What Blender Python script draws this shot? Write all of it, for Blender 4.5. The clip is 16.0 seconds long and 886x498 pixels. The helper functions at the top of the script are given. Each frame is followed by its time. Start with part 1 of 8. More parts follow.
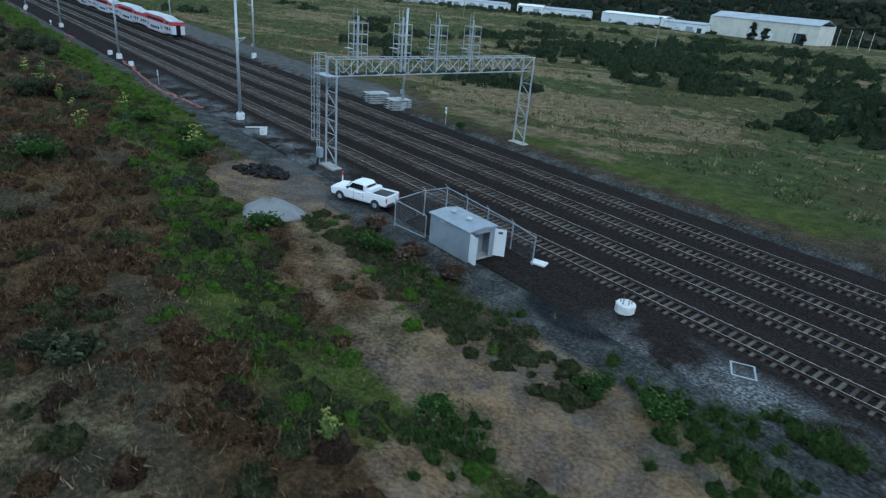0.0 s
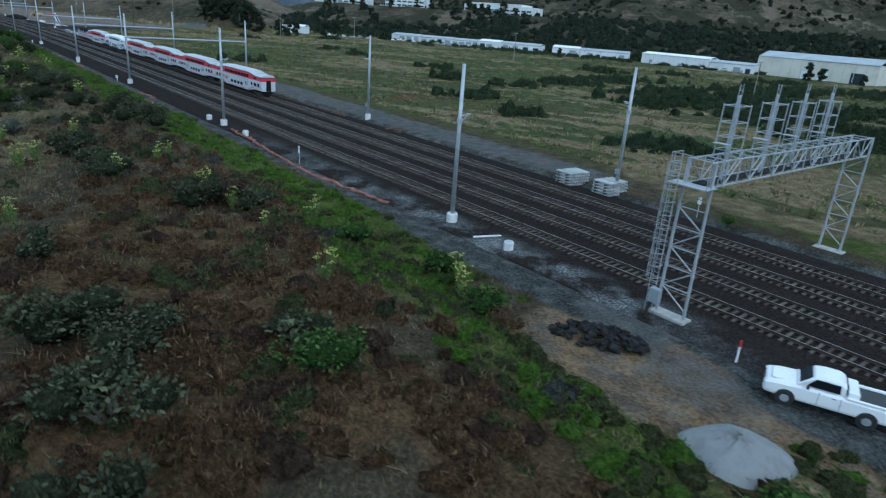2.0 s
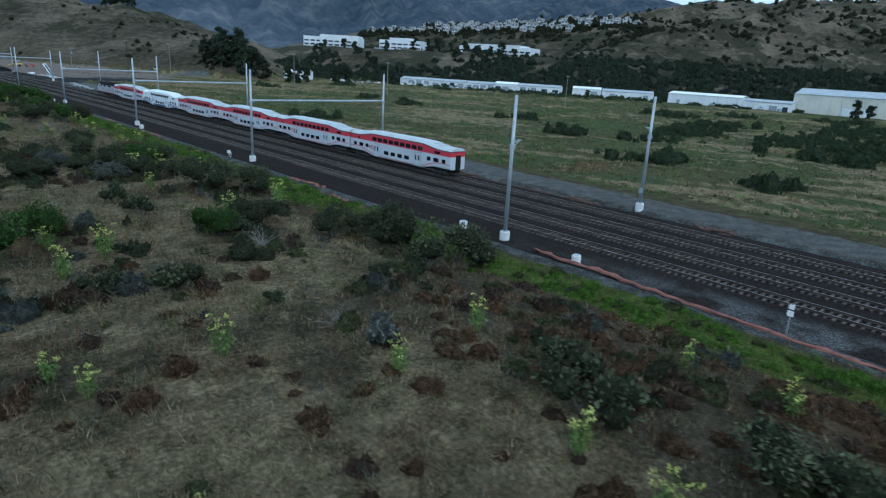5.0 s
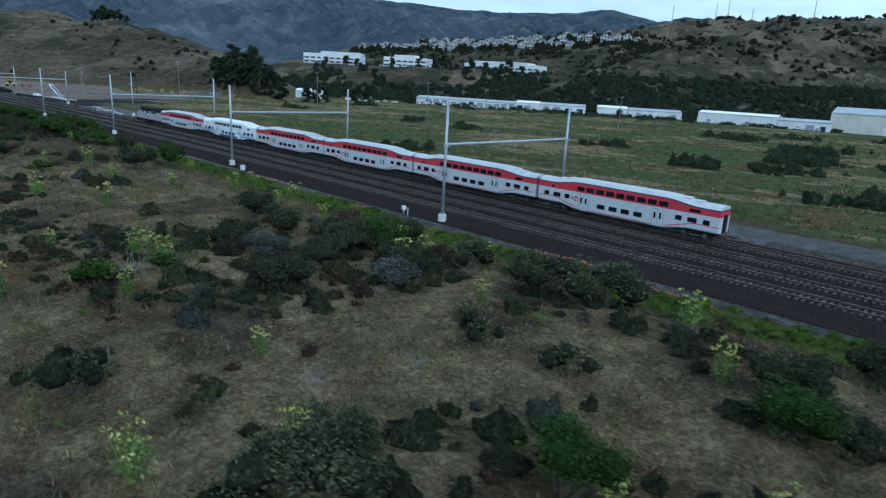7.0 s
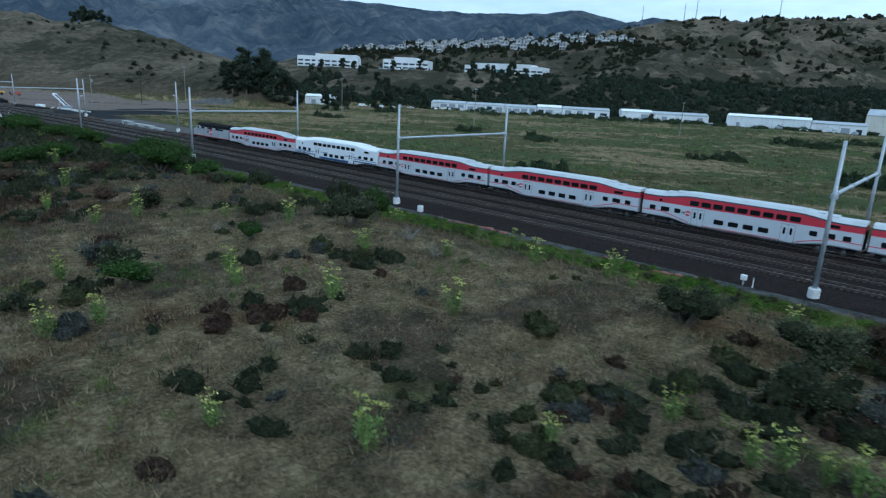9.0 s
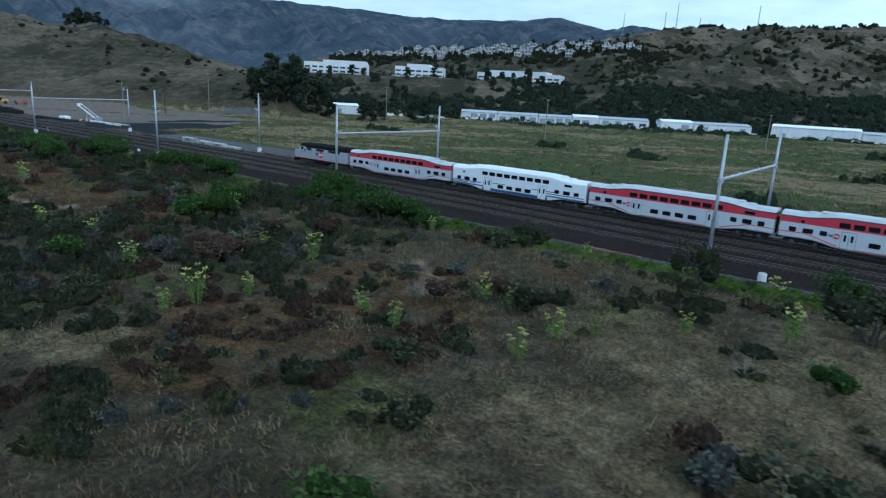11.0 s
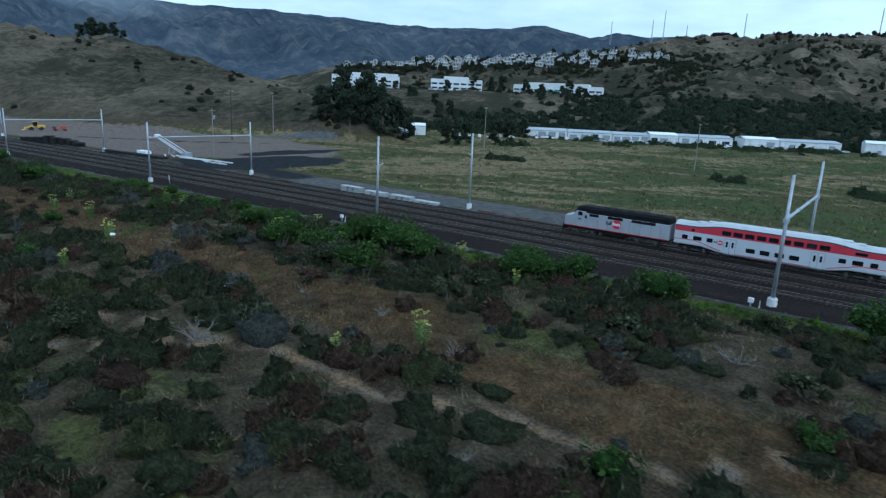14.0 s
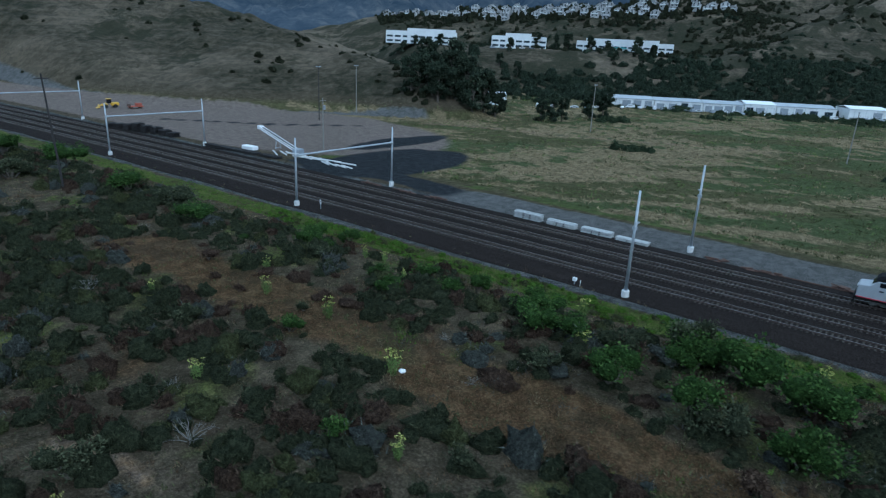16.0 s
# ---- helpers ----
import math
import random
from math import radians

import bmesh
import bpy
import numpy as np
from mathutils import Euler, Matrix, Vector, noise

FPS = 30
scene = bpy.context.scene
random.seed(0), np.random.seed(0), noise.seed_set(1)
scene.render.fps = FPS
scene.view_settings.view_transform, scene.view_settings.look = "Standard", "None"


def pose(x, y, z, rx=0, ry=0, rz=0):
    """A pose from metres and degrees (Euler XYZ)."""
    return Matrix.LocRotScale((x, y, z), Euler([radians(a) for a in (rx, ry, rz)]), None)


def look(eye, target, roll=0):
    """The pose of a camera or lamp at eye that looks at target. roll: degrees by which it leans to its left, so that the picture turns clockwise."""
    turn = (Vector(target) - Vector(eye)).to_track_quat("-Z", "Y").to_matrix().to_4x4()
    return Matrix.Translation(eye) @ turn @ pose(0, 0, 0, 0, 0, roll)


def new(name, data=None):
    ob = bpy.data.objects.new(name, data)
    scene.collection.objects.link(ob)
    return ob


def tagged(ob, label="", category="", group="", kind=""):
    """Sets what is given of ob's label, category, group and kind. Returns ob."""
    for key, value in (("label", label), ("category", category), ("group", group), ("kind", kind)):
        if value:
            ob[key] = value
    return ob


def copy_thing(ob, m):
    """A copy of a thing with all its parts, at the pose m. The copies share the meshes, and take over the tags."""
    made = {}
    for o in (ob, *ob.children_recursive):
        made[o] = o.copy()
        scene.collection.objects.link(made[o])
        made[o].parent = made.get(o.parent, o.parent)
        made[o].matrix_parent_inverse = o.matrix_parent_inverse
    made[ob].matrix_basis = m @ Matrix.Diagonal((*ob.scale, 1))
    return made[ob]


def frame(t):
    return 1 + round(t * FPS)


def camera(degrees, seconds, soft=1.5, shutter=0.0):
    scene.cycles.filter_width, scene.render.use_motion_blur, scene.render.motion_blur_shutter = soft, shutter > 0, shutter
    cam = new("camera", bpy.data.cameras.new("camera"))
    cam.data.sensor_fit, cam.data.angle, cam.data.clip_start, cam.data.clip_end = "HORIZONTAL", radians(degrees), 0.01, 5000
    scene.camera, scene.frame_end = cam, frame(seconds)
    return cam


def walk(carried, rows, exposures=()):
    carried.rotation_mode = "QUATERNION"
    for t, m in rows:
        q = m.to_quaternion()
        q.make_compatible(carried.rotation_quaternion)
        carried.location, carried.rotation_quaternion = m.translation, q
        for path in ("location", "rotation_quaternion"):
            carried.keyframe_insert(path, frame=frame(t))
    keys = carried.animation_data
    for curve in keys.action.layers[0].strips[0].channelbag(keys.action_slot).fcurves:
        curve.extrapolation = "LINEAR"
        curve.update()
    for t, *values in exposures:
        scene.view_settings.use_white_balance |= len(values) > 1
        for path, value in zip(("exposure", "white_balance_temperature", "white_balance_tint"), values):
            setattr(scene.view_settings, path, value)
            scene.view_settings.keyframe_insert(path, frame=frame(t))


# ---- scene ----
cam = camera(71.0, 16.0, soft=1.25, shutter=0.15)
PATH = [
    (0, (-29.401, -71.146, 17.957), (-28.197, -69.758, 17.165), 5.1),
    (0.5, (-30.55, -62.74, 17.801), (-29.347, -61.335, 17.038), 4.7),
    (1, (-31.896, -54.204, 17.661), (-30.69, -52.788, 16.927), 4.5),
    (1.5, (-33.428, -45.644, 17.394), (-32.215, -44.221, 16.684), 4.4),
    (2, (-35.169, -36.644, 17.214), (-33.949, -35.216, 16.527), 4.4),
    (2.5, (-36.464, -27.088, 17.004), (-35.234, -25.656, 16.344), 4.1),
    (3, (-38.246, -17.41, 16.87), (-36.998, -15.984, 16.231), 3.9),
    (3.5, (-40.359, -8.501, 16.956), (-39.091, -7.085, 16.333), 3.7),
    (6, (-49.889, 39.024, 15.956), (-48.522, 40.382, 15.417), 3.2),
    (6.5, (-52.134, 49.131, 16.235), (-50.754, 50.478, 15.706), 3.2),
    (7, (-54.464, 59.224, 16.625), (-53.069, 60.559, 16.105), 3.2),
    (7.5, (-56.667, 69.951, 16.801), (-55.253, 71.27, 16.288), 3.1),
    (8, (-59.187, 80.463, 17.105), (-57.755, 81.761, 16.592), 3.0),
    (10.5, (-67.025, 136.609, 16.764), (-65.514, 137.822, 16.266), 2.9),
    (11, (-68.644, 147.906, 16.735), (-67.122, 149.106, 16.244), 3.0),
    (11.5, (-69.914, 159.204, 16.483), (-68.381, 160.393, 15.997), 2.7),
    (12, (-70.763, 170.978, 16.281), (-69.219, 172.155, 15.802), 2.7),
    (12.5, (-71.456, 182.538, 16.32), (-69.901, 183.703, 15.847), 2.8),
    (13, (-72.186, 193.841, 16.134), (-70.624, 195.001, 15.668), 2.7),
    (13.5, (-72.398, 205.114, 17.289), (-70.83, 206.268, 16.83), 2.5),
    (14, (-72.955, 215.802, 19.81), (-71.385, 216.949, 19.344), 2.6),
    (14.5, (-73.475, 226.024, 22.458), (-71.911, 227.169, 21.964), 2.6),
    (15, (-74.225, 235.682, 25.277), (-72.678, 236.83, 24.741), 2.5),
    (15.5, (-74.659, 245.265, 28.04), (-73.134, 246.421, 27.457), 2.5),
    (16, (-75.429, 254.093, 30.231), (-73.931, 255.258, 29.6), 2.7),
]
walk(cam, [(t, look(eye, target, roll)) for t, eye, target, roll in PATH], exposures=((0, 0.76, 5140, 3), (16, 0.72, 4990, 4)))

# ---- world, sun ----
def build_world():
    w = bpy.data.worlds.new("overcast_world")
    scene.world = w
    w.use_nodes = True
    nt = w.node_tree
    nt.nodes.clear()
    out = nt.nodes.new("ShaderNodeOutputWorld")
    sky = nt.nodes.new("ShaderNodeTexSky")
    sky.sky_type = "NISHITA"
    sky.sun_disc = False
    sky.sun_elevation = radians(38)
    sky.sun_rotation = radians(150)
    sky.dust_density = 3.0
    b1 = nt.nodes.new("ShaderNodeBackground")
    b1.inputs["Strength"].default_value = 0.07
    nt.links.new(sky.outputs[0], b1.inputs["Color"])
    tc = nt.nodes.new("ShaderNodeTexCoord")
    mp = nt.nodes.new("ShaderNodeMapping")
    mp.inputs["Scale"].default_value = (2.2, 2.2, 9.0)
    nt.links.new(tc.outputs["Generated"], mp.inputs["Vector"])
    nz = nt.nodes.new("ShaderNodeTexNoise")
    nz.inputs["Scale"].default_value = 1.6
    nz.inputs["Detail"].default_value = 6.0
    nz.inputs["Roughness"].default_value = 0.55
    nt.links.new(mp.outputs[0], nz.inputs["Vector"])
    cr = nt.nodes.new("ShaderNodeValToRGB")
    cr.color_ramp.elements[0].position = 0.3
    cr.color_ramp.elements[0].color = (0.40, 0.50, 0.58, 1)
    cr.color_ramp.elements[1].position = 0.68
    cr.color_ramp.elements[1].color = (0.70, 0.80, 0.86, 1)
    nt.links.new(nz.outputs["Fac"], cr.inputs["Fac"])
    b2 = nt.nodes.new("ShaderNodeBackground")
    b2.inputs["Strength"].default_value = 0.9
    nt.links.new(cr.outputs[0], b2.inputs["Color"])
    mx = nt.nodes.new("ShaderNodeMixShader")
    mx.inputs[0].default_value = 0.85
    nt.links.new(b1.outputs[0], mx.inputs[1])
    nt.links.new(b2.outputs[0], mx.inputs[2])
    nt.links.new(mx.outputs[0], out.inputs["Surface"])
    sd = bpy.data.lights.new("sun", "SUN")
    sd.energy = 0.6
    sd.angle = radians(25)
    sd.color = (1.0, 0.97, 0.92)
    sun = new("sun", sd)
    sun.matrix_world = look((-300, -520, 480), (0, 0, 0))


build_world()


# ---- materials ----
def nodes_of(name):
    m = bpy.data.materials.new(name)
    m.use_nodes = True
    nt = m.node_tree
    return m, nt, nt.nodes["Principled BSDF"]


def noise_node(nt, vec, scale, detail=4.0, rough=0.6):
    n = nt.nodes.new("ShaderNodeTexNoise")
    n.inputs["Scale"].default_value = scale
    n.inputs["Detail"].default_value = detail
    n.inputs["Roughness"].default_value = rough
    nt.links.new(vec, n.inputs["Vector"])
    return n.outputs["Fac"]


def ramp_node(nt, fac, stops):
    r = nt.nodes.new("ShaderNodeValToRGB")
    while len(r.color_ramp.elements) < len(stops):
        r.color_ramp.elements.new(0.5)
    for e, (p, c) in zip(r.color_ramp.elements, stops):
        e.position = p
        e.color = (*c, 1)
    nt.links.new(fac, r.inputs["Fac"])
    return r.outputs["Color"]


def mix_node(nt, fac, a, b, mode="MIX"):
    n = nt.nodes.new("ShaderNodeMix")
    n.data_type = "RGBA"
    n.blend_type = mode
    for sock, v in ((n.inputs["Factor"], fac), (n.inputs["A"], a), (n.inputs["B"], b)):
        if isinstance(v, bpy.types.NodeSocket):
            nt.links.new(v, sock)
        elif isinstance(v, (int, float)):
            sock.default_value = v
        else:
            sock.default_value = (*v, 1)
    return n.outputs["Result"]


def math_node(nt, op, a, b=0.0, clamp=False):
    n = nt.nodes.new("ShaderNodeMath")
    n.operation = op
    n.use_clamp = clamp
    for sock, v in zip(n.inputs, (a, b)):
        if isinstance(v, bpy.types.NodeSocket):
            nt.links.new(v, sock)
        else:
            sock.default_value = v
    return n.outputs[0]


def bump_node(nt, height, strength, dist, bsdf):
    b = nt.nodes.new("ShaderNodeBump")
    b.inputs["Strength"].default_value = strength
    b.inputs["Distance"].default_value = dist
    nt.links.new(height, b.inputs["Height"])
    nt.links.new(b.outputs[0], bsdf.inputs["Normal"])


def surface(name, base, dark=0.65, scale=3.0, fine=40.0, rough=0.7, metal=0.0, bump=0.2, vary=0.0, island=0.0, spec=0.5):
    """A worn surface: the base colour, stains at two scales, fine relief, and a tone for each piece."""
    m, nt, bsdf = nodes_of(name)
    geo = nt.nodes.new("ShaderNodeNewGeometry")
    pos = geo.outputs["Position"]
    low = tuple(c * dark for c in base)
    high = tuple(min(1.0, c * (2 - dark) * 0.95) for c in base)
    c = ramp_node(nt, noise_node(nt, pos, scale, 5), [(0.38, low), (0.5, base), (0.64, high)])
    f = noise_node(nt, pos, fine, 3)
    c = mix_node(nt, 0.35, c, ramp_node(nt, f, [(0.3, low), (0.7, high)]))
    if vary or island:
        oi = nt.nodes.new("ShaderNodeObjectInfo")
        src = oi.outputs["Random"] if vary else geo.outputs["Random Per Island"]
        amt = vary or island
        v = math_node(nt, "MULTIPLY_ADD", src, amt)
        v.node.inputs[2].default_value = 1 - amt / 2
        hsv = nt.nodes.new("ShaderNodeHueSaturation")
        nt.links.new(v, hsv.inputs["Value"])
        h = math_node(nt, "MULTIPLY_ADD", src, 0.05 * amt)
        h.node.inputs[2].default_value = 0.5 - 0.025 * amt
        nt.links.new(h, hsv.inputs["Hue"])
        nt.links.new(c, hsv.inputs["Color"])
        c = hsv.outputs["Color"]
    nt.links.new(c, bsdf.inputs["Base Color"])
    r = math_node(nt, "MULTIPLY_ADD", f, 0.25)
    r.node.inputs[2].default_value = max(0.02, rough - 0.12)
    nt.links.new(r, bsdf.inputs["Roughness"])
    bsdf.inputs["Metallic"].default_value = metal
    bsdf.inputs["Specular IOR Level"].default_value = spec
    if bump:
        bump_node(nt, f, bump, 0.02, bsdf)
    return m


def leaf_material(name, cols, rough=0.75, patch=0.9, sprig=9.0):
    """Foliage: a colour for each leaf, patches of tone through the crown."""
    m, nt, bsdf = nodes_of(name)
    geo = nt.nodes.new("ShaderNodeNewGeometry")
    oi = nt.nodes.new("ShaderNodeObjectInfo")
    c = ramp_node(nt, geo.outputs["Random Per Island"], [(0.0, cols[0]), (0.5, cols[1]), (1.0, cols[2])])
    n = noise_node(nt, geo.outputs["Position"], patch, 3)
    c = mix_node(nt, math_node(nt, "MULTIPLY", n, 0.7), c, cols[0])
    v = math_node(nt, "MULTIPLY_ADD", oi.outputs["Random"], 0.5)
    v.node.inputs[2].default_value = 0.75
    hsv = nt.nodes.new("ShaderNodeHueSaturation")
    nt.links.new(v, hsv.inputs["Value"])
    nt.links.new(c, hsv.inputs["Color"])
    nt.links.new(hsv.outputs["Color"], bsdf.inputs["Base Color"])
    bsdf.inputs["Roughness"].default_value = rough
    bsdf.inputs["Specular IOR Level"].default_value = 0.04
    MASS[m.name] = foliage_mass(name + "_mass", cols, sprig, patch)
    return m


MASS = {}


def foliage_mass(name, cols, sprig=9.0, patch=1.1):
    """The close leaf mass under the outer leaves, mottled at the size of sprigs; shade between sprigs is painted in."""
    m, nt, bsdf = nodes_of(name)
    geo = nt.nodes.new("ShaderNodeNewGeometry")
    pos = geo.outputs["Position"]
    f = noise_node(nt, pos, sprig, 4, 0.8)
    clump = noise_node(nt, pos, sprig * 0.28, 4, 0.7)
    # under half the darkest leaf colour: painted shade inside the crown
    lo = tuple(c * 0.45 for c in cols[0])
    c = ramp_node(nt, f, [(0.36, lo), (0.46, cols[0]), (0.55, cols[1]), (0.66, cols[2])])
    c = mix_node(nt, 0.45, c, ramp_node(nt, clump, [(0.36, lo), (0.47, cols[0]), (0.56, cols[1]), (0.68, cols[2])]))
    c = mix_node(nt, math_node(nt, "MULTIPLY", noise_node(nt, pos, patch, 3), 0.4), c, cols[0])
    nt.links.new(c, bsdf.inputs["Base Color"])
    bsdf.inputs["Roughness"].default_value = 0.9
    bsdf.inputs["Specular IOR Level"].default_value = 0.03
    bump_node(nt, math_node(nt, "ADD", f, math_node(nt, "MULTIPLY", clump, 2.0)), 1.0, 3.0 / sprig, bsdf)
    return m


MAT = {
    "steel": surface("galvanized_steel", (0.42, 0.45, 0.48), 0.8, 1.5, 25, 0.5, 0.55, 0.05),
    "steel_bright": surface("bright_galvanized_steel", (0.4, 0.42, 0.44), 0.85, 1.5, 25, 0.5, 0.4, 0.05),
    "concrete": surface("weathered_concrete", (0.33, 0.32, 0.3), 0.7, 2.0, 30, 0.85, 0, 0.3),
    "white_concrete": surface("pale_concrete", (0.62, 0.62, 0.6), 0.8, 2.0, 30, 0.8, 0, 0.2),
    "tie": surface("concrete_tie", (0.088, 0.074, 0.062), 0.6, 1.2, 30, 0.9, 0, 0.3, vary=0.6, spec=0.1),
    "tie_joined": surface("concrete_tie_far", (0.07, 0.06, 0.052), 0.6, 1.2, 30, 0.9, 0, 0.2, island=0.6, spec=0.1),
    "new_tie": surface("new_concrete_tie", (0.48, 0.48, 0.46), 0.8, 2.0, 30, 0.85, 0, 0.2, vary=0.3),
    "old_tie": surface("creosoted_timber", (0.016, 0.014, 0.013), 0.6, 2.0, 30, 0.9, 0, 0.3, vary=0.5),
    "rail": surface("rail_steel", (0.09, 0.068, 0.056), 0.6, 1.0, 20, 0.45, 0.6, 0.1),
    "rail_top": surface("polished_rail_head", (0.3, 0.28, 0.27), 0.8, 1.0, 20, 0.4, 0.8, 0.0),
    "rust": surface("rusted_rail", (0.09, 0.05, 0.035), 0.6, 1.0, 20, 0.8, 0.2, 0.2),
    "silver": surface("silver_train_paint", (0.54, 0.57, 0.60), 0.93, 0.5, 6, 0.42, 0.1, 0.0),
    "silver_dull": surface("dull_silver_paint", (0.36, 0.38, 0.40), 0.88, 0.5, 6, 0.5, 0.15, 0.0),
    "white_paint": surface("white_train_paint", (0.74, 0.77, 0.79), 0.93, 0.5, 6, 0.4, 0, 0.0),
    "red": surface("red_train_paint", (0.5, 0.03, 0.052), 0.9, 0.5, 6, 0.45, 0, 0.0),
    "navy": surface("navy_train_paint", (0.035, 0.075, 0.17), 0.85, 0.5, 6, 0.45, 0, 0.0),
    "black_roof": surface("sooty_black_roof", (0.009, 0.009, 0.01), 0.6, 1.0, 8, 0.85, 0, 0.1, spec=0.12),
    "grey_roof": surface("grey_train_roof", (0.46, 0.49, 0.5), 0.85, 0.6, 8, 0.6, 0, 0.05),
    "underframe": surface("grimy_underframe", (0.014, 0.013, 0.012), 0.6, 2.0, 15, 0.85, 0, 0.1, spec=0.15),
    "bogie": surface("dusty_bogie_steel", (0.11, 0.105, 0.095), 0.6, 2.0, 15, 0.8, 0.2, 0.1),
    "rubber": surface("tyre_rubber", (0.02, 0.02, 0.02), 0.8, 3.0, 30, 0.9, 0, 0.1),
    "ink": surface("dark_lettering", (0.03, 0.035, 0.045), 0.9, 3.0, 30, 0.5, 0, 0.0),
    "lettering_white": surface("white_lettering", (0.78, 0.78, 0.78), 0.95, 3.0, 30, 0.5, 0, 0.0),
    "truck_white": surface("white_car_paint", (0.78, 0.79, 0.8), 0.96, 0.8, 8, 0.3, 0, 0.0),
    "plastic_black": surface("black_plastic", (0.02, 0.02, 0.022), 0.8, 3, 30, 0.6, 0, 0.0),
    "red_lamp": surface("red_lamp_lens", (0.4, 0.02, 0.02), 0.9, 3, 30, 0.3, 0, 0.0),
    "orange_mesh": surface("orange_silt_fabric", (0.2, 0.078, 0.056), 0.5, 1.2, 12, 0.85, 0, 0.1),
    "cabinet": surface("grey_cabinet_paint", (0.26, 0.29, 0.32), 0.78, 0.8, 8, 0.55, 0.1, 0.0),
    "cabinet_white": surface("white_cabinet_paint", (0.68, 0.7, 0.7), 0.9, 1, 8, 0.55, 0, 0.0),
    "yellow": surface("yellow_machine_paint", (0.6, 0.36, 0.03), 0.75, 1, 8, 0.5, 0, 0.0),
    "machine_red": surface("faded_red_machine_paint", (0.3, 0.07, 0.04), 0.75, 1, 8, 0.6, 0, 0.0),
    "wood_pole": surface("dark_tarred_pole", (0.03, 0.026, 0.024), 0.7, 2, 20, 0.9, 0, 0.2),
    "grey_pole": surface("weathered_grey_pole", (0.2, 0.19, 0.17), 0.7, 2, 20, 0.85, 0, 0.2),
    "shed_wall": surface("white_metal_wall", (0.68, 0.7, 0.7), 0.88, 0.15, 1.2, 0.6, 0, 0.0),
    "shed_cream": surface("cream_metal_wall", (0.6, 0.58, 0.5), 0.85, 0.15, 1.2, 0.6, 0, 0.0),
    "shed_roof": surface("grey_sheet_roof", (0.36, 0.39, 0.41), 0.8, 0.15, 1.2, 0.6, 0.1, 0.0),
    "shed_door": surface("grey_roller_door", (0.26, 0.29, 0.32), 0.85, 0.5, 3, 0.6, 0, 0.0),
    "white_roof": surface("white_roof", (0.78, 0.8, 0.8), 0.93, 0.2, 2, 0.6, 0, 0.0),
    "teal": surface("teal_canopy", (0.1, 0.4, 0.4), 0.9, 0.5, 3, 0.5, 0, 0.0),
    "house_wall": surface("pale_stucco", (0.37, 0.37, 0.36), 0.85, 0.2, 2, 0.85, 0, 0.0, vary=0.4),
    "house_roof": surface("brown_shingle_roof", (0.24, 0.23, 0.22), 0.75, 0.3, 3, 0.9, 0, 0.1, vary=0.5),
    "bark": surface("tree_bark", (0.09, 0.075, 0.06), 0.6, 3, 20, 0.9, 0, 0.3),
    "twig": surface("bleached_twigs", (0.2, 0.19, 0.175), 0.7, 3, 20, 0.9, 0, 0.1),
    "rock": surface("dark_broken_asphalt", (0.022, 0.021, 0.021), 0.5, 1.5, 12, 0.95, 0, 0.4, island=0.9, spec=0.1),
    "pale_tie": surface("weathered_tie_stack", (0.4, 0.41, 0.4), 0.7, 2.0, 20, 0.85, 0, 0.2, vary=0.4),
    "gravel_heap": surface("grey_gravel", (0.2, 0.205, 0.205), 0.8, 1.5, 9, 0.95, 0, 0.8),
    "bush_dark": leaf_material("dark_scrub_leaves", ((0.0228, 0.0276, 0.0152), (0.0575, 0.0655, 0.0356), (0.12, 0.13, 0.0715))),
    "bush_green": leaf_material("green_bush_leaves", ((0.02, 0.038, 0.01), (0.046, 0.088, 0.02), (0.1, 0.155, 0.042))),
    "bush_brown": leaf_material("dead_brush", ((0.0351, 0.0238, 0.0171), (0.0874, 0.0586, 0.0403), (0.176, 0.124, 0.0832))),
    "bush_grey": leaf_material("grey_sage_leaves", ((0.0399, 0.0437, 0.038), (0.0874, 0.0943, 0.0805), (0.169, 0.176, 0.15))),
    "tree_far": leaf_material("far_tree_leaves", ((0.018, 0.026, 0.017), (0.047, 0.062, 0.039), (0.1, 0.122, 0.076)), patch=0.16, sprig=1.6),
    "verge_weed": leaf_material("upright_weed_leaves", ((0.026, 0.046, 0.013), (0.066, 0.108, 0.028), (0.13, 0.18, 0.055))),
    "marsh_scrub": leaf_material("marsh_scrub_leaves", ((0.026, 0.038, 0.02), (0.058, 0.079, 0.042), (0.112, 0.138, 0.074)), patch=0.3, sprig=4.0),
    "hill_scrub": leaf_material("hill_scrub_leaves", ((0.02, 0.023, 0.013), (0.042, 0.046, 0.026), (0.08, 0.082, 0.05)), patch=0.1, sprig=1.4),
    "fennel": leaf_material("fennel_leaves", ((0.075, 0.115, 0.033), (0.13, 0.185, 0.055), (0.2, 0.245, 0.08))),
    "fennel_flower": leaf_material("yellow_flower_heads", ((0.28, 0.3, 0.07), (0.42, 0.43, 0.12), (0.55, 0.55, 0.22))),
    "grass_tan": leaf_material("dry_grass", ((0.095, 0.075, 0.042), (0.225, 0.178, 0.103), (0.415, 0.335, 0.205))),
    "grass_brown": leaf_material("rusty_dry_weeds", ((0.0522, 0.0314, 0.0171), (0.132, 0.0805, 0.0437), (0.273, 0.182, 0.104))),
    "grass_green": leaf_material("fresh_grass", ((0.045, 0.085, 0.013), (0.105, 0.185, 0.026), (0.19, 0.28, 0.055))),
    "weed_olive": leaf_material("olive_weeds", ((0.0342, 0.0389, 0.0162), (0.0862, 0.0943, 0.0414), (0.176, 0.182, 0.0845))),
}


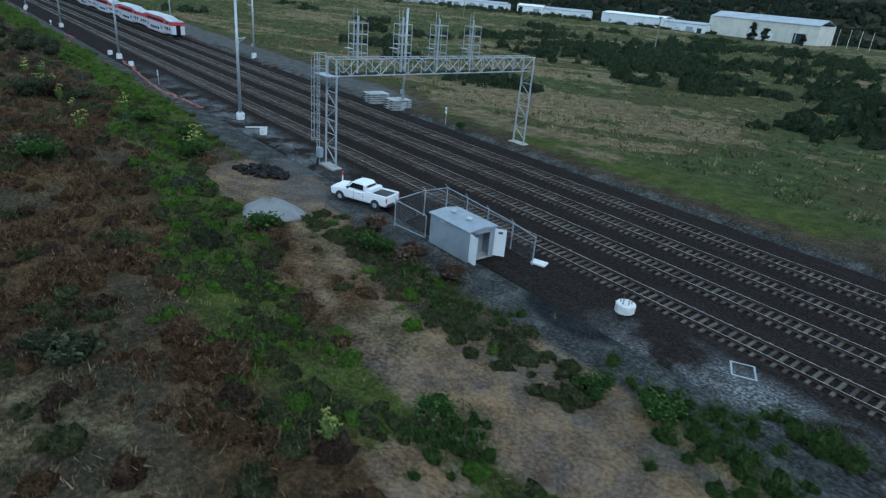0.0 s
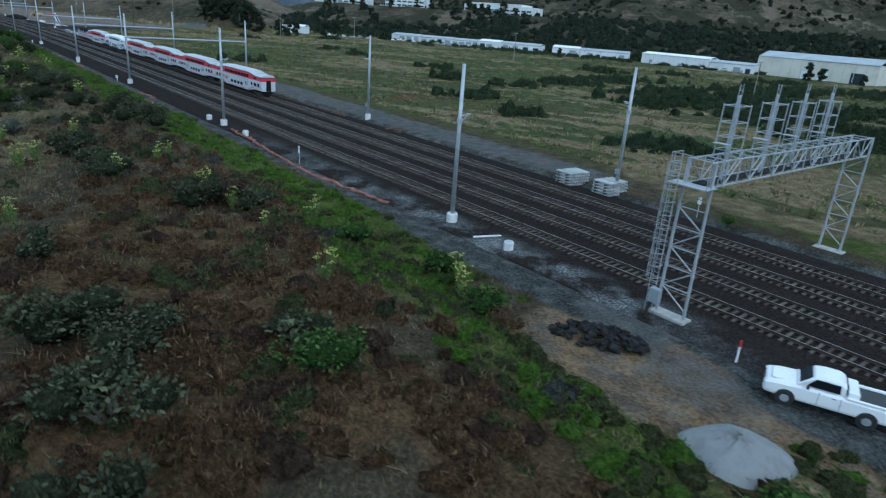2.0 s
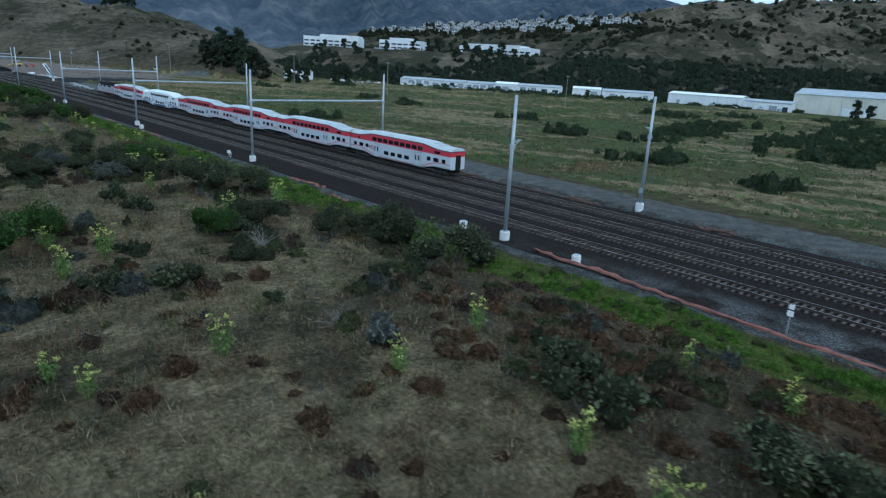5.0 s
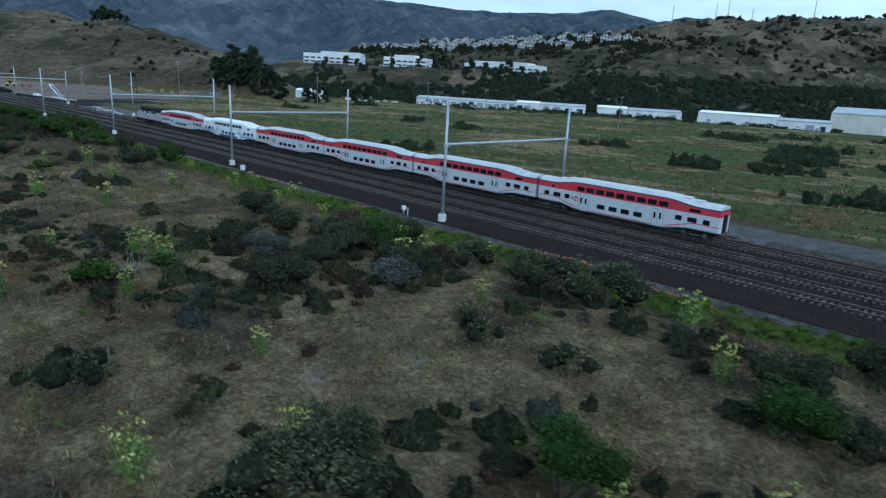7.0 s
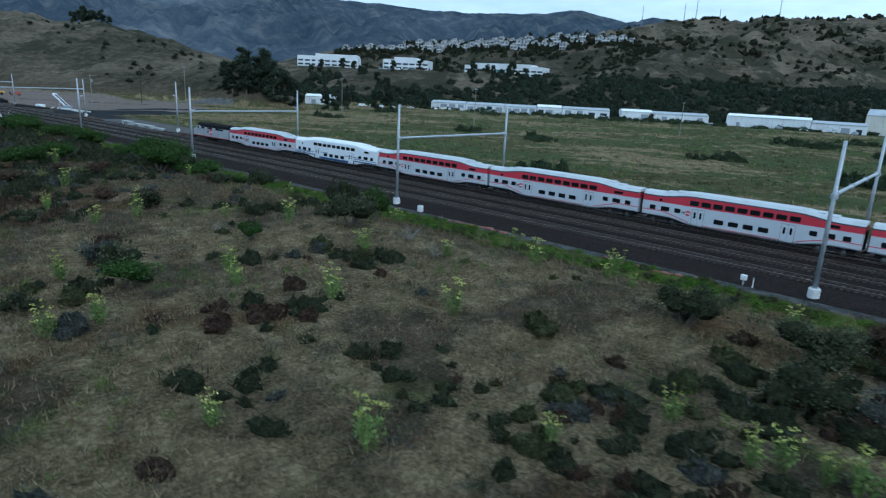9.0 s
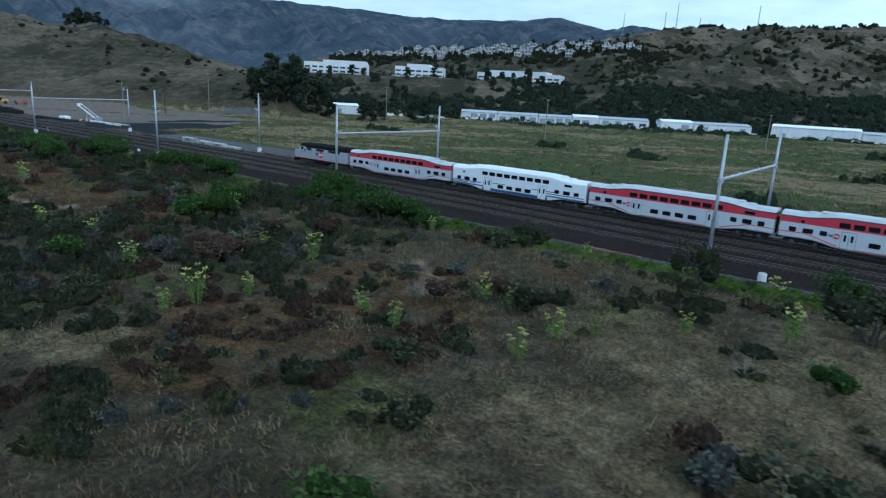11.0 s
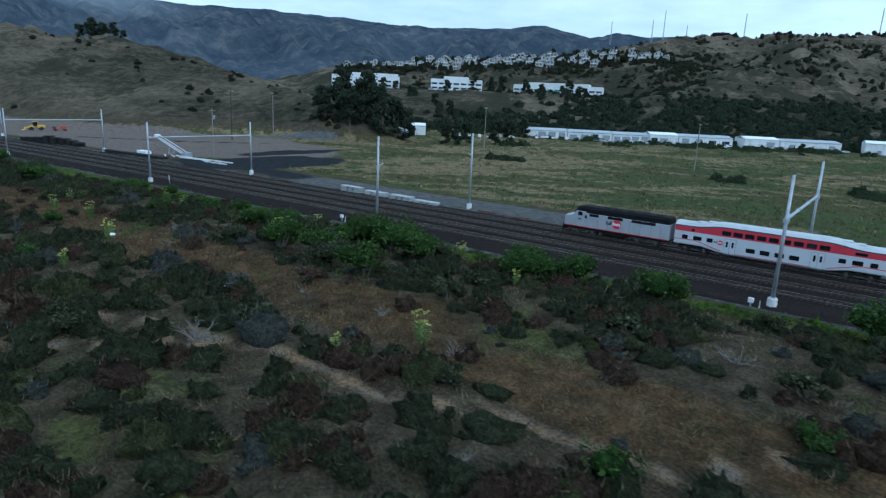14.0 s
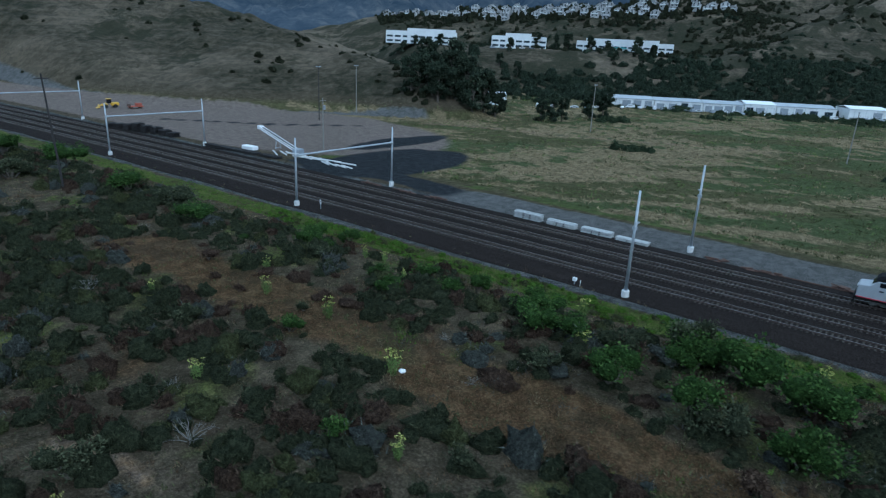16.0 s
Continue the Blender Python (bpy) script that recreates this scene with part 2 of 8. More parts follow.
def glass_material(name, tint):
    m, nt, bsdf = nodes_of(name)
    geo = nt.nodes.new("ShaderNodeNewGeometry")
    n = noise_node(nt, geo.outputs["Position"], 0.7, 3)
    nt.links.new(ramp_node(nt, n, [(0.3, tint), (0.7, tuple(c * 1.8 for c in tint))]), bsdf.inputs["Base Color"])
    bsdf.inputs["Roughness"].default_value = 0.08
    bsdf.inputs["Specular IOR Level"].default_value = 0.5
    return m


MAT["glass"] = glass_material("dark_tinted_glass", (0.006, 0.007, 0.009))
MAT["office_glass"] = glass_material("office_glass", (0.02, 0.03, 0.035))


# ---- mesh helper ----
class Shape:
    """Gathers vertices and faces of one mesh."""

    def __init__(self):
        self.v, self.f, self.m = [], [], []

    def put(self, verts, faces, mi=0):
        k = len(self.v)
        self.v += [tuple(p) for p in verts]
        self.f += [tuple(k + i for i in f) for f in faces]
        self.m += [mi] * len(faces)
        return self

    def box(self, c, s, rz=0.0, ch=0.0, mi=0, rx=0.0, ry=0.0):
        """A box with its edges cut by ch."""
        hx, hy, hz = s[0] / 2, s[1] / 2, s[2] / 2
        rot = Euler((rx, ry, rz)).to_matrix()
        o = Vector(c)
        if ch <= 0:
            pts = [(x, y, z) for x in (-hx, hx) for y in (-hy, hy) for z in (-hz, hz)]
            fs = [(0, 1, 3, 2), (4, 6, 7, 5), (0, 4, 5, 1), (2, 3, 7, 6), (0, 2, 6, 4), (1, 5, 7, 3)]
            return self.put([o + rot @ Vector(p) for p in pts], fs, mi)
        pts, ids = [], {}
        for sx in (-1, 1):
            for sy in (-1, 1):
                for sz in (-1, 1):
                    for a in range(3):
                        p = [sx * (hx - ch), sy * (hy - ch), sz * (hz - ch)]
                        p[a] = (sx * hx, sy * hy, sz * hz)[a]
                        ids[sx, sy, sz, a] = len(pts)
                        pts.append(p)
        fs = []
        sg = (-1, 1)
        for s1 in sg:
            fs.append([ids[s1, y, z, 0] for y, z in ((-1, -1), (1, -1), (1, 1), (-1, 1))][::s1])
            fs.append([ids[x, s1, z, 1] for x, z in ((-1, -1), (-1, 1), (1, 1), (1, -1))][::s1])
            fs.append([ids[x, y, s1, 2] for x, y in ((-1, -1), (1, -1), (1, 1), (-1, 1))][::s1])
            for s2 in sg:
                k = s1 * s2
                fs.append([ids[s1, s2, -1, 0], ids[s1, s2, -1, 1], ids[s1, s2, 1, 1], ids[s1, s2, 1, 0]][::k])
                fs.append([ids[s1, -1, s2, 0], ids[s1, 1, s2, 0], ids[s1, 1, s2, 2], ids[s1, -1, s2, 2]][::k])
                fs.append([ids[-1, s1, s2, 1], ids[-1, s1, s2, 2], ids[1, s1, s2, 2], ids[1, s1, s2, 1]][::k])
                for s3 in sg:
                    fs.append([ids[s1, s2, s3, a] for a in (0, 1, 2)][:: s1 * s2 * s3])
        return self.put([o + rot @ Vector(p) for p in pts], fs, mi)

    def rod(self, p0, p1, r0, r1=None, n=8, caps=True, mi=0):
        """A round bar from p0 to p1, tapered from r0 to r1."""
        r1 = r0 if r1 is None else r1
        a, b = Vector(p0), Vector(p1)
        d = (b - a).normalized()
        u = d.orthogonal().normalized()
        w = d.cross(u)
        ring = [math.cos(2 * math.pi * i / n) * u + math.sin(2 * math.pi * i / n) * w for i in range(n)]
        vs = [a + r0 * q for q in ring] + [b + r1 * q for q in ring]
        fs = [(i, (i + 1) % n, n + (i + 1) % n, n + i) for i in range(n)]
        if caps:
            fs += [tuple(range(n))[::-1], tuple(range(n, 2 * n))]
        return self.put(vs, fs, mi)

    def loft(self, rings, closed=True, caps=True, mi=0):
        n = len(rings[0])
        vs = [p for r in rings for p in r]
        fs = []
        for k in range(len(rings) - 1):
            for i in range(n if closed else n - 1):
                j = (i + 1) % n
                fs.append((k * n + i, k * n + j, (k + 1) * n + j, (k + 1) * n + i))
        if caps:
            fs += [tuple(range(n))[::-1], tuple(range((len(rings) - 1) * n, len(rings) * n))]
        return self.put(vs, fs, mi)

    def mesh(self, name, mats, smooth=False):
        me = bpy.data.meshes.new(name)
        me.from_pydata(self.v, [], self.f)
        for m in mats if isinstance(mats, (list, tuple)) else [mats]:
            me.materials.append(m)
        if any(self.m):
            me.polygons.foreach_set("material_index", self.m)
        if smooth:
            me.polygons.foreach_set("use_smooth", [True] * len(me.polygons))
        me.update()
        return me


def thing(name, label, category, at=(0, 0, 0), rz=0.0, group="", kind=""):
    ob = new(name)
    ob.empty_display_size = 0.2
    ob.matrix_basis = pose(*at, 0, 0, rz)
    return tagged(ob, label, category, group, kind)


def part(name, shape, mats, parent, label="", at=None, rz=0.0, smooth=False):
    me = shape if isinstance(shape, bpy.types.Mesh) else shape.mesh(name, mats, smooth)
    ob = new(name, me)
    ob.parent = parent
    if at:
        ob.matrix_basis = pose(*at, 0, 0, rz)
    return tagged(ob, label)


def solo(name, shape, mats, label, category, at=(0, 0, 0), rz=0.0, group="", kind="", smooth=False):
    me = shape if isinstance(shape, bpy.types.Mesh) else shape.mesh(name, mats, smooth)
    ob = new(name, me)
    ob.matrix_basis = pose(*at, 0, 0, rz)
    return tagged(ob, label, category, group, kind)


# ---- terrain ----
def sm(t):
    t = np.clip(t, 0, 1)
    return t * t * (3 - 2 * t)


def fbm(x, y, size, seed=0, octaves=4):
    """Smooth random relief between about -1 and 1, with waves as long as size."""
    r = np.random.RandomState(seed)
    out, amp = 0.0, 1.0
    for _ in range(octaves):
        for _ in range(3):
            a, p = r.uniform(0, 2 * math.pi), r.uniform(0, 6.28)
            k = 2 * math.pi / size * r.uniform(0.7, 1.4)
            b, q = a + 1.57, r.uniform(0, 6.28)
            wob = 1.3 * np.sin((x * math.cos(b) + y * math.sin(b)) * k * 0.6 + q)
            out = out + amp * np.sin((x * math.cos(a) + y * math.sin(a)) * k + p + wob) / 3
        amp *= 0.5
        size *= 0.47
    return out


def curve(y):
    """How far the line bends to the west past y = 170."""
    d = np.maximum(y - 170.0, 0)
    return np.where(d < 420, -0.0001 * d * d, -0.0001 * 420 * 420 - 0.084 * (d - 420))


def height(x, y):
    x, y = np.asarray(x, float), np.asarray(y, float)
    xt = x - curve(y)
    # west: verge, then the scrub-covered rise
    rise = 2.7 * sm((-5.5 - xt) / 17.0) * sm((y + 48) / 40)
    rise = rise + 0.9 * sm((-14 - xt) / 8) * (1 - sm((y + 48) / 40))
    west = rise + sm((-8 - xt) / 10) * (0.35 * fbm(x, y, 26, 3) + 0.12 * fbm(x, y, 7, 4, 3))
    west = west + sm((-120 - xt) / 300) * (18 + 14 * fbm(x, y, 300, 5))
    # east: road level, marsh a little lower, then the hills
    e = 0.89 * x + 0.456 * y - 438
    east = -0.5 * sm((x - 45) / 170) * (1 - sm((y - 360) / 120)) + 0.3 * fbm(x, y, 30, 6) * sm((xt - 38) / 30)
    hills = 28 * sm((e - 28) / 110) * sm((x - 0.88 * (y - 190) + 95) / 70)
    far = ridge(x, y, HOUSE_RIDGE + FAR_CREST) + sm((e - 60) / 120) * (4.0 * fbm(x, y, 170, 7) + 1.6 * fbm(x, y, 45, 8))
    hills = np.maximum(hills, np.maximum(far, ridge(x, y, SPUR) * (1 + 0.07 * fbm(x, y, 80, 12)))) + sm((e - 60) / 120) * (2.0 * fbm(x, y, 120, 13) + 0.8 * fbm(x, y, 30, 14))
    hills = hills - 5.5 * np.abs(fbm(x, y, 95, 16, 3)) * sm((x - 480) / 80) * sm((470 - y) / 60) * sm((hills - 20) / 25)
    # the grassy hill beyond the yard
    knoll = ridge(x, y, KNOLL) * (1 - 0.07 * np.abs(fbm(x, y, 46, 17, 3)) + 0.05 * fbm(x, y, 70, 11) + 0.03 * fbm(x, y, 24, 15)) * sm((xt - 45) / 40)
    return np.where(xt < 0, west, east + np.maximum(hills * sm((x - 60) / 60), knoll))


# crest lines: x, y, height, width of the flank
HOUSE_RIDGE = [(612, 985, 52, 200), (640, 940, 64, 220), (684, 690, 78, 230), (724, 480, 88, 230), (800, 520, 92, 240), (900, 600, 112, 300)]
FAR_CREST = [(1000, 540, 134, 330), (1092, 414, 152, 380), (1150, 250, 148, 400), (1150, 0, 142, 420), (1100, -300, 120, 420)]
SPUR = [(452, 384, 28, 70), (475, 378, 36, 100), (560, 360, 58, 150), (700, 330, 86, 200), (850, 300, 106, 260), (1092, 414, 150, 300)]
KNOLL = [(150, 445, 17, 36), (155, 560, 33, 108), (160, 711, 57, 215), (110, 790, 62, 235), (0, 850, 58, 240), (-120, 900, 50, 240)]


def ridge(x, y, pts):
    """Height of the flanks that fall from a crest line."""
    out = np.zeros(np.broadcast(x, y).shape)
    for (ax, ay, az, aw), (bx, by, bz, bw) in zip(pts, pts[1:]):
        t = np.clip(((x - ax) * (bx - ax) + (y - ay) * (by - ay)) / ((bx - ax) ** 2 + (by - ay) ** 2), 0, 1)
        q = np.clip(1 - np.hypot(x - ax - t * (bx - ax), y - ay - t * (by - ay)) / (aw + t * (bw - aw)), 0, 1)
        out = np.maximum(out, (az + t * (bz - az)) * q * (1.25 - 0.25 * q))
    return out


def axis(*runs):
    out = []
    for a, b, n in runs:
        out += list(np.linspace(a, b, n, endpoint=False))
    return np.array(out)


def ground_material():
    m, nt, bsdf = nodes_of("open_ground")
    geo = nt.nodes.new("ShaderNodeNewGeometry")
    pos = geo.outputs["Position"]
    za = nt.nodes.new("ShaderNodeVertexColor")
    za.layer_name = "zone_a"
    zb = nt.nodes.new("ShaderNodeVertexColor")
    zb.layer_name = "zone_b"
    sa = nt.nodes.new("ShaderNodeSeparateColor")
    nt.links.new(za.outputs["Color"], sa.inputs[0])
    sb = nt.nodes.new("ShaderNodeSeparateColor")
    nt.links.new(zb.outputs["Color"], sb.inputs[0])
    big, mid, fine = noise_node(nt, pos, 0.05, 5), noise_node(nt, pos, 0.6, 5), noise_node(nt, pos, 4.5, 6, 0.8)
    grit = noise_node(nt, pos, 22.0, 2, 0.7)
    edge = math_node(nt, "MULTIPLY_ADD", mid, 0.5)
    edge.node.inputs[2].default_value = -0.25

    def mask(src):
        s = math_node(nt, "ADD", src, edge)
        fs = math_node(nt, "MULTIPLY_ADD", fine, 0.3)
        fs.node.inputs[2].default_value = -0.15
        s = math_node(nt, "ADD", s, fs)
        k = math_node(nt, "MULTIPLY_ADD", s, 3.0)
        k.node.inputs[2].default_value = -1.0
        k.node.use_clamp = True
        return k

    def two(a, b, c):
        col = ramp_node(nt, mid, [(0.36, a), (0.5, b), (0.64, c)])
        return mix_node(nt, 0.62, col, ramp_node(nt, fine, [(0.39, a), (0.5, b), (0.61, c)]))

    scrub = two((0.032, 0.026, 0.018), (0.115, 0.092, 0.064), (0.24, 0.194, 0.138))
    green = two((0.03, 0.045, 0.011), (0.112, 0.146, 0.034), (0.23, 0.25, 0.072))
    brown = two((0.038, 0.023, 0.013), (0.148, 0.089, 0.047), (0.31, 0.205, 0.115))
    straw_c = two((0.062, 0.048, 0.027), (0.255, 0.202, 0.12), (0.5, 0.405, 0.255))
    dirt = two((0.1, 0.066, 0.038), (0.34, 0.228, 0.13), (0.54, 0.38, 0.225))
    gravel = two((0.02, 0.021, 0.022), (0.088, 0.09, 0.09), (0.26, 0.262, 0.255))
    road = two((0.068, 0.068, 0.068), (0.15, 0.148, 0.146), (0.26, 0.254, 0.246))
    yard = two((0.13, 0.1, 0.088), (0.23, 0.186, 0.164), (0.34, 0.285, 0.25))
    black = two((0.016, 0.018, 0.021), (0.035, 0.038, 0.043), (0.08, 0.084, 0.09))
    sepz = nt.nodes.new("ShaderNodeSeparateXYZ")
    nt.links.new(pos, sepz.inputs[0])
    on_hill = math_node(nt, "MULTIPLY", ramp_fac(nt, sepz.outputs[2], 3.0, 7.0), ramp_fac(nt, sepz.outputs[0], 25.0, 60.0))
    on_flat = math_node(nt, "MULTIPLY", ramp_fac(nt, sepz.outputs[2], 4.0, 2.0), ramp_fac(nt, sepz.outputs[0], 30.0, 40.0))
    meadow = two((0.045, 0.046, 0.02), (0.115, 0.11, 0.053), (0.2, 0.185, 0.095))
    pasture = two((0.04, 0.056, 0.022), (0.095, 0.118, 0.05), (0.18, 0.195, 0.095))
    c = mix_node(nt, mask(sa.outputs[2]), mix_node(nt, on_flat, scrub, meadow), mix_node(nt, on_flat, green, pasture))
    c = mix_node(nt, mask(zb.outputs["Alpha"]), c, straw_c)
    c = mix_node(nt, mask(sb.outputs[2]), c, brown)
    patchy = math_node(nt, "MULTIPLY_ADD", noise_node(nt, pos, 0.022, 6, 0.65), 5.0)
    patchy.node.inputs[2].default_value = -2.4
    patchy.node.use_clamp = True
    slope = math_node(nt, "MULTIPLY_ADD", sepz.outputs[2], 0.06)
    slope.node.inputs[2].default_value = -0.2
    slope.node.use_clamp = True
    slope = math_node(nt, "MULTIPLY_ADD", slope, 0.55)
    slope.node.inputs[2].default_value = 0.18
    c = mix_node(nt, math_node(nt, "MULTIPLY", patchy, slope), c, two((0.02, 0.022, 0.01), (0.05, 0.054, 0.026), (0.1, 0.1, 0.05)))
    # dry slopes: grass, bare soil and low scrub
    tones = ((0.03, 0.033, 0.022), (0.085, 0.075, 0.054), (0.165, 0.134, 0.1), (0.27, 0.222, 0.168))
    wide = ramp_node(nt, noise_node(nt, pos, 0.013, 8, 0.66), list(zip((0.41, 0.47, 0.53, 0.6), tones)))
    close = ramp_node(nt, noise_node(nt, pos, 0.22, 7, 0.72), list(zip((0.41, 0.47, 0.53, 0.61), tones)))
    layer = nt.nodes.new("ShaderNodeMapping")
    layer.inputs["Scale"].default_value = (0.012, 0.012, 0.55)
    nt.links.new(pos, layer.inputs["Vector"])
    shelf = ramp_node(nt, noise_node(nt, layer.outputs[0], 1.0, 5, 0.6), list(zip((0.4, 0.47, 0.53, 0.61), tones)))
    dry_hill = mix_node(nt, 0.32, mix_node(nt, 0.2, wide, shelf), close)
    low = math_node(nt, "MULTIPLY", ramp_fac(nt, sepz.outputs[2], 80.0, 25.0), ramp_fac(nt, sepz.outputs[0], 300.0, 420.0))
    bushy = math_node(nt, "ADD", noise_node(nt, pos, 0.02, 7, 0.7), math_node(nt, "MULTIPLY", low, 0.09))
    dry_hill = mix_node(nt, math_node(nt, "MULTIPLY", ramp_fac(nt, bushy, 0.53, 0.58), 0.8), dry_hill, (0.036, 0.041, 0.026))
    c = mix_node(nt, math_node(nt, "MULTIPLY", on_hill, 0.95), c, dry_hill)
    dapple = noise_node(nt, pos, 0.38, 5, 0.7)
    tuft = noise_node(nt, pos, 1.7, 5, 0.75)
    herb = ramp_node(nt, dapple, [(0.36, (0.03, 0.036, 0.014)), (0.5, (0.075, 0.072, 0.036)), (0.64, (0.085, 0.05, 0.03))])
    spot = math_node(nt, "MULTIPLY_ADD", tuft, 4.0)
    spot.node.inputs[2].default_value = -1.75
    spot.node.use_clamp = True
    calm = math_node(nt, "SUBTRACT", 0.62, math_node(nt, "MULTIPLY", math_node(nt, "ADD", on_hill, on_flat), 0.36))
    c = mix_node(nt, math_node(nt, "MULTIPLY", spot, calm), c, herb)
    swath = math_node(nt, "MULTIPLY", ramp_fac(nt, noise_node(nt, pos, 0.14, 6, 0.68), 0.49, 0.58), math_node(nt, "SUBTRACT", 0.48, math_node(nt, "MULTIPLY", math_node(nt, "ADD", on_hill, on_flat), 0.48)))
    c = mix_node(nt, swath, c, two((0.022, 0.019, 0.013), (0.066, 0.054, 0.035), (0.13, 0.104, 0.068)))
    mud = math_node(nt, "MULTIPLY_ADD", dapple, 4.0)
    mud.node.inputs[2].default_value = -1.5
    mud.node.use_clamp = True
    dirt = mix_node(nt, math_node(nt, "MULTIPLY", mud, 0.85), dirt, two((0.07, 0.06, 0.054), (0.19, 0.162, 0.145), (0.32, 0.275, 0.245)))
    c = mix_node(nt, mask(sa.outputs[0]), c, dirt)
    c = mix_node(nt, mask(sa.outputs[1]), c, gravel)
    c = mix_node(nt, mask(za.outputs["Alpha"]), c, road)
    c = mix_node(nt, mask(sb.outputs[0]), c, yard)
    c = mix_node(nt, mask(sb.outputs[1]), c, black)
    c = mix_node(nt, math_node(nt, "MULTIPLY", big, 0.8), c, mix_node(nt, 1.0, c, (0.62, 0.66, 0.6), "MULTIPLY"))
    c = mix_node(nt, 0.35, c, ramp_node(nt, grit, [(0.3, (0.03, 0.03, 0.03)), (0.7, (0.24, 0.22, 0.2))]), "SOFT_LIGHT")
    nt.links.new(c, bsdf.inputs["Base Color"])
    bsdf.inputs["Roughness"].default_value = 1.0
    bsdf.inputs["Specular IOR Level"].default_value = 0.03
    h = math_node(nt, "ADD", fine, math_node(nt, "MULTIPLY", grit, 0.4))
    bump_node(nt, math_node(nt, "ADD", h, math_node(nt, "MULTIPLY", mid, 1.5)), 0.9, 0.25, bsdf)
    return m


def ramp_fac(nt, value, lo, hi):
    """0 at lo to 1 at hi."""
    k = math_node(nt, "MULTIPLY_ADD", value, 1.0 / (hi - lo))
    k.node.inputs[2].default_value = -lo / (hi - lo)
    k.node.use_clamp = True
    return k


def seg_dist(x, y, a, b):
    ax, ay, bx, by = *a, *b
    t = np.clip(((x - ax) * (bx - ax) + (y - ay) * (by - ay)) / ((bx - ax) ** 2 + (by - ay) ** 2), 0, 1)
    return np.hypot(x - ax - t * (bx - ax), y - ay - t * (by - ay))


def line_dist(x, y, pts):
    return np.min([seg_dist(x, y, a, b) for a, b in zip(pts, pts[1:])], axis=0)


def near(d, r, soft):
    return sm((r + soft - d) / (2 * soft))


# the rusty band of dead weeds, and trodden paths through the scrub
RUST = [(-39, 334), (-38, 318), (-36.5, 302), (-36.5, 286), (-36.5, 270), (-37.5, 256), (-37.5, 243), (-39.5, 223), (-36.5, 211)]
PATHS = [[(-52.5, 264.6), (-48, 250), (-47.8, 239.5), (-45, 232), (-45, 222), (-39, 218)], [(-68, 300), (-62, 296), (-60, 288)], [(-60, 262), (-55, 258), (-48, 250)]]


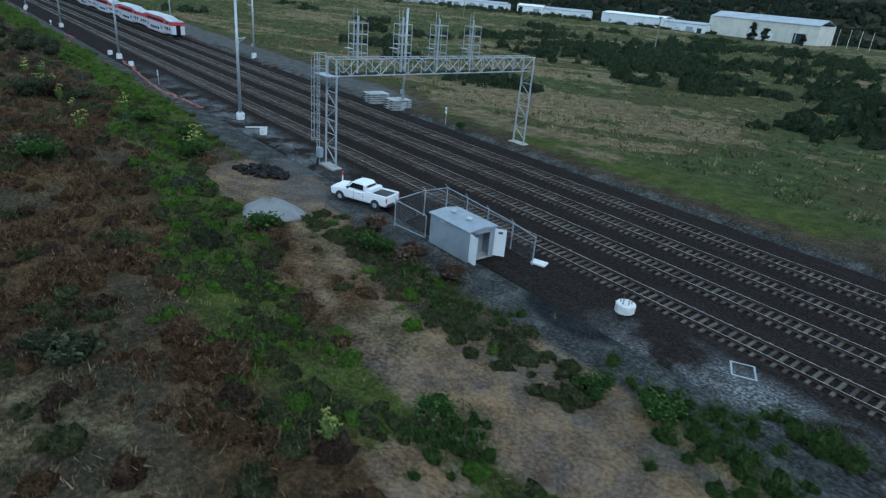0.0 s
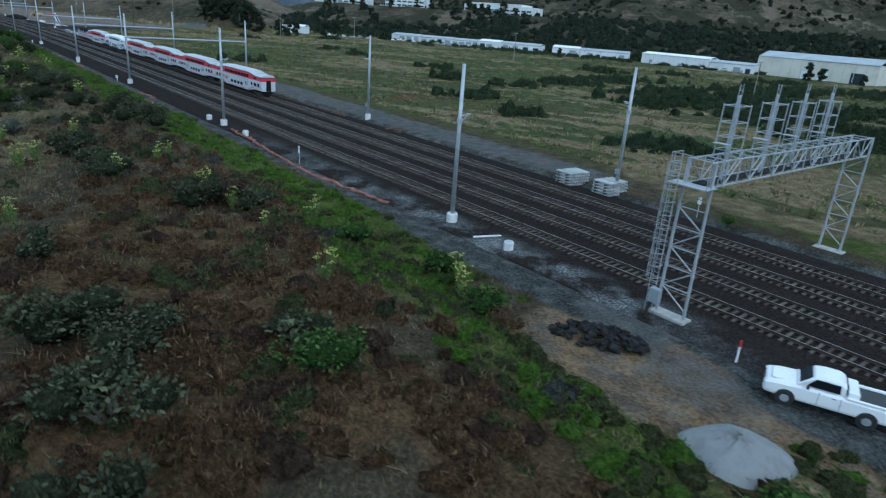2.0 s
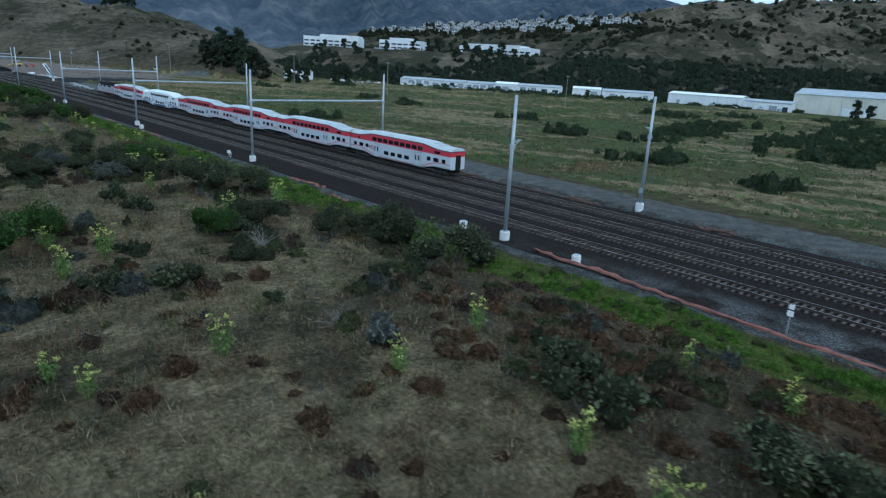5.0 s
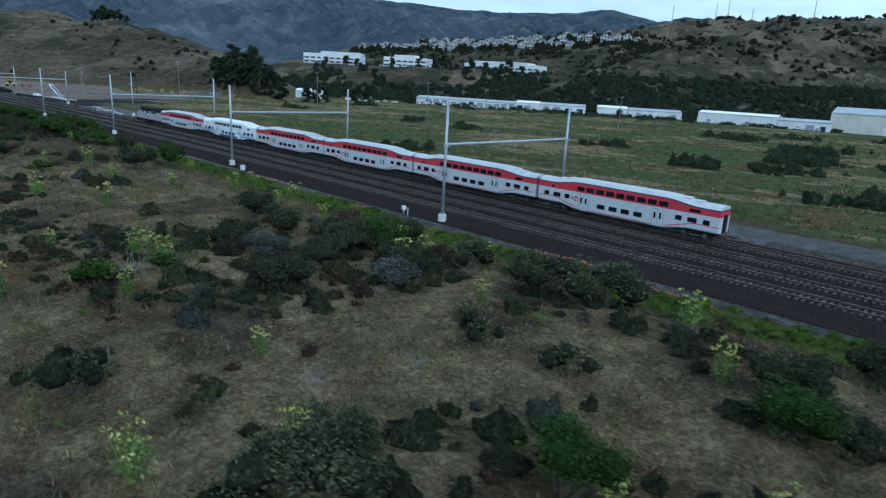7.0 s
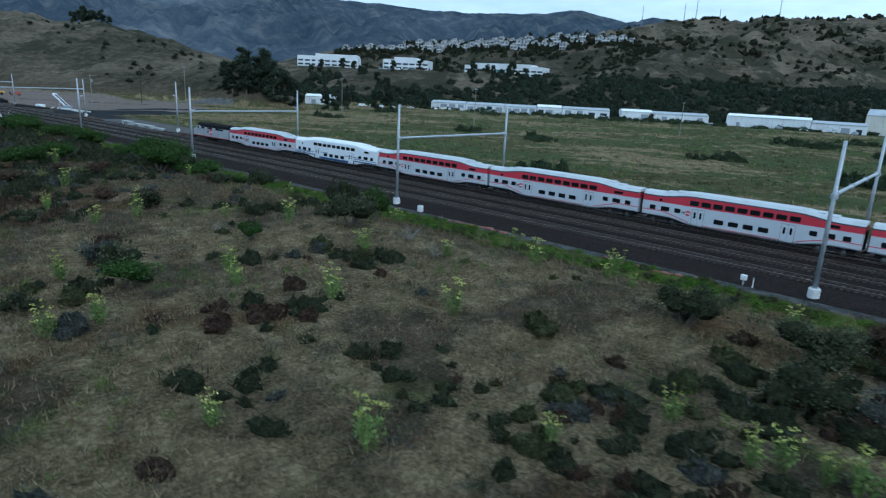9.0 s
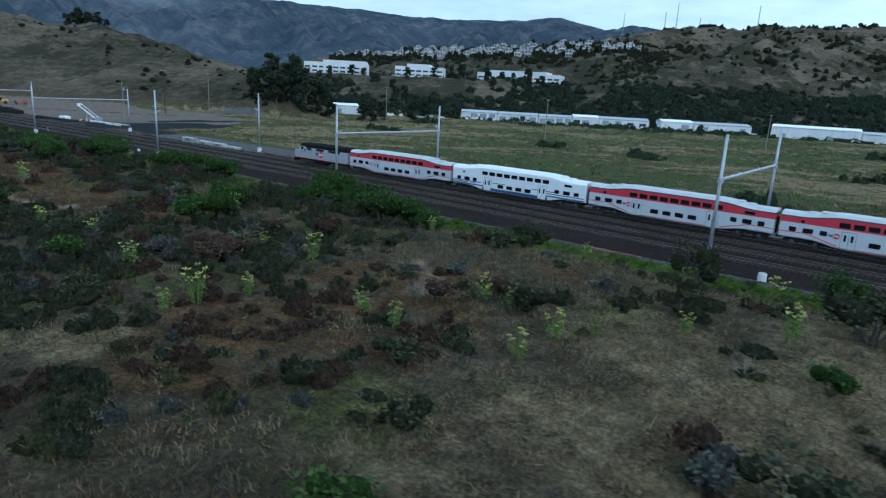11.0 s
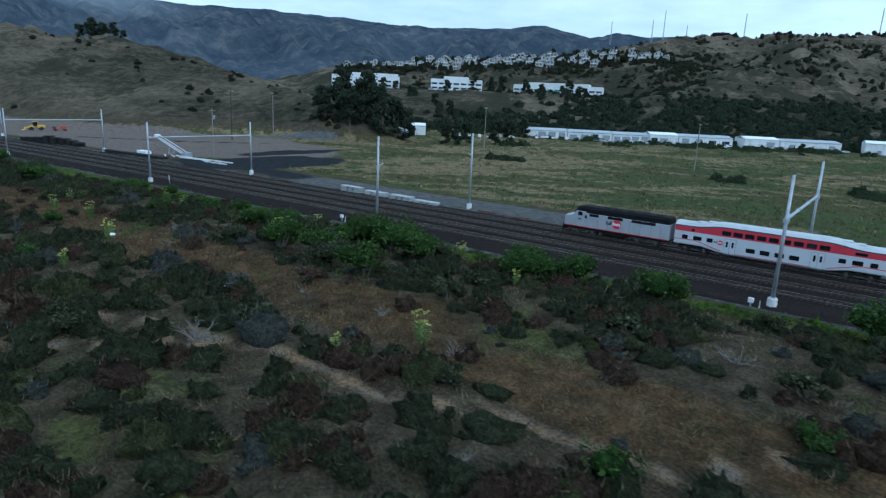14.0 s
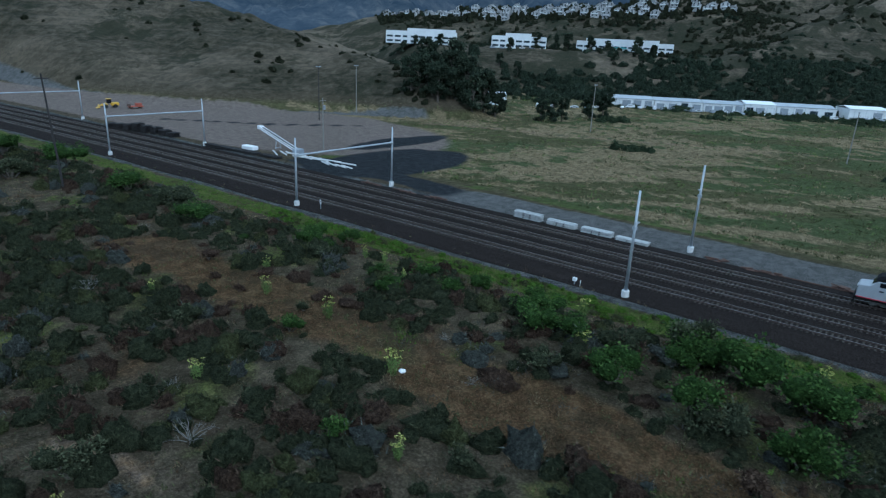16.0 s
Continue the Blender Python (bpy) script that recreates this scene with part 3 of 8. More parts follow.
def zones(x, y):
    """Cover of the ground: dirt, gravel, green, road, yard, black, brown, each 0 to 1."""
    xt = x - curve(y)
    n1, n2 = fbm(x, y, 22, 21), fbm(x, y, 60, 22)
    dirt = near(line_dist(x, y, [(-3, -22), (-8, -31.5), (-10.6, -39), (-12, -45), (-11.4, -51), (-10, -56), (-9, -62), (-8, -90)]) + 0.5 * n1, 2.1 + 1.9 * sm((-44 - y) / 12), 1.3)
    dirt = np.maximum(dirt, near(np.hypot((x + 6) / 7.0, (y + 21) / 8.5) * 6, 5.5, 1.5))
    dirt = np.maximum(dirt, near(np.hypot(x + 17.3, y + 57), 2.0, 1.0))
    for pts in (PATHS[0], PATHS[1], PATHS[2], [(-40, 178), (-34, 176), (-29, 182)]):
        dirt = np.maximum(dirt, 0.8 * near(line_dist(x, y, pts), 0.8, 0.7))
    dirt = np.maximum(dirt, 0.62 * near(line_dist(x, y, [(112, 412), (124, 394), (135, 350), (155, 315), (167, 281), (177, 255), (188, 225)]), 3.5, 3.0))
    dirt = np.maximum(dirt, 0.3 * near(np.hypot((x + 42) / 13, (y - 172) / 10) * 10, 8, 4) * sm(0.6 + n1))
    dirt = np.maximum(dirt, 0.85 * near(line_dist(x, y, [(-5.5, -55), (-5, -66), (-5, -90)]) + 0.8 * n1, 3.2, 2.0))
    dirt = dirt * (1 - 0.75 * near(line_dist(x, y, [(-8, -31.5), (-10.6, -39), (-12, -45), (-11.5, -48)]), 1.5, 1.0) * sm(0.9 + fbm(x, y, 6, 93)))
    gravel = near(np.abs(xt + 1.2), 2.2 + 1.8 * sm((14 - y) / 16), 0.8) * sm((xt + 5.5 + 1.2 * n1 + 2.5 * sm((14 - y) / 16)) / 2)
    gravel = np.maximum(gravel, near(np.abs(xt - 12), 14, 1.0))
    gravel = np.maximum(gravel, near(line_dist(x, y, [(-0.5, -48), (-1, -60), (-1, -80)]) + 0.9 * n1, 2.4, 1.3))
    gravel = np.maximum(gravel, 0.5 * near(line_dist(x, y, [(-8.5, -50), (-8, -58), (-7, -70)]) + 0.8 * n1, 1.0, 1.0))
    gravel = gravel * (1 - 0.85 * near(np.hypot((x + 6) / 5.0, (y + 21) / 7) * 5, 4.0, 1.0))
    strip = near(np.abs(xt + 6.9 + 0.9 * n1), 3.1, 1.2) * np.clip(sm((y + 12) / 12), 0, 1)
    green = np.maximum(strip, 0.55 * sm(n1 * 1.2 + 0.1) * (xt < -8) * sm((y - 40) / 30))
    field = sm((xt - 27 - 8 * sm((y + 4) / 26)) / 3)
    hill = sm((0.89 * x + 0.456 * y - 455) / 20) + sm((height(x, y) - 3) / 3) * (x > 20) * (y > 400)
    field = field * (1 - np.clip(hill, 0, 1))
    field = field * (1 - 0.9 * sm((y - 395) / 25) * (x < 140))
    green = np.maximum(green, field * sm(0.55 + 0.5 * n2 + 0.7 * fbm((0.64 * x - 0.77 * y) * 0.4, 0.77 * x + 0.64 * y, 30, 23) - 0.35 * sm((y - 330) / 60)))
    green = np.maximum(green, near(line_dist(x, y, [(-11, 8), (-12.5, -4), (-13.3, -18), (-15.5, -30), (-17.4, -37), (-18.3, -42.5), (-17.9, -48), (-17.1, -51.5), (-15.1, -55.3), (-13, -59)]) + 0.9 * n1, 2.9, 1.8))
    green = np.maximum(green, 0.9 * near(np.hypot(x + 4.6, (y + 61) * 0.7) + 0.8 * n1, 1.8, 1.2))
    road = near(np.abs(xt - 29.6 - 0.5 * n1), 3.6 + 1.6 * sm((y - 60) / 80), 1.6) * sm((342 - y) / 16) * sm((y + 6) / 28)
    road = np.maximum(road, 0.8 * near(np.hypot(x + 2.2, (y + 16.5) * 0.7) + 0.6 * n1, 2.8, 1.0))
    road = np.maximum(road, 0.55 * near(np.hypot((x + 5.5) / 3.5, (y + 23) / 4.5) * 4 + 0.8 * n1, 3.6, 1.4))
    road = np.maximum(road, 0.85 * near(line_dist(x, y, [(38, 640), (42, 560), (58, 512), (84, 474), (112, 446), (124, 424)]), 4.0, 2.0))
    yard_in = near(np.hypot((x - 62) / 46, (y - 430) / 70) * 50, 44, 6) + near(np.abs(xt - 62), 32, 6) * sm((y - 420) / 30) * (y < 640)
    yard = np.clip(yard_in, 0, 1) * sm((xt - 26) / 4) * sm((3.5 - height(x, y)) / 2)
    blk = near(np.hypot((x - 44) / 30, (y - 364) / 17) * 20, 17, 3) * sm((xt - 27) / 4)
    blk = np.maximum(blk, near(np.abs(xt - 31 - 2 * n1), 5.0, 2.0) * sm((y - 326) / 10) * sm((388 - y) / 10))
    blk = np.maximum(blk, 0.9 * near(np.hypot((x + 1.6) / 2.6, (y + 51) / 5) * 3 + 0.5 * n1, 2.4, 0.8))
    blk = np.maximum(blk, near(np.hypot((x - 70) / 28, (y - 386) / 9) * 9, 7, 2))
    blk = np.maximum(blk, 0.75 * near(line_dist(x, y, [(38, 470), (60, 440), (85, 420)]), 2.2, 1.5))
    brown = (xt < -9) * np.clip(sm((52 - y) / 40) * (0.72 + 0.6 * fbm(x, y, 24, 24)) + 0.6 * sm(1.4 * fbm(x, y, 30, 26) - 0.25), 0, 1)
    brown = np.maximum(brown, near(line_dist(x, y, RUST) + 1.2 * n1, 4.4, 2.0))
    brown = np.maximum(brown, 0.9 * near(np.hypot((x + 43) / 17, (y - 177) / 11) * 10, 9, 2.5) * sm(0.7 + 1.2 * fbm(x, y, 9, 95)))
    brown = np.maximum(brown, 0.9 * near(np.hypot((x + 36) / 6, (y - 68) / 7.5) * 7, 6, 2.5) * sm(0.8 + 1.2 * fbm(x, y, 6, 96)))
    brown = np.maximum(brown, 0.75 * near(np.hypot((x + 42) / 6, (y - 97) / 7) * 7, 6, 2.5) * sm(0.7 + 1.4 * fbm(x, y, 5, 101)))
    brown = np.maximum(brown, field * 0.85 * sm(-0.05 + 0.6 * fbm(x, y, 70, 25)) * (x < 260))
    brown = brown * (1 - 0.8 * green) * (1 - 0.8 * golden(x, y)) * (1 - 0.7 * near(np.hypot((x + 28) / 6, (y + 50) / 9) * 7, 6, 3)) * (1 - 0.85 * sm((-19 - xt) / 7) * sm((y - 4 - 1.0 * (x + 30)) / 10) * sm((90 - y) / 18) * (1 - near(np.hypot((x + 36) / 6, (y - 68) / 7.5) * 7, 6, 2.5)))
    return [np.clip(q, 0, 1) for q in (dirt, gravel, green, road, yard, blk, brown)]


# open patches of pale golden grass
GOLD = [(-56, 181.5, 2.6), (-61, 184, 3), (-51.5, 103.5, 4), (-38, 80, 3), (-29, 66.5, 4), (-50, 119, 3.5), (-33, 147, 4), (-37, 139, 4.5)]


def golden(x, y):
    return np.max([near(np.hypot(x - cx, y - cy) + 1.5 * fbm(x, y, 6, 99), cr, 1.4) for cx, cy, cr in GOLD], axis=0)


def straw(x, y):
    """Cover of pale dry grass, 0 to 1."""
    xt = x - curve(y)
    ragged = sm((-70 - x) / 15) * (45 * fbm(x, y, 70, 102) + 25 * fbm(x, y, 24, 103))
    west = sm((-13 - xt) / 5) * sm((y + ragged - 52 + 3.4 * np.clip(-x - 16, 0, 22)) / 25) * (0.3 + 0.7 * sm((170 - y - ragged) / 20)) * sm(0.85 + 0.9 * fbm(x, y, 20, 81))
    h = height(x, y)
    hills = 0.36 * sm((h - 2.5) / 4) * (x > 25) * sm(0.75 + 0.55 * fbm(x, y, 55, 82) + 0.4 * fbm(x, y, 160, 83))
    su, sv = 0.64 * x - 0.77 * y, 0.77 * x + 0.64 * y
    east = sm((xt - 28 - 8 * sm((y + 4) / 26)) / 5) * (x > 24) * 0.95 * sm(0.16 + 0.36 * sm((85 - x) / 35) * sm((150 - y) / 60) + 0.3 * sm((y - 260) / 60) + 0.8 * fbm(su * 0.35, sv, 34, 84) + 0.7 * fbm(su * 0.4, sv, 11, 88))
    path = 0.95 * near(line_dist(x, y, [(-8, -31.5), (-10.6, -39), (-12, -45), (-11.5, -48)]), 2.2, 1.0)
    path = np.maximum(path, 0.7 * near(np.hypot((x + 28) / 6, (y + 50) / 9) * 7, 6, 3) * sm(0.6 + fbm(x, y, 8, 94)))
    band = 0.7 * near(line_dist(x, y, RUST[:4]), 1.8, 1.6) * sm(0.5 + fbm(x, y, 14, 92))
    dry = 0.85 * near(np.hypot((x - 78) / 36, (y - 338) / 30) * 30, 24, 9) * sm(0.7 + 0.9 * fbm(x, y, 22, 90))
    edge = 0.8 * near(line_dist(x, y, [(130, 400), (112, 436), (92, 458), (70, 485)]), 7, 6)
    return np.clip(np.maximum.reduce([0.95 * golden(x, y), dry, band, west, hills, east * (1 - sm((h - 2) / 2)), path, edge]), 0, 1)


# clumps of dark scrub in the open grass: x, y, radius
CLUMPS = [(-41.7, 113.4, 4), (-36, 96, 5), (-31, 95, 4), (-19.4, 96.3, 5), (-15.5, 84.5, 3), (-47.3, 89.2, 2.2), (-42.3, 74, 2.6), (-26, 65, 2.4), (-20.2, 71.5, 3.2), (-42.3, 121, 3), (-41.9, 109.5, 4), (-31, 105, 5),
          (-23.5, 98, 5.5), (-25, 91, 3.5), (-34.5, 92, 3.5), (-44, 76, 3), (-25.5, 59.6, 3.4), (-18, 101, 4), (-48, 66, 4), (-12, 62, 4), (-49, 124.7, 2.5), (-45, 149, 3.2), (-57, 160, 2.4), (-31.6, 139, 3.5), (-33, 153.7, 2)]

THICK = [(-44, 60.5, 3.5), (-41.5, 56, 3), (-32.7, 55, 1.6), (-25, 65.5, 2.2), (-21, 50, 3), (-15.5, 43, 3), (-20.5, 80.5, 3.5), (-46.6, 76.5, 2.5), (-44.8, 69.5, 3.5), (-38.7, 74.5, 2.5), (-40, 177, 2.5), (-42.7, 169, 2.2), (-46.8, 183.5, 3), (-53, 174.4, 3), (-51.4, 169.5, 2.5),
         (-38.5, 73, 2.6), (-33.4, 70.4, 2.4), (-36, 61.5, 2.4), (-34.6, 65.5, 2.2), (-42, 76.3, 2.4), (-37.7, 97.1, 3), (-40, 113.6, 3)]


def thicket(x, y):
    """How densely dark scrub covers the western rise, 0 to 1."""
    xt = x - curve(y)
    open_ = sm(1.6 * fbm(x, y, 26, 27) - 0.22)
    band = near(line_dist(x, y, RUST) + 1.2 * fbm(x, y, 22, 21), 4.4, 1.6)
    north = sm((y - 174 - 0.5 * (x + 46)) / 12) * sm((-13 - xt) / 6) * (1 - (0.8 - 0.7 * sm((y - 235) / 20) * sm((-41 - xt) / 3)) * open_) * (1 - band)
    for pts in PATHS:
        north = north * (1 - 0.95 * near(line_dist(x, y, pts), 1.3, 0.8))
    north = north * (1 - 0.9 * sm((y - 345) / 25) * sm((-24 - xt) / 8))
    south = 0.55 * sm(2.2 * fbm(x, y, 30, 41) - 0.45) * sm((-12 - xt) / 5) * sm((y - 8) / 20) * (1 - 0.8 * near(np.abs(y - 88), 34, 8))
    wob = 1.3 * fbm(x, y, 7, 42, 2)
    for cx, cy, cr in CLUMPS + THICK:
        south = np.maximum(south, 0.9 * near(np.hypot(x - cx, (y - cy) * 0.9) + wob, cr, 1.2))
    south = np.maximum(south, 0.8 * near(np.hypot((x + 36) / 12, (y - 102) / 11) * 10, 9, 2.5) * sm(0.7 + 1.5 * fbm(x, y, 8, 98)))
    south = np.maximum(south, 0.75 * near(np.hypot((x + 44) / 14, (y - 178) / 10) * 10, 9, 2.5) * sm(0.55 + 1.6 * fbm(x, y, 7, 100)))
    return np.clip(np.maximum(north, south) * (1 - 0.9 * golden(x, y)), 0, 1)


def build_ground():
    xs = axis((-3600, -400, 14), (-400, -120, 30), (-120, 42, 112), (42, 130, 36), (130, 480, 60), (480, 1400, 46), (1400, 3800, 22))
    ys = axis((-3200, -400, 14), (-400, -110, 26), (-110, 420, 215), (420, 700, 56), (700, 1500, 46), (1500, 3800, 22))
    X, Y = np.meshgrid(xs, ys)
    Z = height(X, Y)
    xt = X - curve(Y)
    bed = near(np.abs(xt - 12), 13.2, 0.6)
    Z = Z * (1 - bed) + bed * -0.6
    nx, ny = len(xs), len(ys)
    co = np.stack([X, Y, Z], -1).reshape(-1, 3)
    i = np.arange(nx * ny).reshape(ny, nx)
    quads = np.stack([i[:-1, :-1], i[:-1, 1:], i[1:, 1:], i[1:, :-1]], -1).reshape(-1, 4)
    me = bpy.data.meshes.new("ground")
    me.from_pydata(co.tolist(), [], quads.tolist())
    d, g, gr, ro, ya, bl, br = [q.ravel() for q in zones(X, Y)]
    dry = straw(X, Y).ravel()
    for name, cols in (("zone_a", (d, g, gr, ro)), ("zone_b", (ya, bl, br, dry))):
        at = me.color_attributes.new(name, "FLOAT_COLOR", "POINT")
        at.data.foreach_set("color", np.stack(cols, -1).astype(np.float32).ravel())
    me.polygons.foreach_set("use_smooth", [True] * len(me.polygons))
    me.materials.append(ground_material())
    tagged(new("ground", me), "scrubby open ground with dry grass, dirt and marsh", "ground", kind="structure")


build_ground()


def build_mountain():
    """The far mountain; blue haze and low cloud are painted into its glow."""
    m, nt, bsdf = nodes_of("painted_haze_mountain")
    geo = nt.nodes.new("ShaderNodeNewGeometry")
    pos = geo.outputs["Position"]
    # blue haze before the slopes, painted as emission colour
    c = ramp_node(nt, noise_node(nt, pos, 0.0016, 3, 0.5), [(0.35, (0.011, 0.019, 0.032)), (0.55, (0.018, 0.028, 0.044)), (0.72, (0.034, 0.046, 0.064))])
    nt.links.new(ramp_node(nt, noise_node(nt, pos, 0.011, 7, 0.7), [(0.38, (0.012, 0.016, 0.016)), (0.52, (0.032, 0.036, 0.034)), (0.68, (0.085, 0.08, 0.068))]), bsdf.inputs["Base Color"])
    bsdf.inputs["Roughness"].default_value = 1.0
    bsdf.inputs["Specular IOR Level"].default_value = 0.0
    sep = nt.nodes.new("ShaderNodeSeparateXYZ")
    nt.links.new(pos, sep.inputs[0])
    # cloud veil mixed into the emission, stronger with height and to the west
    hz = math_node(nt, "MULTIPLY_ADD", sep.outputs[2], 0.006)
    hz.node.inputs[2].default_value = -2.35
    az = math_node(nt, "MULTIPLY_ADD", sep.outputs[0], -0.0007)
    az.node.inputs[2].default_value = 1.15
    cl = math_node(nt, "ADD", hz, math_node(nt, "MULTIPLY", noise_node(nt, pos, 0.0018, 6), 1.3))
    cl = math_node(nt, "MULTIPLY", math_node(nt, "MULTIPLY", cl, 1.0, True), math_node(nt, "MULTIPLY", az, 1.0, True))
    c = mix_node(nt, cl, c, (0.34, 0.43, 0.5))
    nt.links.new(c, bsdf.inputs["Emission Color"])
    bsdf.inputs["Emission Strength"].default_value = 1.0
    az = np.radians(np.linspace(-5, 112, 400))
    rr = np.linspace(0, 1, 64)
    A, R = np.meshgrid(az, rr)
    deg = np.degrees(A)
    top = np.interp(deg, (-5, 20, 30, 39, 43.5, 47.4, 51, 55, 58, 61, 63, 65, 67.3, 70, 76, 90, 112), (470, 480, 446, 448, 436, 419, 411, 418, 430, 450, 420, 388, 412, 402, 398, 380, 200))
    top = top + 5 * fbm(A * 900, R * 0, 60, 31, 4)
    dist = 1750 + 1850 * R
    spurs = 1 - 2.2 * np.abs(fbm(A * 1900 + 90 * np.sin(R * 5), dist * 0.3, 520, 32, 5))
    Z = top * (R ** 0.85) + 75 * spurs * (R * (1 - R) * 3.0)
    co = np.stack([dist * np.sin(A), 200 + dist * np.cos(A), Z - 6], -1).reshape(-1, 3)
    i = np.arange(co.shape[0]).reshape(A.shape)
    q = np.stack([i[:-1, :-1], i[:-1, 1:], i[1:, 1:], i[1:, :-1]], -1).reshape(-1, 4)
    me = bpy.data.meshes.new("backdrop")
    me.from_pydata(co.tolist(), [], q.tolist())
    me.polygons.foreach_set("use_smooth", [True] * len(me.polygons))
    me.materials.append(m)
    tagged(new("backdrop", me), "mountain ridge with blue haze and low cloud painted into its glow", "mountain", kind="structure")


build_mountain()

# ---- railway ----
TRACKS = (5.0, 9.75, 14.5, 19.25)
RAIL_Z = 0.32


def build_bed():
    m, nt, bsdf = nodes_of("dark_ballast")
    geo = nt.nodes.new("ShaderNodeNewGeometry")
    pos = geo.outputs["Position"]
    mp = nt.nodes.new("ShaderNodeMapping")
    mp.inputs["Scale"].default_value = (1.0, 0.12, 1.0)
    nt.links.new(pos, mp.inputs["Vector"])
    a = ramp_node(nt, noise_node(nt, mp.outputs[0], 0.9, 5), [(0.3, (0.01, 0.008, 0.0075)), (0.55, (0.02, 0.0155, 0.0135)), (0.75, (0.044, 0.034, 0.029))])
    vo = nt.nodes.new("ShaderNodeTexVoronoi")
    vo.inputs["Scale"].default_value = 14.0
    nt.links.new(pos, vo.inputs["Vector"])
    b = ramp_node(nt, vo.outputs["Distance"], [(0.1, (0.062, 0.053, 0.047)), (0.5, (0.018, 0.015, 0.014)), (0.8, (0.005, 0.005, 0.005))])
    g = ramp_node(nt, noise_node(nt, pos, 5.0, 5, 0.85), [(0.4, (0.005, 0.004, 0.004)), (0.5, (0.016, 0.013, 0.0115)), (0.6, (0.055, 0.045, 0.039))])
    sp = nt.nodes.new("ShaderNodeSeparateXYZ")
    nt.links.new(pos, sp.inputs[0])
    shoulder = math_node(nt, "MULTIPLY", ramp_fac(nt, sp.outputs[0], 3.0, 1.2), ramp_fac(nt, sp.outputs[1], 60.0, 6.0))
    clean = math_node(nt, "ADD", ramp_fac(nt, sp.outputs[1], -51.0, -56.0), ramp_fac(nt, sp.outputs[1], -26.0, -15.0))
    shoulder = math_node(nt, "MULTIPLY", shoulder, clean)
    patch = math_node(nt, "MULTIPLY_ADD", noise_node(nt, pos, 0.22, 4, 0.6), 6.0)
    patch.node.inputs[2].default_value = -2.55
    patch.node.use_clamp = True
    stone = ramp_node(nt, noise_node(nt, pos, 6.0, 4, 0.85), [(0.4, (0.028, 0.03, 0.031)), (0.5, (0.092, 0.097, 0.098)), (0.6, (0.26, 0.265, 0.26))])
    dark = mix_node(nt, 0.5, mix_node(nt, 0.4, a, b), g)
    nt.links.new(mix_node(nt, math_node(nt, "MULTIPLY", shoulder, patch), dark, stone), bsdf.inputs["Base Color"])
    bsdf.inputs["Roughness"].default_value = 1.0
    bsdf.inputs["Specular IOR Level"].default_value = 0.03
    inv = math_node(nt, "SUBTRACT", 1.0, vo.outputs["Distance"])
    bump_node(nt, inv, 0.7, 0.05, bsdf)
    prof = [(-1.9, -0.5), (-0.9, -0.18), (0.8, -0.06), (2.4, 0.02)]
    for c in TRACKS:
        prof += [(c - 1.5, 0.07), (c - 1.0, 0.05), (c + 1.0, 0.05), (c + 1.5, 0.07), (c + 2.2, -0.02)]
    prof += [(22.6, -0.1), (24.6, -0.3), (25.8, -0.6)]
    ys = axis((-190, -70, 30), (-70, 300, 370), (300, 620, 160), (620, 900, 30))
    rings = []
    rnd = random.Random(3)
    for y in ys:
        k = float(curve(y))
        rings.append([(x + k, y, z + rnd.uniform(-0.025, 0.025)) for x, z in prof])
    s = Shape().loft(rings[::-1], closed=False, caps=False)
    solo("track_bed", s, m, "dark stained stone ballast of a four track railway", "ballast", kind="structure")


build_bed()


def rail_shape(c, gauge_off, y0, y1, head=False):
    s = Shape()
    w = 0.035 if not head else 0.03
    ys = axis((y0, min(y1, 170), 3), (170, 620, 60), (620, y1 + 0.01, 12)) if y1 > 300 else np.linspace(y0, y1, 3)
    rings = []
    for y in ys:
        x = c + gauge_off + float(curve(y))
        if head:
            rings.append([(x - w, y, RAIL_Z - 0.004), (x - w, y, RAIL_Z + 0.004), (x + w, y, RAIL_Z + 0.004), (x + w, y, RAIL_Z - 0.004)])
        else:
            rings.append([(x - 0.075, y, RAIL_Z - 0.17), (x - 0.075, y, RAIL_Z - 0.15), (x - 0.02, y, RAIL_Z - 0.13), (x - 0.02, y, RAIL_Z - 0.05), (x - w, y, RAIL_Z - 0.03), (x - w, y, RAIL_Z - 0.005),
                          (x + w, y, RAIL_Z - 0.005), (x + w, y, RAIL_Z - 0.03), (x + 0.02, y, RAIL_Z - 0.05), (x + 0.02, y, RAIL_Z - 0.13), (x + 0.075, y, RAIL_Z - 0.15), (x + 0.075, y, RAIL_Z - 0.17)])
    return s.loft([r[::-1] for r in rings])


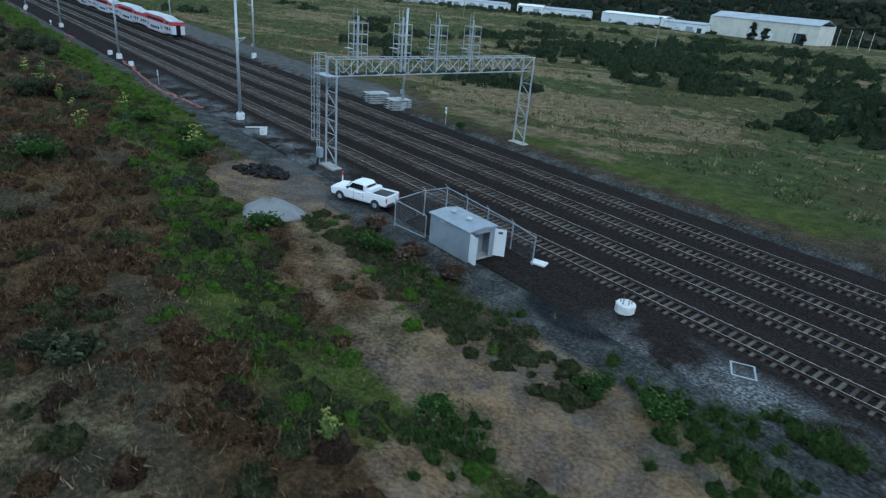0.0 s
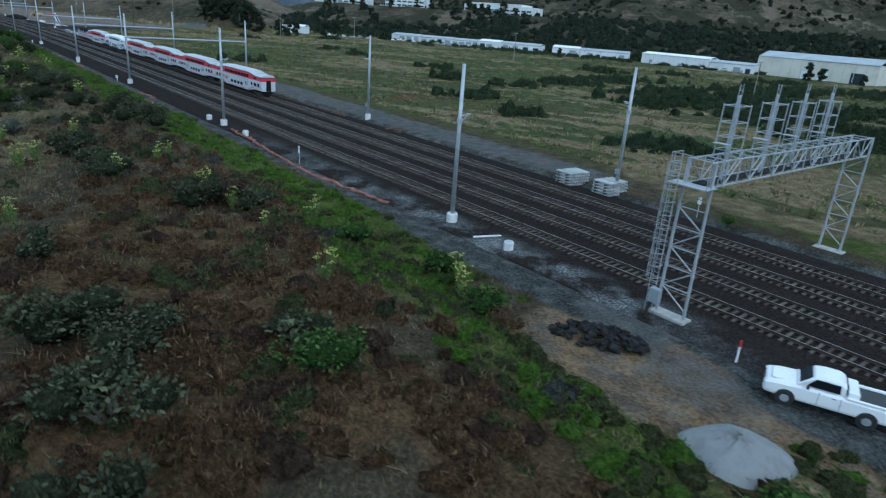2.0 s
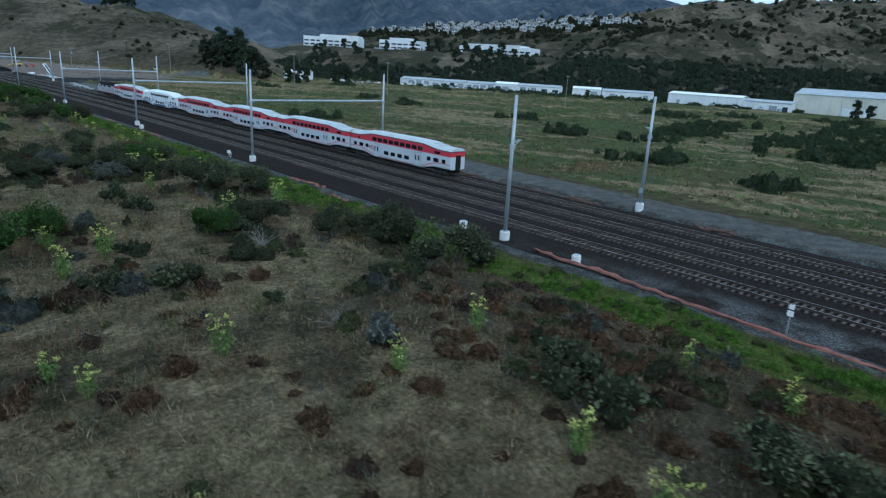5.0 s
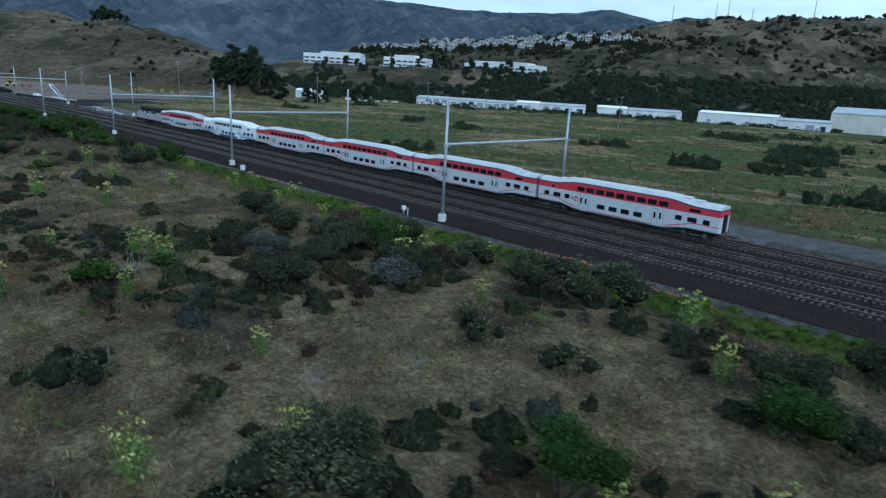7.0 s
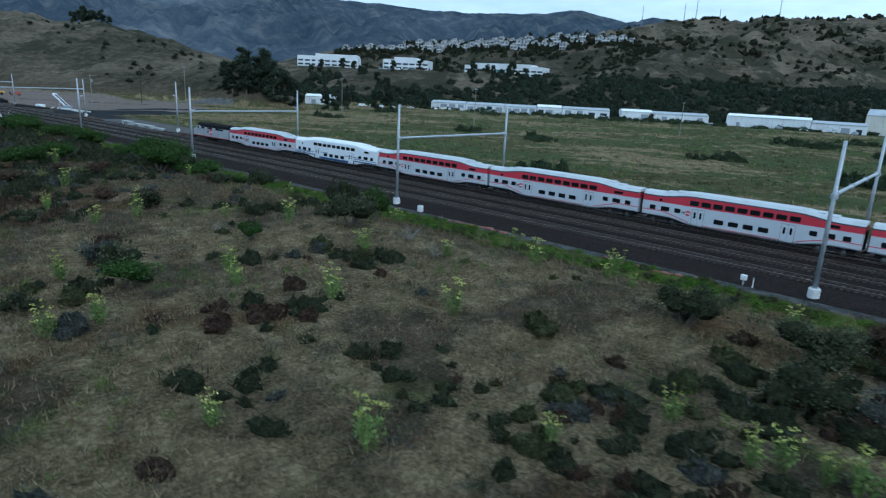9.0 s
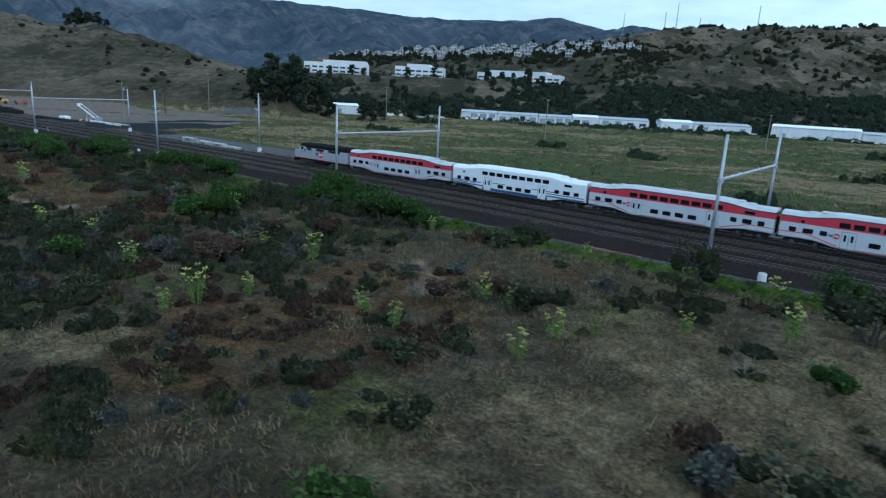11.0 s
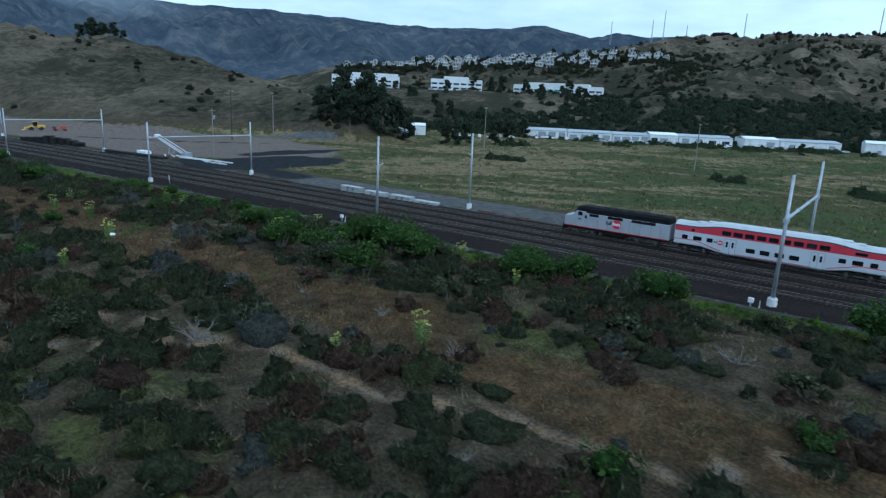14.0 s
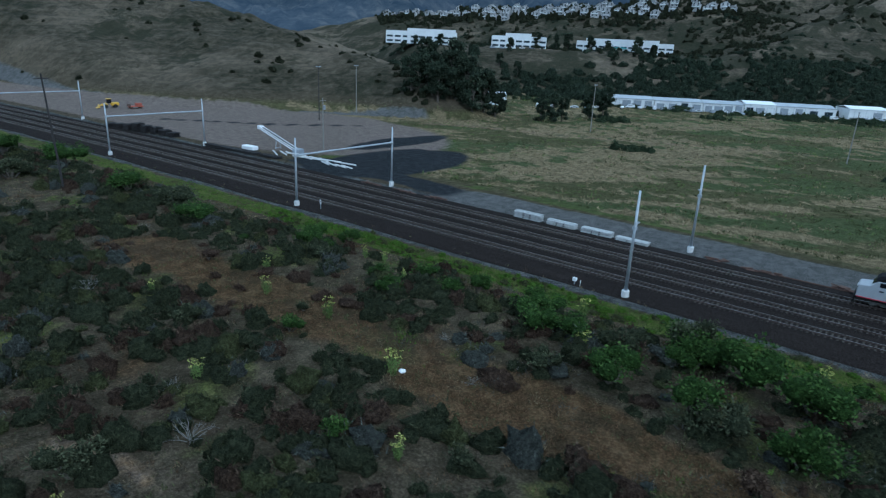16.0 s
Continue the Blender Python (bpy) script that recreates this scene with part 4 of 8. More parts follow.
def build_tracks():
    tie = Shape()
    prof = [(-1.28, 0.13), (-0.95, 0.16), (-0.45, 0.13), (0.45, 0.13), (0.95, 0.16), (1.28, 0.13)]
    rings = [[(x, -0.13, -0.06), (x, -0.1, z), (x, 0.1, z), (x, 0.13, -0.06)] for x, z in prof]
    tie.loft(rings)
    tie_me = tie.mesh("tie", MAT["tie"])
    plain = Shape().box((0, 0, 0.04), (2.56, 0.22, 0.2))
    rnd = random.Random(8)
    for k, c in enumerate(TRACKS):
        t = thing("track", "railway track with steel rails on concrete ties", "railway track", group="parallel tracks")
        for off in (-0.7525, 0.7525):
            r = part("rail", rail_shape(c, off, -190, 900), MAT["rail"], t)
            part("rail_head", rail_shape(c, off, -190, 900, True), MAT["rail_top"], r, "worn shiny running surface")
        vs, fs = [], []
        y = -188.0
        while y < 640:
            jy, jx = y + rnd.uniform(-0.03, 0.03), c + float(curve(y)) + rnd.uniform(-0.03, 0.03)
            a = -2 * 0.0001 * max(0.0, min(y - 170, 420))
            if -66 < y < 106:
                part("tie", tie_me, None, t, at=(jx, jy, rnd.uniform(-0.015, 0.01)), rz=rnd.uniform(-0.8, 0.8))
            else:
                n = len(vs)
                vs += [(jx + vx, jy + vy - vx * a, vz) for vx, vy, vz in plain.v]
                fs += [tuple(n + i for i in f) for f in plain.f[1:]]
            y += 0.61
        me = bpy.data.meshes.new("ties_beyond")
        me.from_pydata(vs, [], fs)
        me.materials.append(MAT["tie_joined"])
        tagged(part("ties_beyond", me, None, t), kind="stuff")


build_tracks()

# ---- overhead line portals ----
POLES = (4.7, 58.2, 111.8, 165.7, 224.8, 281.4, 345.7, 414.6, 483.0, 551.0)
BEAMS = (2, 3, 4, 6, 7, 8, 9)


def pole_shape(h, w0=0.42, w1=0.3):
    s = Shape()
    n = 12
    rings = []
    for z in (0, h * 0.5, h):
        r = (w0 + (w1 - w0) * z / h) / 2
        rings.append([(r * math.cos(2 * math.pi * i / n), r * math.sin(2 * math.pi * i / n), z) for i in range(n)])
    return s.loft(rings)


def footing_shape(r, h):
    s = Shape()
    n = 18
    rings = [[(q * math.cos(2 * math.pi * i / n), q * math.sin(2 * math.pi * i / n), z) for i in range(n)] for q, z in ((r, -0.6), (r, h - 0.06), (r - 0.06, h))]
    return s.loft(rings)


def build_portals():
    me_tall, me_low = pole_shape(13.15).mesh("pole", MAT["steel"], True), pole_shape(11.7).mesh("pole", MAT["steel"], True)
    foot = footing_shape(0.5, 0.85).mesh("footing", MAT["white_concrete"])
    plate = Shape().box((0, 0, 0.03), (0.62, 0.62, 0.06), ch=0.01)
    for i in range(8):
        a = math.pi / 4 * i
        plate.rod((0.26 * math.cos(a), 0.26 * math.sin(a), 0.0), (0.26 * math.cos(a), 0.26 * math.sin(a), 0.16), 0.025, n=6)
    plate_me = plate.mesh("base_plate", MAT["steel"])
    band = Shape().rod((0, 0, 0), (0, 0, 0.5), 0.235, n=12)
    band.box((0, 0.0, 0.25), (0.14, 0.62, 0.4), ch=0.02)
    band_me = band.mesh("clamp", MAT["steel"])
    arm = Shape().box((0.55, 0, 0), (0.9, 0.12, 0.16), ch=0.02)
    arm.box((0.95, 0, 0.12), (0.3, 0.34, 0.1), ch=0.02)
    arm.rod((0.2, 0, -0.5), (0.8, 0, -0.06), 0.035)
    arm_me = arm.mesh("bracket", MAT["steel"])
    box_me = Shape().box((0, 0, 0), (0.3, 0.42, 0.6), ch=0.03).mesh("switch_box", MAT["cabinet"])
    for k, y in enumerate(POLES):
        cx = float(curve(y))
        sides = [((0.95 if k == 0 else 0.0) + cx, y, 0), (25.9 + cx, y, 1)]
        if k in BEAMS:
            t = thing("overhead_line_portal", "galvanized steel portal spanning the tracks, no wires strung", "gantry", group="line portals")
        for x, yy, far in sides:
            if k not in BEAMS:
                t = thing("overhead_line_pole", "tall galvanized steel pole beside the tracks on concrete footing", "pole", group="line poles")
            gz = -0.25 if not far else float(height(x, yy)) - 0.05
            part("footing", foot, None, t, "pale concrete footing", at=(x, yy, gz if far else -0.1))
            b = 0.75 if not far else gz + 0.85
            part("base_plate", plate_me, None, t, at=(x, yy, b))
            p = part("pole", me_tall if k < 6 else me_low, None, t, at=(x, yy, b + 0.05))
            part("clamp", band_me, None, t, at=(x, yy, 8.9))
            if k in (0, 1, 4, 5):
                part("bracket", arm_me, None, t, at=(x, yy, 10.2 if far else 9.6), rz=180 if far else 0)
            if far and k in (0, 1, 3):
                part("switch_box", box_me, None, t, at=(x - 0.32, yy, 2.4))
        if k in BEAMS:
            s = Shape()
            s.rod((cx + 0.15, y, 9.3), (cx + 25.85, y, 9.3), 0.17, n=12)
            s.box((cx + 0.45, y, 9.3), (0.12, 0.5, 0.5), ch=0.02)
            s.box((cx + 25.55, y, 9.3), (0.12, 0.5, 0.5), ch=0.02)
            for f in (8.5, 17.0):
                s.box((cx + f, y, 9.3), (0.1, 0.46, 0.46), ch=0.02)
            part("crossbeam", s, MAT["steel"], t, smooth=False)


build_portals()


# ---- train ----
def lug(w, h, d=0.03, r=0.09):
    """A rounded upright plate in the y-z plane, with its back at x = 0."""
    pts = []
    for sy, sz, a0 in ((1, 1, 0), (-1, 1, 90), (-1, -1, 180), (1, -1, 270)):
        for i in range(4):
            a = radians(a0 + 30 * i)
            pts.append((sy * (w / 2 - r) + r * math.cos(a), sz * (h / 2 - r) + r * math.sin(a)))
    return Shape().loft([[(0, y, z) for y, z in pts], [(-d * 0.7, y, z) for y, z in pts], [(-d, y * 0.97, z * 0.95) for y, z in pts]])


def disc(r, d=0.02, n=28):
    ring = [(r * math.cos(2 * math.pi * i / n), r * math.sin(2 * math.pi * i / n)) for i in range(n)]
    return Shape().loft([[(0, y, z) for y, z in ring], [(-d, y, z) for y, z in ring]])


WINDOWS = {}


def window_mesh(w, h):
    if (w, h) not in WINDOWS:
        WINDOWS[w, h] = lug(w, h).mesh("window", MAT["glass"])
    return WINDOWS[w, h]


def wheel_mesh():
    s = Shape()
    n = 20
    rings = [[(x, r * math.cos(2 * math.pi * i / n), r * math.sin(2 * math.pi * i / n)) for i in range(n)] for x, r in ((-0.07, 0.44), (0.05, 0.46), (0.055, 0.5), (0.08, 0.5))]
    s.loft(rings)
    s.rod((-0.1, 0, 0), (0.0, 0, 0), 0.16, n=12)
    return s.mesh("wheel", MAT["bogie"])


WHEEL = wheel_mesh()


def build_bogie(parent, y, base=2.6, dusty=True):
    s = Shape()
    for x in (-1.05, 1.05):
        s.box((x, 0, 0.62), (0.16, base + 1.0, 0.2), ch=0.03)
        for yy in (-base / 2, base / 2):
            s.box((x, yy, 0.5), (0.3, 0.42, 0.42), ch=0.05)
        for yy in (-0.35, 0.35):
            s.rod((x, yy, 0.3), (x, yy, 0.75), 0.11, n=8)
        s.box((x, 0, 0.34), (0.2, 1.1, 0.14), ch=0.03)
    s.box((0, 0, 0.7), (2.0, 0.7, 0.22), ch=0.03)
    b = part("bogie", s, MAT["bogie"], parent, "dusty steel bogie", at=(0, y, 0))
    for x, rz in ((-0.78, 0), (0.78, 180)):
        for yy in (-base / 2, base / 2):
            part("wheel", WHEEL, None, b, at=(x, yy, 0.48), rz=rz)
    return b


def logo(parent, y, z, k, xs=-1.515):
    """A red disc with plain bars where the lettering is."""
    part("logo_disc", disc(0.46 * k), MAT["red"], parent, "red round emblem", at=(xs, y, z))
    s = Shape()
    for i, (o, h) in enumerate(((1.02, 0.34), (0.80, 0.24), (0.62, 0.40))):
        s.box((xs - 0.015, y + o * k, z + (h - 0.3) * k / 2), (0.02, 0.15 * k, h * k), ch=0.004)
    part("lettering", s, MAT["ink"], parent, "dark bars of lettering")
    s = Shape()
    for o, h in ((0.34, 0.36), (0.16, 0.24), (0.0, 0.24), (-0.15, 0.28), (-0.32, 0.24)):
        s.box((xs - 0.03, y + o * k, z + (h - 0.3) * k / 2), (0.02, 0.11 * k, h * k), ch=0.004)
    part("lettering", s, MAT["lettering_white"], parent, "white bars of lettering")




def build_coach(name_label, style, y_front, x0):
    L = 25.5
    k = float(curve(y_front - L / 2))
    turn = math.degrees(0.0002 * max(0.0, y_front - L / 2 - 170))
    t = thing("passenger_coach", name_label, "train coach", (x0 + k, y_front, RAIL_Z), turn, group="train")
    red = style == "red"
    lower, upper = (MAT["silver"], MAT["red"]) if red else (MAT["white_paint"], MAT["white_paint"])

    def zb(u):
        e = min(u, L - u)
        return 1.02 - 0.5 * float(sm((e - 3.6) / 3.2))

    def zt(u):
        e = min(u, L - u)
        return 4.22 + 0.5 * float(sm((e - 2.2) / 4.6))

    us = [0, 0.08] + list(np.linspace(1.0, L - 1.0, 25)) + [L - 0.08, L]
    rings_a, rings_b, rings_c, rings_d = [], [], [], []
    for u in us:
        w = 1.5 if 0.05 < u < L - 0.05 else 1.4
        b, tp = zb(u), zt(u)
        sh = tp - 0.62
        band = 2.92
        rings_a.append([(-w + 0.12, -u, b), (-w, -u, b + 0.14), (-w, -u, band), (w, -u, band), (w, -u, b + 0.14), (w - 0.12, -u, b)])
        rings_b.append([(-w, -u, band + 0.003), (-w, -u, sh), (w, -u, sh), (w, -u, band + 0.003)])
        rings_c.append([(-w - 0.004, -u, sh), (-w + 0.03, -u, sh + 0.16), (w - 0.03, -u, sh + 0.16), (w + 0.004, -u, sh)])
        rings_d.append([(-w + 0.03, -u, sh + 0.163), (-1.05, -u, tp - 0.12), (-0.5, -u, tp - 0.02), (0.5, -u, tp - 0.02), (1.05, -u, tp - 0.12), (w - 0.03, -u, sh + 0.163)])
    part("body", Shape().loft(rings_a), lower, t)
    part("upper_side", Shape().loft(rings_b), upper, t, "red upper deck band" if red else "white upper deck side")
    part("cantrail", Shape().loft(rings_c), MAT["ink"] if red else MAT["white_paint"], t, "dark edge below the roof" if red else "")
    roof = part("roof", Shape().loft(rings_d), MAT["grey_roof"] if red else MAT["white_paint"], t, "pale curved roof")
    for u in (3.2, 4.6, L - 4.6, L - 3.2):
        pod = Shape().box((0, -u, zt(u) + 0.0), (1.5, 0.9, 0.12), ch=0.03)
        part("roof_hatch", pod, MAT["grey_roof"] if red else MAT["white_paint"], roof)
    for side in (-1, 1):
        rz = 0 if side < 0 else 180
        xs = side * 1.503
        for i in range(9):
            part("window", window_mesh(1.15, 0.6), None, t, at=(xs, -(6.9 + 1.46 * i), 3.42), rz=rz)
        part("window", window_mesh(0.4, 0.34), None, t, at=(xs, -2.5, 3.2), rz=rz)
        part("window", window_mesh(1.3, 0.36), None, t, at=(xs, -(L - 3.0), 3.28), rz=rz)
        for u, w in ((1.5, 0.8), (3.2, 1.15), (4.85, 0.8), (L - 4.85, 0.8), (L - 3.2, 1.15), (L - 1.5, 0.8)):
            part("window", window_mesh(w, 0.58), None, t, at=(xs, -u, 2.12), rz=rz)
        for i in range(4):
            part("window", window_mesh(1.15, 0.6), None, t, at=(xs, -(10.15 + 1.75 * i), 1.52), rz=rz)
        for u in (7.5, L - 7.5):
            for o in (-0.37, 0.37):
                d = part("door", lug(0.7, 2.0, 0.035, 0.04), lower, t, "sliding door leaf", at=(xs, -u + o, 1.62), rz=rz)
                part("door_window", lug(0.26, 0.82, 0.02, 0.1), MAT["glass"], d, at=(-0.036, 0, 0.28))
            s = Shape()
            for o in (-0.76, 0.0, 0.76):
                s.box((side * 1.508, -u + o, 1.62), (0.012, 0.03, 2.06))
            s.box((side * 1.508, -u, 2.67), (0.012, 1.55, 0.04))
            part("door_seal", s, MAT["ink"], t, "dark rubber door edges")
        s = Shape()
        if red:
            for sgn, o in ((1, 0), (-1, -L)):
                def yy(u):
                    return o - sgn * u
                for (u0, z0), (u1, z1) in (((0.05, 1.72), (2.9, 1.78)), ((2.9, 1.78), (6.4, 0.86))):
                    c = ((u0 + u1) / 2, (z0 + z1) / 2)
                    ln, an = math.hypot(u1 - u0, z1 - z0), math.atan2(z1 - z0, u1 - u0)
                    s.box((side * 1.506, yy(c[0]), c[1]), (0.014, ln + 0.06, 0.1), rx=-an * sgn)
                part("stripe", s, MAT["red"], t, "thin red stripe")
                s = Shape()
            s = Shape().box((side * 1.506, -L / 2, 0.72), (0.014, 12.2, 0.07))
            part("sill_stripe", s, MAT["red"], t, "thin red sill line")
        else:
            s.box((side * 1.506, -L / 2, 0.83), (0.014, 12.6, 0.46))
            for sgn, o in ((1, 0), (-1, -L)):
                s.box((side * 1.506, o - sgn * 3.4, 1.24), (0.014, 6.7, 0.2))
            part("lower_band", s, MAT["navy"], t, "navy blue band along the sill")
            s = Shape()
            for u0, u1, z in ((0.1, 6.2, 1.74), (0.1, 3.4, 1.5), (8.6, 11.0, 1.95), (16.2, 20.4, 1.95), (17.5, 25.3, 1.62)):
                part("stripe", Shape().box((side * 1.506, -(u0 + u1) / 2, z), (0.014, u1 - u0, 0.13)), MAT["navy"], t, "navy blue stripe")
            s = Shape()
            for i, h in enumerate((0.2, 0.14, 0.2, 0.14)):
                s.box((side * 1.507, -(4.1 + 0.28 * i), 1.55), (0.014, 0.18, h), ch=0.003)
            part("lettering", s, MAT["navy"], t, "navy bars of lettering")
    if red:
        logo(t, -6.25, 2.0, 0.75)
    for u in (0.0, L):
        s = Shape().box((0, -u + (0.06 if u == 0 else -0.06), 2.1), (0.95, 0.2, 2.1), ch=0.03)
        part("gangway", s, MAT["underframe"], t, "dark end gangway")
    part("underframe", Shape().box((0, -L / 2, 0.62), (2.3, L - 1.2, 0.3), ch=0.03).box((0, 0.2, 0.75), (0.3, 0.6, 0.25)), MAT["underframe"], t)
    build_bogie(t, -2.9)
    build_bogie(t, -(L - 2.9))
    return t


def build_locomotive(y_front, x0):
    L = 16.5
    k = float(curve(y_front - L / 2))
    turn = math.degrees(0.0002 * max(0.0, y_front - L / 2 - 170))
    t = thing("locomotive", "silver diesel locomotive with black roof and red sill stripe", "locomotive", (x0 + k, y_front, RAIL_Z), turn, group="train")
    w = 1.5
    cowl, roof = [], []
    for u, top, hw in ((0.0, 2.5, 1.25), (0.12, 2.72, 1.4), (1.25, 2.85, w), (1.35, 2.9, w), (2.0, 3.62, w), (3.6, 3.62, w), (3.65, 3.42, w), (L - 0.1, 3.42, w), (L, 3.4, w - 0.06)):
        cowl.append([(-hw + 0.03, -u, 1.12), (-hw, -u, 1.2), (-hw, -u, top - 0.1), (-hw + 0.1, -u, top), (hw - 0.1, -u, top), (hw, -u, top - 0.1), (hw, -u, 1.2), (hw - 0.03, -u, 1.12)])
    part("cowl", Shape().loft(cowl), MAT["silver_dull"], t, "dull silver body side")
    for u, top, hw in ((1.75, 3.78, 1.44), (2.15, 4.22, 1.44), (2.8, 4.38, 1.44), (3.6, 4.36, 1.44), (L - 0.25, 4.36, 1.44), (L - 0.05, 4.1, 1.44)):
        roof.append([(-hw, -u, 3.36), (-hw + 0.02, -u, top - 0.32), (-hw + 0.4, -u, top), (hw - 0.4, -u, top), (hw - 0.02, -u, top - 0.32), (hw, -u, 3.36)])
    rf = part("roof", Shape().loft(roof), MAT["black_roof"], t, "sooty black roof")
    for u in (8.0, 10.2, 12.4, 14.6):
        part("roof_fan", Shape().rod((0, -u, 4.28), (0, -u, 4.45), 0.62, 0.58, n=20), MAT["black_roof"], rf)
    part("exhaust", Shape().box((0, -6.4, 4.36), (0.5, 1.0, 0.24), ch=0.03), MAT["black_roof"], rf)
    s = Shape()
    for u in (4.3, 5.4, 9.1, 11.3, 13.5):
        s.box((0, -u, 4.33), (1.7, 0.16, 0.1), ch=0.02)
    part("roof_rib", s, MAT["black_roof"], rf)
    for x in (-0.62, 0.62):
        g = Shape().put([(x - 0.5, -1.48, 3.02), (x + 0.5, -1.48, 3.02), (x + 0.48, -1.9, 3.6), (x - 0.48, -1.9, 3.6), (x - 0.5, -1.43, 3.05), (x + 0.5, -1.43, 3.05), (x + 0.48, -1.86, 3.64), (x - 0.48, -1.86, 3.64)],
                       [(4, 5, 6, 7), (0, 3, 2, 1), (0, 1, 5, 4), (1, 2, 6, 5), (2, 3, 7, 6), (3, 0, 4, 7)])
        part("windshield", g, MAT["glass"], t)
    for side in (-1, 1):
        rz = 0 if side < 0 else 180
        xs = side * 1.503
        part("cab_window", window_mesh(0.75, 0.62), None, t, at=(xs, -2.65, 3.2), rz=rz)
        d = part("cab_door", lug(0.62, 1.9, 0.03, 0.05), MAT["silver_dull"], t, at=(xs, -3.6, 2.2), rz=rz)
        part("door_window", lug(0.36, 0.5, 0.02, 0.06), MAT["glass"], d, at=(-0.031, 0, 0.6))
        for u, ww in ((4.9, 1.5), (8.3, 2.4), (12.6, 3.6)):
            part("air_grille", lug(ww, 0.42, 0.025, 0.03), MAT["black_roof"], t, "dark louvred air intake", at=(xs, -u, 3.15), rz=rz)
        s = Shape()
        for u in (5.6, 7.2, 10.6, 12.2, 13.8, 15.2):
            s.box((side * 1.505, -u, 2.2), (0.012, 0.025, 1.9))
        part("panel_seam", s, MAT["bogie"], t)
        part("sill_stripe", Shape().box((side * 1.508, -L / 2, 1.16), (0.016, L - 0.1, 0.11)), MAT["red"], t, "red sill stripe")
        part("number_bars", Shape().box((side * 1.505, -2.6, 2.35), (0.012, 0.5, 0.2), ch=0.003), MAT["ink"], t, "dark plain bar")
        part("handrail", Shape().rod((side * 1.56, -3.15, 1.2), (side * 1.56, -3.15, 2.9), 0.025).rod((side * 1.56, -4.05, 1.2), (side * 1.56, -4.05, 2.9), 0.025), MAT["steel"], t)
    logo(t, -8.6, 2.3, 1.5)
    part("frame", Shape().box((0, -L / 2, 0.95), (2.7, L, 0.34), ch=0.03), MAT["underframe"], t)
    part("pilot", Shape().box((0, 0.12, 0.75), (2.7, 0.2, 0.9), ch=0.04).rod((0, 0.1, 0.85), (0, 0.65, 0.85), 0.16), MAT["underframe"], t, "black front pilot and coupler")
    part("fuel_tank", Shape().box((0, -8.2, 0.6), (2.5, 3.8, 0.62), ch=0.15), MAT["underframe"], t)
    for x in (-0.35, 0.35):
        part("headlight", Shape().rod((x, -0.02, 2.3), (x, 0.1, 2.3), 0.13, n=14), MAT["lettering_white"], t)
    build_bogie(t, -3.4, 2.75)
    build_bogie(t, -(L - 3.4), 2.75)


TRAIN_Y, TRAIN_X = 258.0, TRACKS[3]


def build_train():
    build_locomotive(TRAIN_Y, TRAIN_X)
    y = TRAIN_Y - 17.2
    for k in range(6):
        red = k != 1
        build_coach("silver double deck coach with a red upper band" if red else "white double deck coach with navy blue bands", "red" if red else "white", y - 26.1 * k, TRAIN_X)


build_train()


